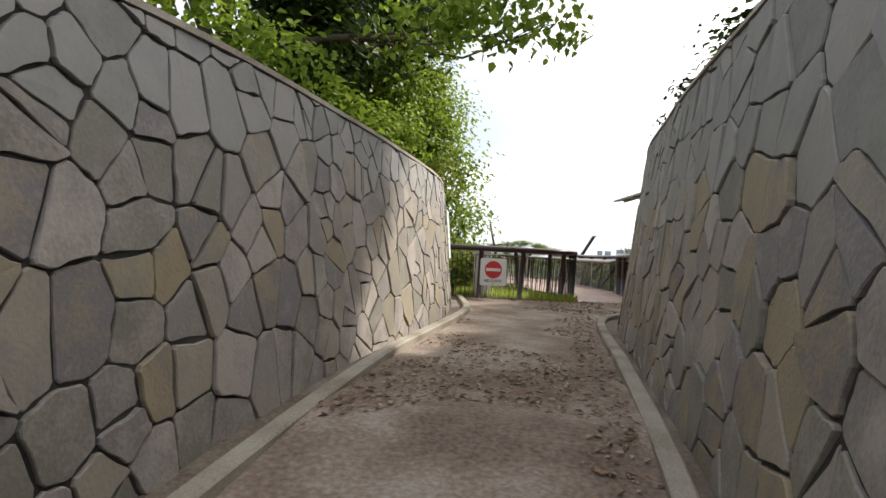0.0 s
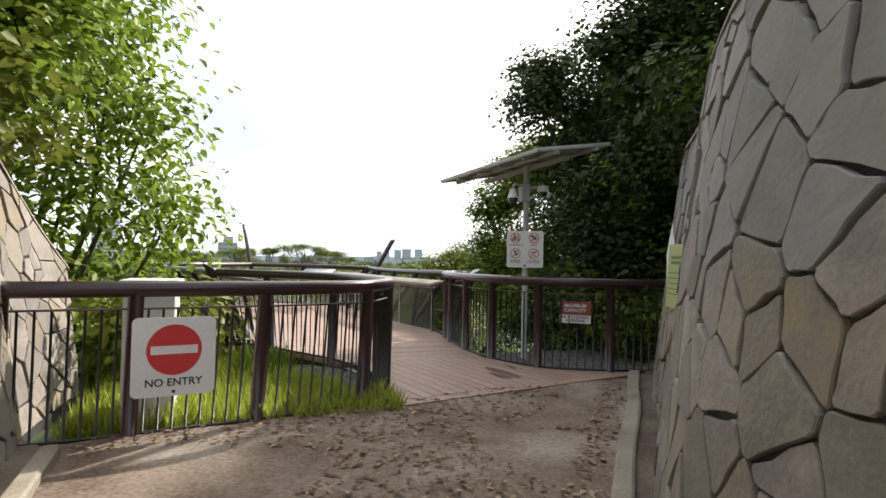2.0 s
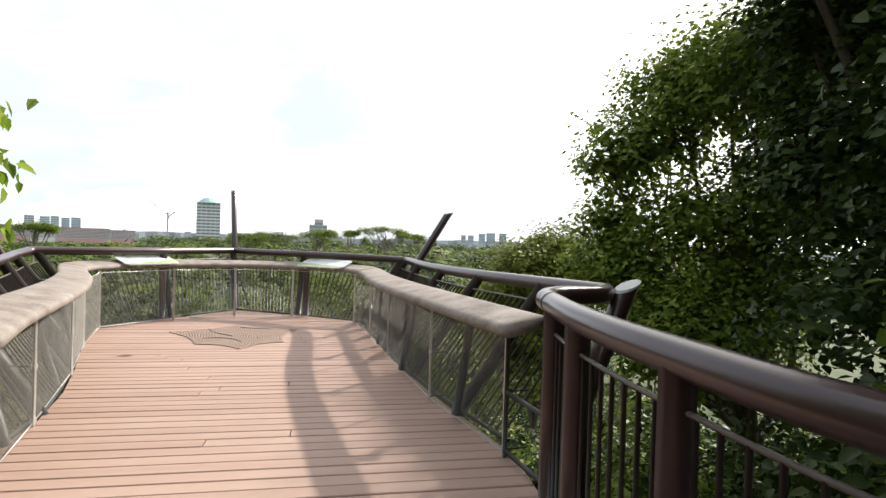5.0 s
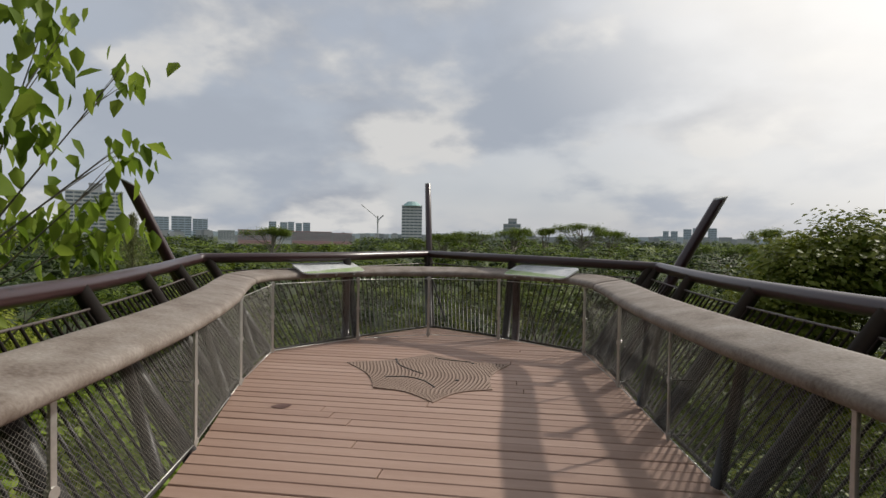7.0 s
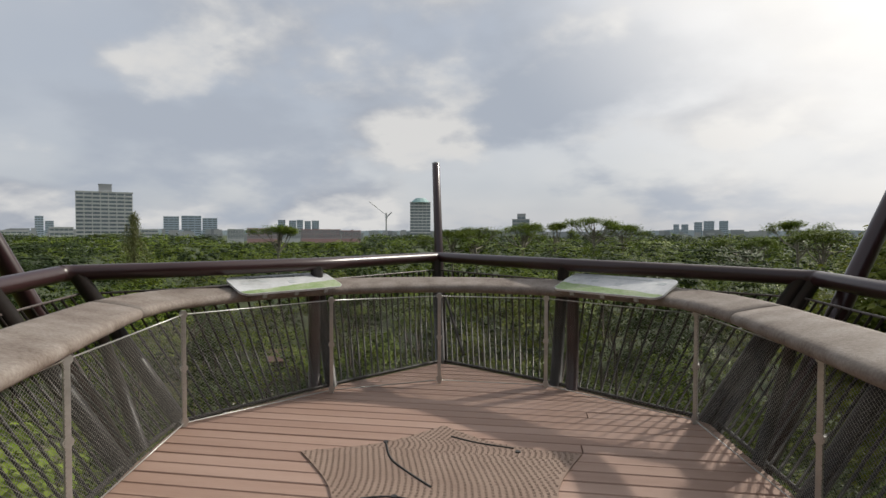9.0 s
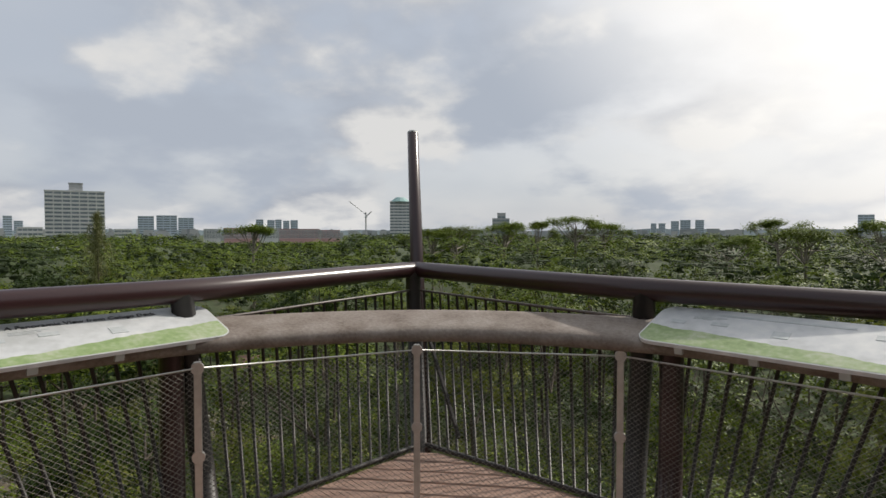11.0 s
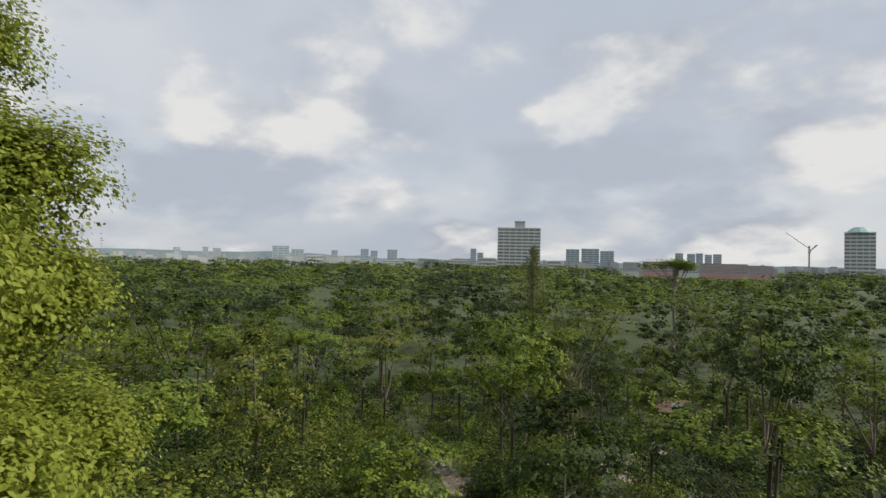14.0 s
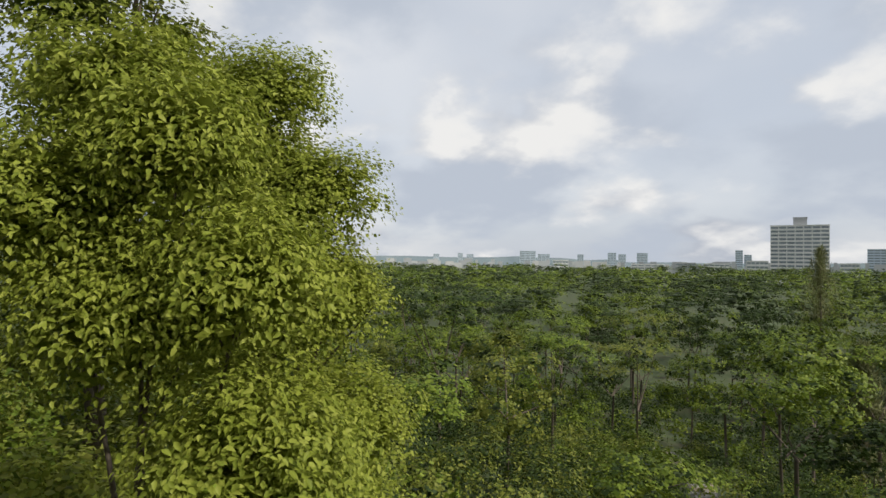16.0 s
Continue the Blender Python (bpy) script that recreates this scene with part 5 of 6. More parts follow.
def in_blob(n, c, r, rng, shell=0.55):
    """Points in an ellipsoid, thicker towards its skin and its upper side."""
    d = rng.normal(size=(n, 3))
    d /= np.linalg.norm(d, axis=1)[:, None]
    d[:, 2] = np.where((d[:, 2] < -0.3) & (rng.random(n) < 0.6), -d[:, 2], d[:, 2])
    q = shell + (1 - shell) * rng.random(n) ** 0.7
    lump = 0.94 + 0.16 * np.sin(d[:, 0] * 7 + c[0]) * np.sin(d[:, 1] * 6 + c[1]) + 0.12 * np.sin(d[:, 2] * 9 + c[2])
    return np.array(c) + d * (q * lump)[:, None] * np.array(r)


def sprays(n, blobs, rng, twig=6, reach=0.12, shell=0.5):
    """Leaf places in tufts inside blobs [(centre, radii)], n leaves in all."""
    vol = np.array([b[1][0] * b[1][1] + b[1][0] * b[1][2] for b in blobs])
    pts, ways = [], []
    for (c, r), share in zip(blobs, vol / vol.sum()):
        k = max(1, int(n * share / twig))
        p = in_blob(k, c, r, rng, shell)
        q = np.repeat(p, twig, 0)
        o = (q - np.array(c)) / np.array(r) ** 1.3
        ways.append(o / (np.linalg.norm(o, axis=1)[:, None] + 1e-9))
        pts.append(q + rng.normal(0, reach, (k * twig, 3)))
    return np.concatenate(pts), np.concatenate(ways)


def in_blobs(n, blobs, rng):
    """Points spread evenly inside blobs."""
    vol = np.array([b[1][0] * b[1][1] * b[1][2] for b in blobs])
    return np.concatenate([in_blob(max(4, int(n * s)), c, r, rng, 0.05) for (c, r), s in zip(blobs, vol / vol.sum())])


BALL = bmesh.new()
bmesh.ops.create_icosphere(BALL, subdivisions=1, radius=1.0)
BALL_V = np.array([v.co[:] for v in BALL.verts])
BALL_F = np.array([[l.vert.index for l in f.loops] for f in BALL.faces])
BALL.free()


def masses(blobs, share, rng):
    """Lumpy dark cores added inside the leaf clumps: crowns are not see-through, and their gaps get painted shade."""
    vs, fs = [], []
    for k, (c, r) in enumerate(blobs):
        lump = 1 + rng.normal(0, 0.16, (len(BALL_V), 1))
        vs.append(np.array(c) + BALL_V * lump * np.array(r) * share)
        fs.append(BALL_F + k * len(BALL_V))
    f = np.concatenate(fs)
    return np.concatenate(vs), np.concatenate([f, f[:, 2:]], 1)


def mass_mesh(name, blobs, share, rng, mat, parent):
    v, f = masses(blobs, share, rng)
    if parent:
        v = v - np.array(spot(parent))
    me = bpy.data.meshes.new(name)
    me.from_pydata(v.tolist(), [], f[:, :3].tolist())
    me.materials.append(mat)
    ob = new(name, me)
    ob.parent = parent
    return ob


def tree(base, blobs, leaves, size, mat, label, seed, trunk=0.12, bark=None, name="tree", category="tree", lean=(0, 0), droop=0.35, slim=0.42, shell=0.5, reach=0.12, flat=0.0, twig=6, fold=True):
    """Tapered trunk, a limb into each blob of the crown, and the leaves."""
    rng = np.random.default_rng(seed)
    rnd = random.Random(seed)
    t = thing(name, base, label, category)
    b = Vector(base)
    tops = [Vector(c) for c, r in blobs]
    mid = sum(tops, Vector()) / len(tops)
    low = min(c.z - r[2] for (c, r) in ((Vector(c), r) for c, r in blobs))
    fork = Vector((b.x + (mid.x - b.x) * 0.5 + lean[0], b.y + (mid.y - b.y) * 0.5 + lean[1], max(low, b.z + 0.3 * (mid.z - b.z))))
    bm = bmesh.new()
    w = lambda k: Vector((rnd.uniform(-k, k), rnd.uniform(-k, k), 0))
    sweep(bm, [b - Vector((0, 0, 0.2)), b.lerp(fork, 0.35) + w(trunk), b.lerp(fork, 0.7) + w(trunk), fork, fork.lerp(mid, 0.45)], [trunk * 1.25, trunk, trunk * 0.85, trunk * 0.7, trunk * 0.25], 8)
    part("trunk", bm, bark or M_BARK, t)
    for c, rr in zip(tops, [r for c, r in blobs]):
        bm = bmesh.new()
        st = b.lerp(fork, rnd.uniform(0.75, 1.0))
        m1 = st.lerp(c, 0.5) + w(0.15) + Vector((0, 0, -0.1 * (c - st).length))
        sweep(bm, [st, m1, c], [trunk * 0.5, trunk * 0.3, trunk * 0.1], 6)
        for _ in range(3):
            e = c + Vector((rnd.uniform(-1, 1) * rr[0], rnd.uniform(-1, 1) * rr[1], rnd.uniform(-0.6, 0.8) * rr[2])) * 0.62
            sweep(bm, [m1.lerp(c, rnd.uniform(0.3, 0.9)), e], [trunk * 0.16, trunk * 0.04], 5)
        part("limb", bm, bark or M_BARK, t)
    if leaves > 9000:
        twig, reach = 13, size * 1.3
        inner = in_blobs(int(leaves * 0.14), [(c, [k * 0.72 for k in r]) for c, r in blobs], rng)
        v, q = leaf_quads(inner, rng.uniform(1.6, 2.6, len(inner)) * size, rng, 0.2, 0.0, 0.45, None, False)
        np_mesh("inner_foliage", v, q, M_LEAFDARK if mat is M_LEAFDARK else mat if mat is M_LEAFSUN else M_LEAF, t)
    pts, ways = sprays(leaves, blobs, rng, twig, reach, shell)
    v, q = leaf_quads(pts, rng.uniform(0.6, 1.25, len(pts)) * size, rng, droop, flat, slim, ways * 0.55 + np.array([0, 0, 0.35]) if leaves > 5000 else None, fold)
    np_mesh("crown", v, q, mat, t)
    return t


def sight_top(x, y):
    """Highest treetop that still leaves the valley path, the walkway and the hut in the open."""
    h, r = math.degrees(math.atan2(-x - 0.5, y + 1.6)), math.hypot(x + 0.5, y + 1.6)
    for lo, hi, reach, drop in ((45.0, 50.5, 31, 18.5), (49.5, 53.0, 36, 17.0), (23.0, 27.5, 46, 14.6), (28.0, 34.5, 36, 19.5), (17.3, 30.6, 600, 1.15)):
        if lo < h < hi and r < reach:
            return 1.0 - r * math.tan(radians(drop))
    return 50.0


def woods(name, label, count, near, far, az_lo, az_hi, leaves, size, seed, mats, keep=None, top=(7.0, 11.0), dy=0.0, apart=4.0, flat_share=0.35):
    """Countless far trees as joined foliage, one mesh for each leaf colour."""
    rng = np.random.default_rng(seed)
    sets = [[] for _ in mats]
    trunks = bmesh.new()
    taken = np.zeros((0, 2))
    every = []
    tries = 0
    while len(taken) < count and tries < count * 12:
        tries += 1
        az = radians(rng.uniform(az_lo, az_hi))
        r = math.sqrt(rng.uniform(near ** 2, far ** 2))
        x, y = -math.sin(az) * r, math.cos(az) * r + dy
        if keep and not keep(x, y):
            continue
        room = apart * rng.uniform(0.75, 1.3)
        if len(taken) and (np.hypot(taken[:, 0] - x, taken[:, 1] - y) < room).any():
            continue
        taken = np.concatenate([taken, [(x, y)]])
        g = ground_z(x, y)
        h = rng.uniform(*top) * (1 + 0.3 * noise.noise(Vector((x * 0.045, y * 0.045, 5))))
        h = min(h, -g + rng.uniform(-3.6, 0.5), sight_top(x, y) - g)
        if h < 1.5:
            continue
        kind = rng.random()
        spread = apart * rng.uniform(0.40, 0.56)
        bl = []
        if kind < flat_share:
            spread *= 1.3
            for j in range(int(rng.integers(11, 17))):
                a, q = rng.uniform(0, 6.28), rng.uniform(0.0, 1.0) ** 0.6
                rr = spread * rng.uniform(0.2, 0.4)
                tier = rng.choice((0.0, 0.0, 0.1, 0.2)) * min(h, 6.0)
                bl.append(((x + math.cos(a) * q * spread, y + math.sin(a) * q * spread, g + h - tier - 0.16 * spread * q * q * rng.uniform(0.3, 1.2)), (rr, rr, rr * 0.2)))
        else:
            tall = min(h * 0.45, spread * 1.0)
            for j in range(int(rng.integers(16, 24))):
                a, e = rng.uniform(0, 6.28), math.asin(rng.uniform(-0.75, 1.0))
                rr = spread * rng.uniform(0.2, 0.38)
                bl.append(((x + math.cos(a) * math.cos(e) * spread * 0.85, y + math.sin(a) * math.cos(e) * spread * 0.85, g + h - tall + math.sin(e) * tall * 0.85), (rr, rr, rr * 0.62)))
        every += bl
        p, ways = sprays(leaves, bl, rng, 9, size * 0.6, 0.84)
        # leaves face outwards from the whole crown
        far_out = (p - np.array((x, y, g + h - spread * (1.4 if kind < flat_share else 0.9)))) / spread
        ways = ways * 0.45 + far_out * 0.8
        p = p, ways / (np.linalg.norm(ways, axis=1)[:, None] + 1e-9)
        sets[int(rng.integers(0, len(mats)))].append(p)
        if r < 70:
            tr = 0.03 + 0.008 * h
            sweep(trunks, [(x, y, g - 0.2), (x + rng.uniform(-0.2, 0.2), y, g + h * 0.45)], [tr, tr * 0.7], 5)
            for c, rr in bl[:3]:
                sweep(trunks, [(x, y, g + h * 0.44), c], [tr * 0.5, tr * 0.12], 4)
    w = thing(name, (0, 60, -12), label, "woodland", kind="stuff")
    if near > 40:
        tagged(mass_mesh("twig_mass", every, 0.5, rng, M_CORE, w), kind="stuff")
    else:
        # inner leaves in the dark leaf colour paint shade into the crown gaps
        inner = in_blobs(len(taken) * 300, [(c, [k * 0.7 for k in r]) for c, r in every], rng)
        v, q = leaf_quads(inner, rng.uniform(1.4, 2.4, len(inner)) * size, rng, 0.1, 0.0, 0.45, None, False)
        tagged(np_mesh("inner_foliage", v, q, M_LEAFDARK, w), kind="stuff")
    for m, s in zip(mats, sets):
        if s:
            p = np.concatenate([a for a, b in s])
            v, q = leaf_quads(p, rng.uniform(0.6, 1.3, len(p)) * size, rng, 0.1, 0.2, 0.4, np.concatenate([b for a, b in s]), False)
            tagged(np_mesh("foliage", v, q, m, w), kind="stuff")
    if trunks.verts:
        tagged(part("trunks", trunks, M_BARK, w), kind="stuff")
    else:
        trunks.free()
    return w


def clear(x, y):
    """Keeps the trail and the hut in the open."""
    h, r = math.degrees(math.atan2(-x - 0.5, y + 1.6)), math.hypot(x + 0.5, y + 1.6)
    return not ((45.5 < h < 50.5 and 17 < r < 33) or (49 < h < 53 and 30 < r < 41) or (23.2 < h < 27.2 and 30 < r < 48) or (28.5 < h < 33.0 and 22 < r < 36))


def below_deck(x, y):
    return clear(x, y) and not (y < 1.5 and -2.5 < x < 3.5)


woods("near_woods", "dense green tropical trees on the valley slope", 250, 15, 62, -50, 116, 3000, 0.115, 11, (M_FAR, M_LEAF, M_LEAFDARK, M_FAR, M_LEAFOLIVE, M_LEAFDARK, M_FAR), clear, (5.0, 9.5), 0.0, 4.3, 0.42)
woods("mid_woods", "green flat-topped rain trees filling the valley", 460, 58, 135, -48, 112, 950, 0.25, 12, (M_FAR, M_LEAFDARK, M_FAR, M_LEAFDARK, M_LEAF), None, (8.0, 13.5), 0.0, 6.2, 0.72)
woods("far_woods", "distant hazy green canopy up to the skyline", 900, 133, 420, -48, 112, 230, 0.8, 13, (M_FAR, M_FAR, M_LEAF, M_LEAFDARK), None, (9.5, 13.5), 0.0, 10.0, 0.7)


def brush(name, label, count, box_lo, box_hi, leaves, size, seed, mats, tall=(0.5, 1.6), keep=None, cap=None, droop=0.2):
    """Countless low shrubs, joined."""
    rng = np.random.default_rng(seed)
    every = []
    sets = [[] for _ in mats]
    for k in range(count):
        x, y = rng.uniform(box_lo[0], box_hi[0]), rng.uniform(box_lo[1], box_hi[1])
        if keep and not keep(x, y):
            continue
        g = ground_z(x, y)
        h = rng.uniform(*tall)
        if cap is not None:
            h = min(h, cap - g, sight_top(x, y) - g)
        if h < 0.15:
            continue
        r = h * rng.uniform(0.45, 0.8)
        bl = [((x + rng.normal(0, r * 0.5), y + rng.normal(0, r * 0.5), g + h * rng.uniform(0.35, 0.75)), (r * 0.75, r * 0.75, h * 0.36)) for _ in range(4)]
        every += bl
        sets[int(rng.integers(0, len(mats)))].append(sprays(leaves, bl, rng, 5, size * 0.7, 0.65))
    w = thing(name, (0, 0, 0), label, "shrubs", kind="stuff")
    for m, s in zip(mats, sets):
        if s:
            p = np.concatenate([a for a, b in s])
            v, q = leaf_quads(p, rng.uniform(0.6, 1.3, len(p)) * size, rng, droop, 0.1, 0.34, np.concatenate([b for a, b in s]) * 0.8, size < 0.09)
            tagged(np_mesh("foliage", v, q, m, w), kind="stuff")
    return w


brush("slope_brush", "tangled green brush covering the slope below the deck", 760, (-30, -1.0), (18, 24), 460, 0.12, 31, (M_LEAF, M_LEAFDARK, M_LEAFOLIVE, M_LEAFDARK), (0.8, 2.3), below_deck, -1.3)
brush("side_brush", "yellow-green brush on the hillside beside the deck", 170, (-16, -8.0), (-3.6, 0.5), 620, 0.10, 36, (M_LEAF, M_LEAFOLIVE, M_LEAFSUN), (0.7, 1.8), lambda x, y: y > -7 or x < -7)
brush("under_brush", "dark leafy undergrowth beneath the deck trees", 150, (3.7, -9.4), (8.0, -1.0), 900, 0.075, 32, (M_LEAFDARK, M_LEAFDARK, M_LEAF), (0.5, 1.3))
brush("bank_shrubs", "bright green shrubs growing along the wall top", 75, (-3.3, -17.5), (-1.35, -9.2), 620, 0.055, 33, (M_LEAFNEAR, M_LEAFLIME, M_LEAFNEAR), (0.3, 0.7), lambda x, y: x < x_on(LEFT_FOOT, y) - 0.62 and not -14.7 < y < -12.8)
brush("bank_shrubs", "dark green shrubs growing along the wall top", 60, (0.2, -17.5), (5.0, -9.0), 520, 0.06, 34, (M_LEAFDARK, M_LEAF), (0.25, 0.6), lambda x, y: x > x_on(RIGHT_FOOT, y) + 0.6)
brush("bank_shrubs", "dark leafy shrubs covering the bank behind the fence", 150, (3.0, -10.2), (8.5, -6.4), 620, 0.08, 37, (M_LEAFDARK, M_LEAF, M_LEAFDARK), (0.5, 1.2), lambda x, y: x > x_on(RIGHT_FOOT, y) + 0.5)
brush("valley_brush", "yellow-green undergrowth covering the valley floor", 1300, (-48, -2), (14, 56), 170, 0.2, 38, (M_FAR, M_LEAFDARK, M_LEAFDARK), (0.8, 2.2), lambda x, y: clear(x, y) and (y > 23 or x < -28), 10.0)
brush("gate_shrubs", "yellow-green shrubs beside the gate", 46, (-3.2, -8.9), (-0.75, -6.2), 420, 0.085, 35, (M_LEAFLIME, M_LEAF, M_LEAFOLIVE), (0.4, 0.95), lambda x, y: y > -8.2 or x < -1.75)


M_GRASS = material("grass_blade", [(0.24, 0.30, 0.04), (0.36, 0.42, 0.06), (0.48, 0.52, 0.12)], translucent=0.4, **LEAF)


def grass(name, label, n, lo, hi, seed, mat, tall, keep=None):
    rng = np.random.default_rng(seed)
    p = np.stack([rng.uniform(lo[0], hi[0], n), rng.uniform(lo[1], hi[1], n), np.zeros(n)], 1)
    if keep:
        p = p[[keep(x, y) for x, y, _ in p]]
    p[:, 2] = [ground_z(x, y) - 0.01 for x, y, _ in p]
    n = len(p)
    a = rng.uniform(0, 6.28, n)
    h = rng.uniform(*tall, n)
    side = np.stack([np.cos(a), np.sin(a), np.zeros(n)], 1)
    bend = np.stack([-np.sin(a), np.cos(a), np.zeros(n)], 1) * (h * rng.uniform(-0.6, 0.6, n))[:, None]
    w = 0.004 + 0.004 * rng.random(n)
    v = np.empty((n, 4, 3))
    up = np.array([0, 0, 1.0])
    v[:, 0] = p - side * w[:, None]
    v[:, 1] = p + side * w[:, None]
    v[:, 2] = p + bend + up * h[:, None] + side * w[:, None] * 0.2
    v[:, 3] = p + bend * 0.45 + up * h[:, None] * 0.6 - side * w[:, None] * 0.7
    ob = np_mesh(name, v.reshape(-1, 3), np.arange(4 * n).reshape(n, 4), mat)
    return tagged(ob, label, "grass", kind="stuff")


grass("grass", "bright yellow-green grass tufts inside the gate fence", 16000, (-1.1, -9.45), (0.75, -7.6), 41, M_GRASS, (0.04, 0.2), lambda x, y: x < 0.45 - 0.9 * max(0, y + 8.6) or y < -9.0)
grass("grass", "green grass on the slope under the trees", 9000, (-3.4, -8.5), (0.2, -5.5), 42, M_LEAF, (0.06, 0.25))


def pebbles(name, label, n, lo, hi, seed, mat, size, keep=None, lift=0.0):
    rng = np.random.default_rng(seed)
    vs, qs = [], []
    x, y = rng.uniform(lo[0], hi[0], n), rng.uniform(lo[1], hi[1], n)
    ok = np.array([keep(a, b) if keep else True for a, b in zip(x, y)])
    x, y = x[ok], y[ok]
    n = len(x)
    z = np.array([ground_z(a, b) for a, b in zip(x, y)]) + lift
    s = rng.uniform(*size, n)
    corner = np.array([(-1, -1, -0.5), (1, -1, -0.5), (1, 1, -0.5), (-1, 1, -0.5), (-0.6, -0.7, 0.6), (0.7, -0.6, 0.6), (0.6, 0.7, 0.6), (-0.7, 0.6, 0.6)])
    c = corner[None] * rng.uniform(0.6, 1.2, (n, 8, 3)) * s[:, None, None]
    a = rng.uniform(0, 6.28, n)
    rx = c[:, :, 0] * np.cos(a)[:, None] - c[:, :, 1] * np.sin(a)[:, None]
    ry = c[:, :, 0] * np.sin(a)[:, None] + c[:, :, 1] * np.cos(a)[:, None]
    v = np.stack([rx + x[:, None], ry + y[:, None], c[:, :, 2] * 0.7 + z[:, None]], 2).reshape(-1, 3)
    f = np.array([(4, 5, 6, 7), (0, 1, 5, 4), (1, 2, 6, 5), (2, 3, 7, 6), (3, 0, 4, 7)])
    q = (f[None] + 8 * np.arange(n)[:, None, None]).reshape(-1, 4)
    return tagged(np_mesh(name, v, q, mat), label, "gravel", kind="stuff")


M_PEBBLE = material("pebble", [(0.07, 0.065, 0.06), (0.15, 0.14, 0.128), (0.26, 0.245, 0.23)], 0.9, bump=0, island=True, random_mix=0.9, spread=(0.1, 0.9))
M_GRIT = material("grit", [(0.13, 0.10, 0.08), (0.24, 0.2, 0.165), (0.42, 0.37, 0.33)], 0.95, bump=0, island=True, random_mix=0.9, spread=(0.1, 0.9))
M_CLOD = material("clod", [(0.055, 0.034, 0.024), (0.13, 0.085, 0.06), (0.27, 0.20, 0.15)], 0.95, bump=0, island=True, random_mix=0.9, spread=(0.1, 0.9))
pebbles("gravel", "grey gravel bed beneath the camera post", 9000, (2.0, -8.6), (3.6, -6.6), 51, M_PEBBLE, (0.006, 0.016), None, 0.0)
pebbles("gravel", "grey gravel under the deck edge", 4000, (-0.1, -8.9), (0.9, -7.6), 52, M_PEBBLE, (0.006, 0.014), lambda x, y: x > 0.45 - 0.9 * max(0, y + 8.6) and y > -9.05, 0.0)
on_path = lambda x, y: x_on(LEFT_KERB, y) + 0.02 < x < x_on(RIGHT_KERB, y) - 0.02 and y < -9.4 + 0.2 * x
pebbles("grit", "loose grit scattered over the footpath", 16000, (-2.0, -18.2), (2.6, -9.0), 53, M_GRIT, (0.002, 0.007), on_path, 0.008)
pebbles("clods", "dark crumbled earth scattered over the footpath", 11000, (-2.0, -18.2), (2.6, -9.0), 54, M_CLOD, (0.005, 0.019), lambda x, y: on_path(x, y) and noise.noise(Vector((x * 1.4, y * 0.9, 8))) > -0.02, 0.006)


def litter():
    rng = np.random.default_rng(61)
    n = 26000
    x, y = rng.uniform(-2.0, 2.6, n), rng.uniform(-18.0, -9.1, n)
    ok = np.array([on_path(a, b) and (noise.noise(Vector((a * 0.9, b * 0.9, 3))) > 0.02 or abs(a - x_on(RIGHT_KERB, b)) < 0.25) for a, b in zip(x, y)])
    x, y = x[ok], y[ok]
    p = np.stack([x, y, [path_z(b) + 0.014 for b in y]], 1)
    v, q = leaf_quads(p, rng.uniform(0.014, 0.046, len(p)), rng, 0.0, 0.8, 0.33)
    v[:, 2] = np.maximum(v[:, 2], np.repeat(p[:, 2] - 0.008, 6))
    tagged(np_mesh("leaf_litter", v, q, M_DRYLEAF), "brown fallen leaves scattered on the path", "leaves", kind="stuff")


litter()

# ---- single trees ----
B = lambda x, y, z, r, s=0.8: ((x, y, z), (r, r, r * s))
gz = lambda x, y, dz=0.0: (x, y, ground_z(x, y) + dz)
tree(gz(-2.5, -5.9), [B(-1.6, -5.8, 3.5, 0.8), B(-2.2, -5.4, 2.7, 1.0), B(-1.25, -6.0, 2.3, 0.75), B(-1.9, -6.3, 1.5, 0.95), B(-1.0, -5.7, 1.35, 0.6), B(-2.7, -6.6, 3.2, 1.0), B(-2.6, -5.6, 0.7, 0.9), B(-1.5, -5.3, 0.5, 0.6)], 8800, 0.11, M_LEAFNEAR, "leafy green fig tree rising beside the deck", 71, 0.09, droop=0.6, slim=0.36, shell=0.3, reach=0.2, twig=9)
tree(gz(-3.3, -9.6), [B(-2.2, -9.0, 3.3, 1.0), B(-3.0, -9.8, 4.3, 1.2), B(-1.9, -8.2, 2.5, 0.9), B(-2.4, -10.3, 2.9, 0.9), B(-3.6, -9.0, 3.4, 1.2), B(-1.6, -9.2, 4.4, 0.8), B(-2.2, -7.6, 3.5, 0.8)], 26000, 0.08, M_LEAFLIME, "dense green tree overhanging the stone wall", 72, 0.13)
tree(gz(-3.6, -13.2), [B(-2.5, -12.6, 3.2, 0.9), B(-3.2, -13.6, 4.2, 1.2), B(-2.2, -11.4, 3.3, 0.9), B(-3.6, -12.3, 4.6, 1.2), B(-2.6, -14.2, 3.2, 0.8), B(-3.0, -15.4, 3.6, 1.1), B(-2.4, -13.4, 2.5, 0.55), B(-2.6, -12.0, 2.4, 0.5)], 34000, 0.072, M_LEAFDARK, "dark green tree leaning over the stone wall", 73, 0.14)
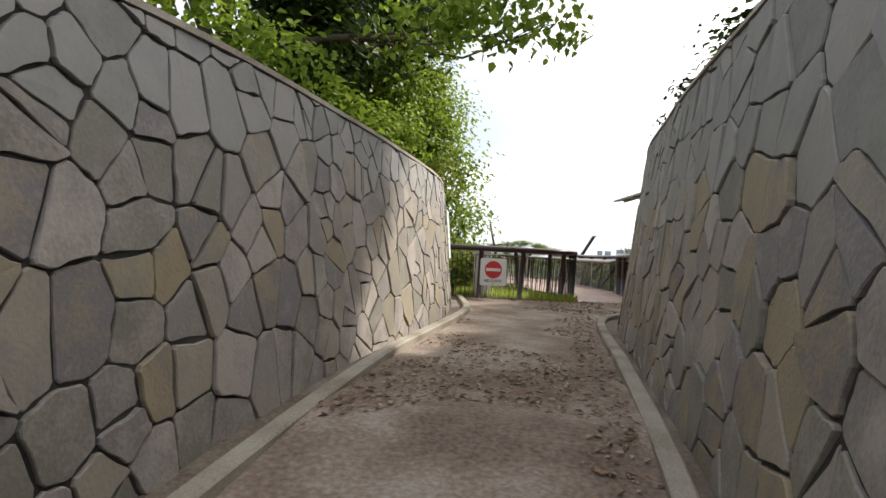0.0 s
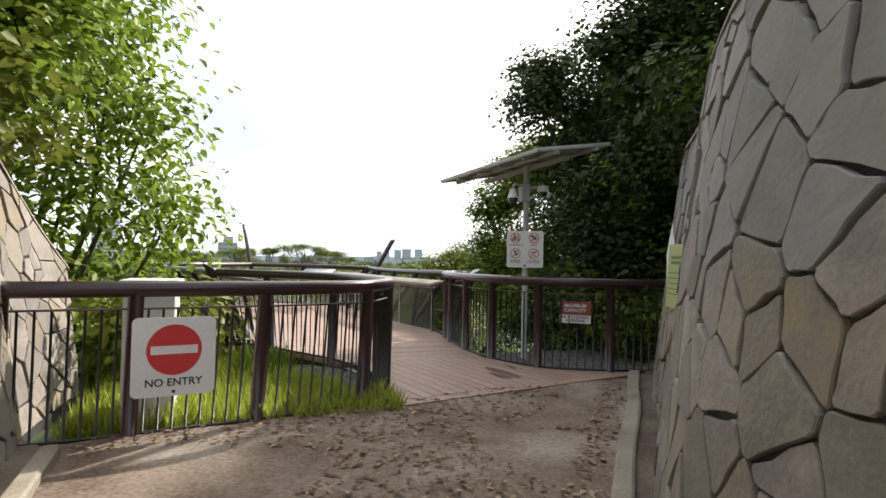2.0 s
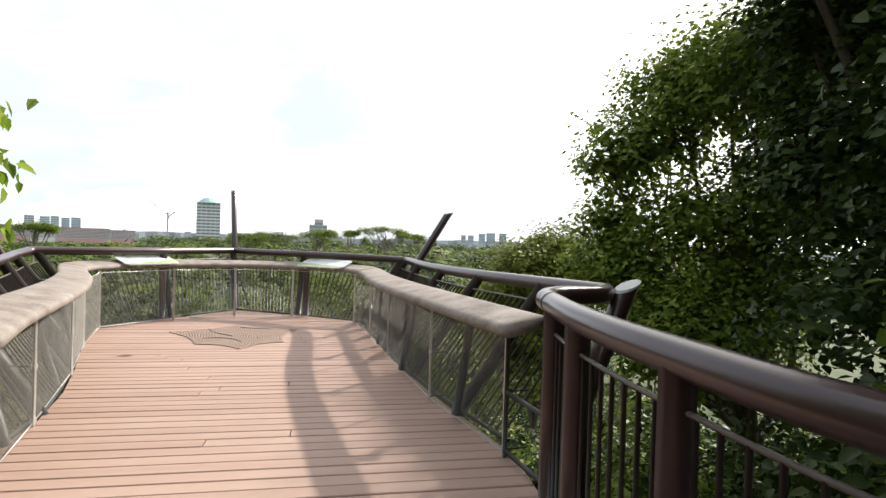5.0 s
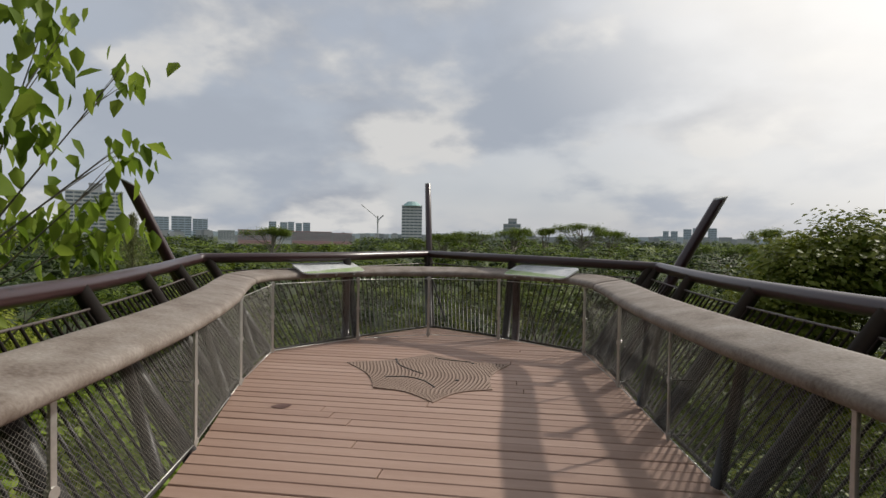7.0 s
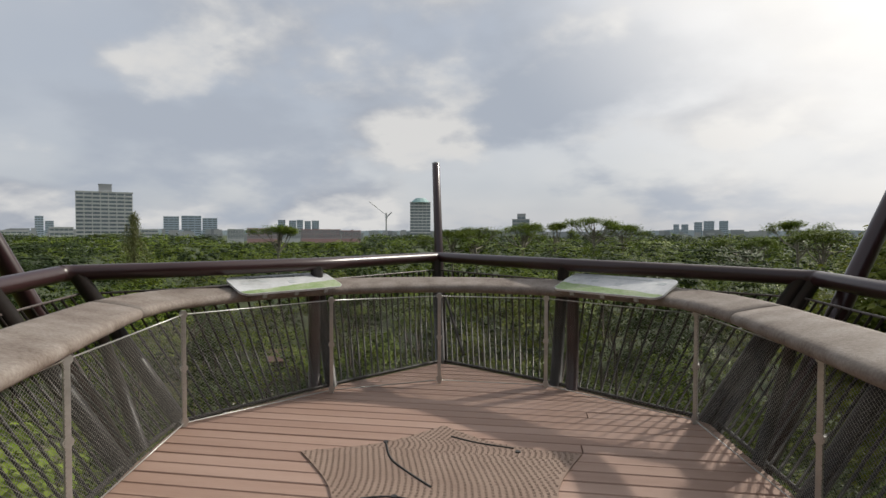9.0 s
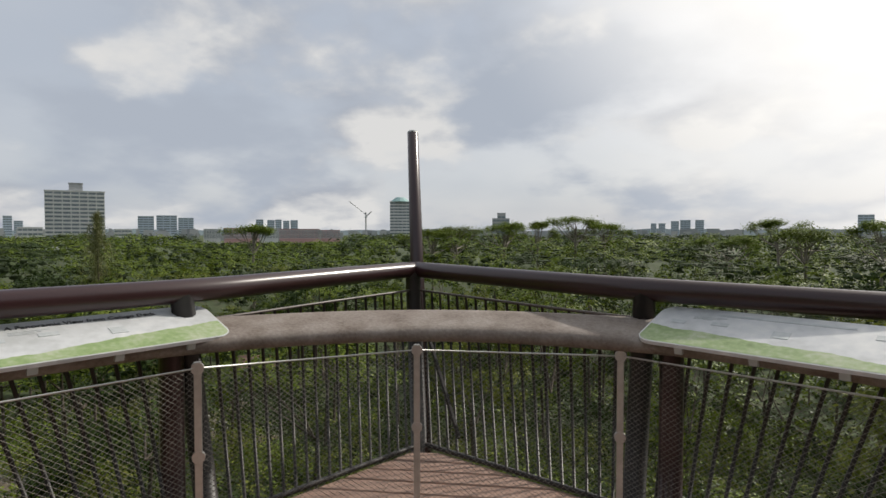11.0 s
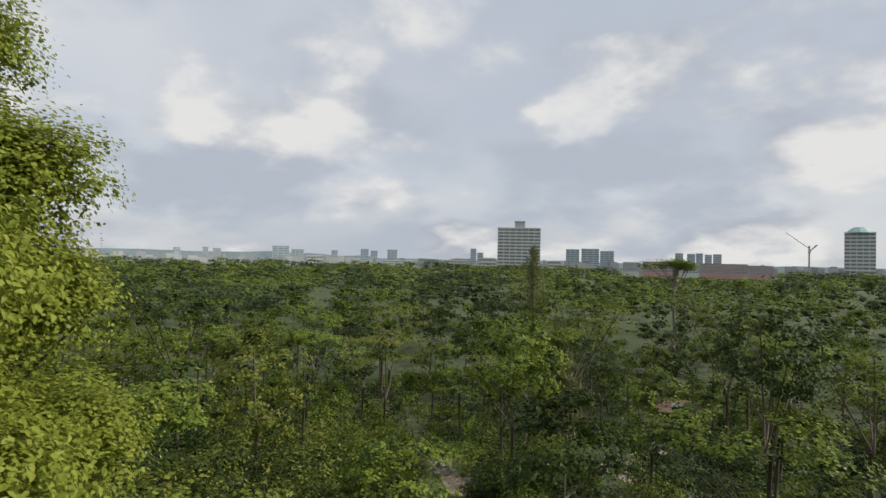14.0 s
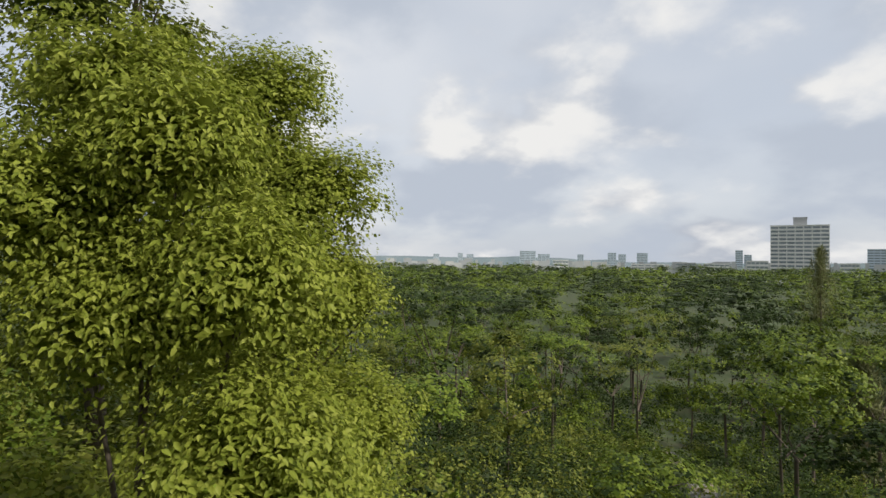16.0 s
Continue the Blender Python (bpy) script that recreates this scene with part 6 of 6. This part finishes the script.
# branch that hangs over the path
tree((-2.7, -13.5, 2.3), [((-0.42, -13.9, 2.38), (0.2, 0.2, 0.13)), ((-0.8, -13.9, 2.3), (0.2, 0.2, 0.14)), ((-1.15, -13.8, 2.45), (0.3, 0.3, 0.2)), ((-1.55, -13.75, 2.3), (0.24, 0.24, 0.2)), ((-0.75, -13.7, 2.62), (0.4, 0.3, 0.16))], 900, 0.075, M_LEAFNEAR, "leafy branch hanging over the path", 74, 0.03, name="branch", category="branch", droop=0.7, shell=0.1)
tree(gz(-2.2, -13.35), [B(-2.0, -13.36, 1.78, 0.17), B(-1.93, -13.12, 1.68, 0.15), B(-2.1, -13.5, 1.9, 0.15)], 260, 0.085, M_LEAFLIME, "young lime-green sapling sprouting above the wall", 75, 0.012, name="sapling", category="sapling", droop=0.1, reach=0.05)
# heart-leaved branch by the deck
tree((-2.9, -4.4, -2.2), [B(-1.12, -3.7, 1.84, 0.16), B(-1.12, -3.68, 1.36, 0.15), B(-1.4, -3.88, 2.05, 0.26), B(-1.06, -3.78, 1.42, 0.09), B(-1.22, -3.66, 0.98, 0.18), B(-1.36, -3.5, 0.88, 0.22), B(-1.45, -4.1, 1.5, 0.26), B(-1.7, -3.7, 1.0, 0.3)], 330, 0.125, M_LEAFNEAR, "young fig tree with drooping heart-shaped leaves", 76, 0.022, M_PALEBARK, droop=1.1, slim=0.32, shell=0.1, reach=0.09, twig=5)
# high crown over the curved wall
tree(gz(4.4, -12.6), [B(3.3, -10.6, 5.7, 1.0), B(3.5, -12.0, 5.8, 1.1), B(2.7, -12.9, 5.2, 0.9), B(2.5, -11.5, 5.1, 0.8), B(4.3, -11.0, 6.4, 1.2), B(3.4, -13.8, 5.4, 1.1), B(2.8, -14.6, 5.0, 0.9), B(4.6, -13.2, 6.2, 1.2)], 30000, 0.08, M_LEAFDARK, "tall tree spreading its crown over the wall", 86, 0.16)
# dark trees behind the camera post
tree(gz(6.6, -2.9), [B(5.0, -2.2, 2.1, 0.85), B(4.75, -2.0, 1.25, 0.6), B(4.6, -2.1, 1.95, 0.45), B(4.85, -2.0, 0.6, 0.55), B(5.4, -2.3, 2.8, 0.8), B(5.2, -3.0, 1.2, 0.8), B(5.6, -3.3, 0.5, 0.9), B(4.9, -3.5, 0.1, 0.7), B(5.9, -2.5, 3.0, 1.1), B(5.0, -2.0, 0.7, 0.9), B(6.2, -3.4, 1.4, 1.3), B(7.2, -2.6, 3.5, 1.3), B(5.0, -2.8, 0.0, 0.9), B(5.6, -3.6, 2.6, 1.0), B(6.3, -2.0, 0.0, 1.2)], 52000, 0.068, M_LEAF, "broad green tree with a pointed dense crown", 77, 0.13, shell=0.4)
tree(gz(6.6, -5.4), [B(5.2, -5.0, 1.6, 1.1), B(5.8, -5.6, 2.8, 1.3), B(6.6, -5.2, 4.2, 1.5), B(4.9, -5.6, 0.6, 0.9), B(6.0, -4.3, 3.6, 1.2), B(5.6, -6.3, 3.9, 1.2), B(4.9, -4.7, 2.6, 0.7), B(7.0, -6.4, 2.4, 1.6), B(4.25, -5.0, 3.4, 0.75), B(4.6, -4.6, 4.0, 0.8)], 50000, 0.07, M_LEAFDARK, "dark dense evergreen tree behind the camera post", 78, 0.16, shell=0.4)
tree(gz(6.0, -8.2), [B(4.6, -7.6, 2.1, 1.0), B(5.3, -8.4, 3.2, 1.3), B(4.5, -7.0, 3.6, 1.0), B(5.6, -7.2, 4.8, 1.5), B(4.1, -7.3, 1.0, 0.8), B(4.6, -8.6, 2.5, 0.8), B(5.2, -9.6, 3.6, 1.3), B(4.4, -6.4, 1.7, 0.9)], 44000, 0.07, M_LEAFDARK, "dark dense evergreen tree on the bank", 79, 0.16, shell=0.4)
tree(gz(3.6, -12.0), [B(2.6, -11.9, 2.9, 0.6), B(1.8, -12.3, 2.85, 0.42), B(1.95, -13.0, 2.7, 0.36), B(3.2, -12.4, 3.6, 0.9), B(2.3, -12.8, 2.7, 0.45), B(3.4, -11.2, 3.0, 0.9), B(3.9, -13.2, 4.0, 1.1), B(2.2, -11.0, 2.5, 0.4)], 15000, 0.085, M_LEAFDARK, "small-leaved tree above the curved stone wall", 80, 0.09)
tree(gz(4.2, -7.0), [B(3.7, -6.9, 0.55, 0.35), B(4.2, -7.3, 0.75, 0.45), B(3.6, -7.5, 0.35, 0.35), B(4.3, -6.5, 0.5, 0.4)], 1100, 0.11, M_LEAF, "broad-leaved green shrub behind the fence", 81, 0.03, name="shrub", category="shrub", droop=0.2)
tree(gz(5.6, 2.8), [B(5.0, 2.2, 0.45, 0.75), B(5.9, 2.4, 0.7, 0.9), B(5.2, 3.0, -0.4, 1.2), B(6.5, 3.0, 0.3, 1.1), B(5.8, 3.6, -1.4, 1.5)], 20000, 0.085, M_LEAFOLIVE, "yellow-green treetop level with the deck rail", 87, 0.09)
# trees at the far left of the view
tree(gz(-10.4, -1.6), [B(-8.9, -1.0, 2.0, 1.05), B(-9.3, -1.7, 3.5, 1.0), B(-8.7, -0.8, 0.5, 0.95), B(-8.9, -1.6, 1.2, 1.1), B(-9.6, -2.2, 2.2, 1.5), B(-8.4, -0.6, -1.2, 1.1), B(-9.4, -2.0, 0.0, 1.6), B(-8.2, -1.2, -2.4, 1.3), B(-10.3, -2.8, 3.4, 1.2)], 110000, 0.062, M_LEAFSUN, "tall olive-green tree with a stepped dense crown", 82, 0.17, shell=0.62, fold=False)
tree(gz(-11.6, -4.6), [B(-10.2, -4.2, 3.4, 1.4), B(-11.0, -5.0, 5.4, 1.5), B(-9.8, -3.6, 5.6, 0.8), B(-10.4, -5.0, 1.6, 1.6), B(-10.0, -3.2, 4.4, 0.7)], 22000, 0.085, M_LEAFOLIVE, "dark tall tree with bare forked limbs", 83, 0.17, shell=0.35, fold=False)
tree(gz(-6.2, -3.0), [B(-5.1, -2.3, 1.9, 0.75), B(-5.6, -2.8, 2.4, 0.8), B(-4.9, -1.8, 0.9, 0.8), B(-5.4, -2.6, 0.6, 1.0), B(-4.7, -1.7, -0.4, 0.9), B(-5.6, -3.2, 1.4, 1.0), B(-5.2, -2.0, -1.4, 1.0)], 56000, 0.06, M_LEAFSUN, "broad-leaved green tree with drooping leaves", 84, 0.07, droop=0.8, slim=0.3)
tree(gz(-4.6, -1.4), [B(-3.6, -1.0, -1.2, 0.55), B(-3.9, -1.5, -0.95, 0.6), B(-3.3, -0.6, -1.9, 0.6), B(-4.2, -1.9, -1.2, 0.7)], 5200, 0.09, M_LEAFLIME, "lime-green bush below the deck rail", 85, 0.03, name="bush", category="bush", droop=0.3)


M_WISP = material("casuarina_needle", [(0.10, 0.12, 0.045), (0.16, 0.17, 0.07), (0.2, 0.2, 0.09)], translucent=0.2, **LEAF)


def casuarina(base, h, seed):
    """Feathery upright tree of thin wisps."""
    rng = np.random.default_rng(seed)
    t = thing("casuarina", base, "feathery grey-green casuarina standing above the canopy", "tree")
    b = Vector(base)
    part("trunk", tube([b, b + Vector((0.1, 0, h * 0.5)), b + Vector((0, 0, h))], [0.2, 0.12, 0.02], 7), M_BARK, t)
    n = 4200
    z = rng.random(n) ** 0.8
    a0 = rng.uniform(0, 6.28, n)
    rad = (0.27 * h * (1 - z) ** 0.7 + 0.1) * (0.55 + 0.45 * np.sin(a0 * 3 + z * 25)) * rng.random(n) ** 0.5
    a = a0
    p = np.stack([b.x + rad * np.cos(a), b.y + rad * np.sin(a), b.z + h * (0.12 + 0.88 * z)], 1)
    v, q = leaf_quads(p, rng.uniform(0.3, 0.8, n), rng, -0.9, 0.0, 0.05, None, False)
    np_mesh("crown", v, q, M_WISP, t)


casuarina((-38.2, 45.0, ground_z(-38.2, 45.0)), 14.9, 91)
casuarina((-21.2, 26.8, ground_z(-21.2, 26.8)), 7.6, 92)


def umbrella(x, y, top, spread, seed, mat):
    """Flat-topped tree: bare forking limbs and level plates of leaf."""
    rng = np.random.default_rng(seed)
    g = ground_z(x, y)
    bl = []
    for k in range(16):
        a, q = rng.uniform(0, 6.28), rng.uniform(0.1, 1.0) * spread * 1.15
        r = spread * rng.uniform(0.18, 0.36)
        bl.append(((x + math.cos(a) * q, y + math.sin(a) * q, top - 0.35 - 0.3 * spread * (q / spread) ** 2 * rng.uniform(0.2, 1.6)), (r, r, r * 0.16)))
    tree((x, y, g), bl, 4400, 0.022 * math.hypot(x, y) ** 0.55, mat, "flat-topped rain tree with spreading bare limbs", seed, 0.03 * spread + 0.08, M_PALEBARK, shell=0.2, reach=0.25, flat=0.6)


for k, (head, dist, elev, spread) in enumerate(((-6.5, 95, 1.45, 5.5), (-9.5, 100, 0.75, 4.5), (0.5, 92, 0.95, 6), (-3.0, 98, 0.95, 5), (-25.0, 90, 1.05, 4.2), (-27.5, 70, 0.3, 4), (26.5, 85, 0.55, 4.6), (5.5, 85, 0.5, 5), (-32.5, 80, 0.8, 3.5), (8.0, 90, 0.2, 5), (-20.5, 95, -0.3, 5))):
    a = radians(head)
    umbrella(-math.sin(a) * dist, math.cos(a) * dist, 1.0 + dist * math.tan(radians(elev)), spread, 100 + k, M_FAR if k % 2 else M_LEAF)

# ---- trail, steps and hut in the valley ----
def trail(pts, width, label):
    line = curve_through([(x, y, ground_z(x, y) + 0.03) for x, y in pts], 0.4)
    ob = part("trail", ribbon(line, [(-width / 2, -0.1), (-width / 2, 0.03), (width / 2, 0.03), (width / 2, -0.1)]), M_SAND)
    return tagged(ob, label, "trail", kind="structure"), line


_, t1 = trail([(-17.0, 14.6), (-19.2, 16.0), (-21.2, 17.3), (-24.0, 19.3), (-27.0, 20.6), (-31.0, 22.6)], 1.0, "pale rocky footpath through the brush")
rnd = random.Random(8)
for k in range(30):
    p = t1[int(rnd.uniform(0.15, 1) * (len(t1) - 1))] + Vector((rnd.choice((-1, 1)) * rnd.uniform(0.35, 0.8) * 0.6, rnd.choice((-1, 1)) * rnd.uniform(0.3, 0.6), 0))
    bm = bmesh.new()
    bmesh.ops.create_icosphere(bm, subdivisions=2, radius=rnd.uniform(0.18, 0.42))
    for v in bm.verts:
        v.co *= 1 + 0.3 * noise.noise(v.co * 6 + Vector((k, 0, 0)))
        v.co.z *= 0.7
    bmesh.ops.translate(bm, verts=bm.verts, vec=(p.x, p.y, ground_z(p.x, p.y) + 0.05))
    tagged(part("rock", bm, M_ROCK), "pale grey rock beside the valley path", "rock", "rocks along the path")
_, t2 = trail([(-12.0, 24.2), (-15.0, 25.4), (-17.9, 27.6), (-19.0, 32.0), (-19.4, 36.5)], 1.5, "paved walkway with a handrail in the valley")
wr = thing("walkway_rail", t2[0], "pale timber handrail beside the valley walkway", "handrail")
for s in (-0.6, 0.6):
    pts = [p + Vector((s * 0.6, s * 0.8, 0.5)) for p in t2]
    part("rail", tube(pts, 0.04, 6), M_PALE, wr)
    for p in pts[::5]:
        part("post", tube([p, p - Vector((0, 0, 0.6))], 0.03, 6), M_PALE, wr)


def hut(x, y, turn):
    g = ground_z(x, y)
    m = pose(x, y, g, 0, 0, turn) @ Matrix.Diagonal((1.6, 1.6, 1.35, 1))
    h = thing("hut", (x, y, g), "small brown timber hut with a reddish sloping roof", "hut")
    part("wall", box((-0.7, -0.6, 0), (0.7, 0.6, 1.9), m), M_BARK, h)
    for s in (-1, 1):
        part("roof", box((-0.95, -0.02, -0.04), (0.95, 1.1, 0.04), m @ pose(0, 0, 2.35, 0, 0, 90 - 90 * s) @ pose(0, 0, 0, -27, 0, 0)), M_ROOFTILE, h)
    part("skylight", box((-0.3, 0.35, 0.045), (0.3, 0.75, 0.06), m @ pose(0, 0, 2.35, 0, 0, 180) @ pose(0, 0, 0, -27, 0, 0)), M_GLAZE, h)


hut(-19.6, 39.2, 25)

# ---- skyline ----
EYE_Z = 1.0


def facing(head, dist):
    """Pose on the valley floor, looking back to the deck."""
    a = radians(head)
    return pose(-math.sin(a) * dist, math.cos(a) * dist, -14, 0, 0, head)


def tower(name, head0, head1, top, dist, depth, floors, columns, wall, label, glass=None, roof=None, gap=0.5):
    """A block with storeys and windows between two headings, its roof at the elevation top (degrees)."""
    head = (head0 + head1) / 2
    w = dist * radians(abs(head0 - head1))
    h = EYE_Z + dist * math.tan(radians(top)) + 14
    m = facing(head, dist)
    t = thing(name, m.translation, label, "building")
    part("wall", box((-w / 2, 0, 0), (w / 2, depth, h), m), wall, t)
    part("roof", box((-w / 2 - 0.3, -0.3, h), (w / 2 + 0.3, depth + 0.3, h + 0.5), m), roof or wall, t)
    if floors:
        low = max(0.0, 8.0)
        fh = (h - low) / floors
        cw = w / columns
        for f in range(floors):
            part("ledge", box((-w / 2 - 0.15, -0.35, low + f * fh - 0.12), (w / 2 + 0.15, 0, low + f * fh + 0.12), m), M_WALLPALE if wall is M_WALLPINK else wall, t)
        me = bpy.data.meshes.new("window")
        bm = box((-cw * 0.44, -0.06, 0), (cw * 0.44, 0.02, fh * gap))
        bm.to_mesh(me)
        bm.free()
        me.materials.append(glass or M_GLAZE)
        for f in range(floors):
            for c in range(columns):
                o = new("window", me)
                o.parent = t
                o.matrix_basis = Matrix.Translation(-m.translation) @ m @ Matrix.Translation((-w / 2 + (c + 0.5) * cw, -0.03, low + f * fh + fh * 0.28))
    return t, m, w, h


M_WALLSLAB = material("slab_wall", [(0.60, 0.60, 0.58), (0.70, 0.70, 0.67)], 0.8, scale=0.05, fine=0.6, bump=0)
M_DARKGLAZE = material("dark_glazing", [(0.12, 0.15, 0.17), (0.22, 0.26, 0.28)], 0.25, scale=0.3, bump=0)
tower("apartment_tower", 42.78, 38.45, 3.48, 450, 16, 13, 7, M_WALLSLAB, "tall grey slab apartment tower with rows of windows", M_DARKGLAZE)
tower("apartment_tower", 41.06, 40.05, 4.15, 452, 8, 0, 0, M_WALLGREY, "grey lift housing on the tower roof")
t, m, w, h = tower("condominium", 12.55, 10.45, 3.1, 620, 14, 12, 5, M_WALLPALE, "white condominium tower with an aqua vaulted roof", M_DARKGLAZE)
bm = bmesh.new()
bmesh.ops.create_cone(bm, cap_ends=True, segments=12, radius1=w * 0.5, radius2=w * 0.22, depth=5, matrix=m @ pose(0, 6, h + 2.5))
part("vaulted_roof", bm, M_AQUA, t, "aqua vaulted roof")
tower("stepped_block", 2.05, 0.3, 1.35, 650, 12, 5, 4, M_WALLGREY, "grey stepped apartment block above the trees")
tower("stepped_block", 1.55, 0.7, 1.9, 652, 8, 2, 2, M_WALLGREY, "grey upper storeys of a stepped block")
for a, b, top, mat in ((28.6, 25.4, 0.34, M_WALLPINK), (25.3, 23.6, 0.3, M_WALLPALE), (23.5, 19.6, 0.26, M_WALLPINK), (19.5, 17.6, 0.15, M_WALLPINK), (30.4, 28.9, 0.25, M_WALLPALE)):
    tower("housing_block", a, b, top, 640, 10, 7, max(4, int((a - b) * 4)), mat, "long pink and white housing block beyond the woods" if mat is M_WALLPINK else "long white housing block beyond the woods")
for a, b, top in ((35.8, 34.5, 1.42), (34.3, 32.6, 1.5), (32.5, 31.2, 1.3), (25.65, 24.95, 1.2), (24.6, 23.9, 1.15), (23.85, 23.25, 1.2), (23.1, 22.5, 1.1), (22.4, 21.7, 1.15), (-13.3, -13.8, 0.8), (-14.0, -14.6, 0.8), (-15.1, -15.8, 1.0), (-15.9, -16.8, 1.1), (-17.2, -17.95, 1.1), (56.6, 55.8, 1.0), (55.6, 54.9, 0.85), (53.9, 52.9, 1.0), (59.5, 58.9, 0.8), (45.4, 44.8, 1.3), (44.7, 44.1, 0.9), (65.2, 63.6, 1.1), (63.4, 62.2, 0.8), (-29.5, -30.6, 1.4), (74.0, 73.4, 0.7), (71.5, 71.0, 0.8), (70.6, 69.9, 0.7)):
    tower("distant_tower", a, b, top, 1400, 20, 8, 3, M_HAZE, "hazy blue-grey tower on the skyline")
for a, b, top, mat in ((44.6, 42.9, 0.35, M_WALLPALE), (37.7, 36.4, 0.2, M_WALLPALE), (54.5, 51.5, -0.1, M_WALLPALE), (50.5, 48.8, 0.1, M_WALLGREY), (48.0, 46.0, 0.05, M_WALLPALE), (62.0, 60.5, 0.2, M_WALLPALE)):
    tower("low_block", a, b, top, 520, 12, 3, 5, mat, "low white building among the trees")


def city():
    """Countless small roofs along the horizon."""
    rng = random.Random(5)
    bm = bmesh.new()
    for k in range(420):
        h, d = rng.uniform(-46, 84), rng.uniform(620, 1300)
        m = facing(h, d)
        top = EYE_Z + d * math.tan(radians(rng.uniform(-0.35, 0.32))) + 14
        w = rng.uniform(4, 16)
        add_box(bm, (-w / 2, 0, 0), (w / 2, 8, max(3, top)), m)
    tagged(part("distant_city", bm, M_CITY), "pale low buildings spread along the hazy horizon", "city", kind="stuff")


M_CITY = material("city_walls", [(0.24, 0.26, 0.27), (0.36, 0.38, 0.39), (0.48, 0.48, 0.47)], 0.9, bump=0, island=True, random_mix=0.9, spread=(0.1, 0.9))
city()


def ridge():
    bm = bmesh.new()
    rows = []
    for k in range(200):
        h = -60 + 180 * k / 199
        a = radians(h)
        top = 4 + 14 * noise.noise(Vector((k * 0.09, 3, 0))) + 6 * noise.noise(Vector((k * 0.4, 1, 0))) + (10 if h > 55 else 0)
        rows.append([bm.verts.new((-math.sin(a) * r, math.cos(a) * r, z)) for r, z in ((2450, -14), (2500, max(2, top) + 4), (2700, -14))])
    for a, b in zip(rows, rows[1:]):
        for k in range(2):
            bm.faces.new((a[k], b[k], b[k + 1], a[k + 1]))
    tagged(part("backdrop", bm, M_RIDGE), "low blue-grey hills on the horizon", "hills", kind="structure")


# blue-grey puts the haze of distance into the hills' colour
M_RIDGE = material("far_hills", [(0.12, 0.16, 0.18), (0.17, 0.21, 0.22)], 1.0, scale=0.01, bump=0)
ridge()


def crane(head, dist, top):
    m = facing(head, dist)
    h = EYE_Z + dist * math.tan(radians(top)) + 14
    c = thing("tower_crane", m.translation, "slim tower crane standing over the housing blocks", "crane")
    part("mast", tube([m @ Vector((0, 0, 0)), m @ Vector((0, 0, h))], 0.7, 4), M_WALLGREY, c)
    part("jib", tube([m @ Vector((2, 0, h - 4)), m @ Vector((-18, 0, h + 12))], 0.35, 4), M_WALLGREY, c)
    part("counter_jib", tube([m @ Vector((0, 0, h - 5)), m @ Vector((6, 0, h + 1))], 0.6, 4), M_WALLGREY, c)
    part("cab", box((-1, -1, h - 6), (1.4, 1, h - 3), m), M_WALLPALE, c)


crane(15.0, 600, 2.0)

# ---- stone facing, piece by piece ----
stone_wall("wall_left", LEFT_FOOT, WALL_TOP_L, -1, 0.172, 21, "battered retaining wall of irregular grey split stones", 2.2, 99)
stone_wall("wall_right", RIGHT_FOOT, WALL_TOP_R, 1, 0.178, 33, "battered retaining wall of irregular grey split stones, curving", 2.2, 99)
stone_wall("wall_end", [(-1.262, -9.45), (-1.26, -9.1), (-1.25, -8.8), (-1.22, -8.5)], WALL_TOP_L, -1, 0.172, 45, "low end of the stone wall falling towards the slope", 0.0, 99, 0.57)
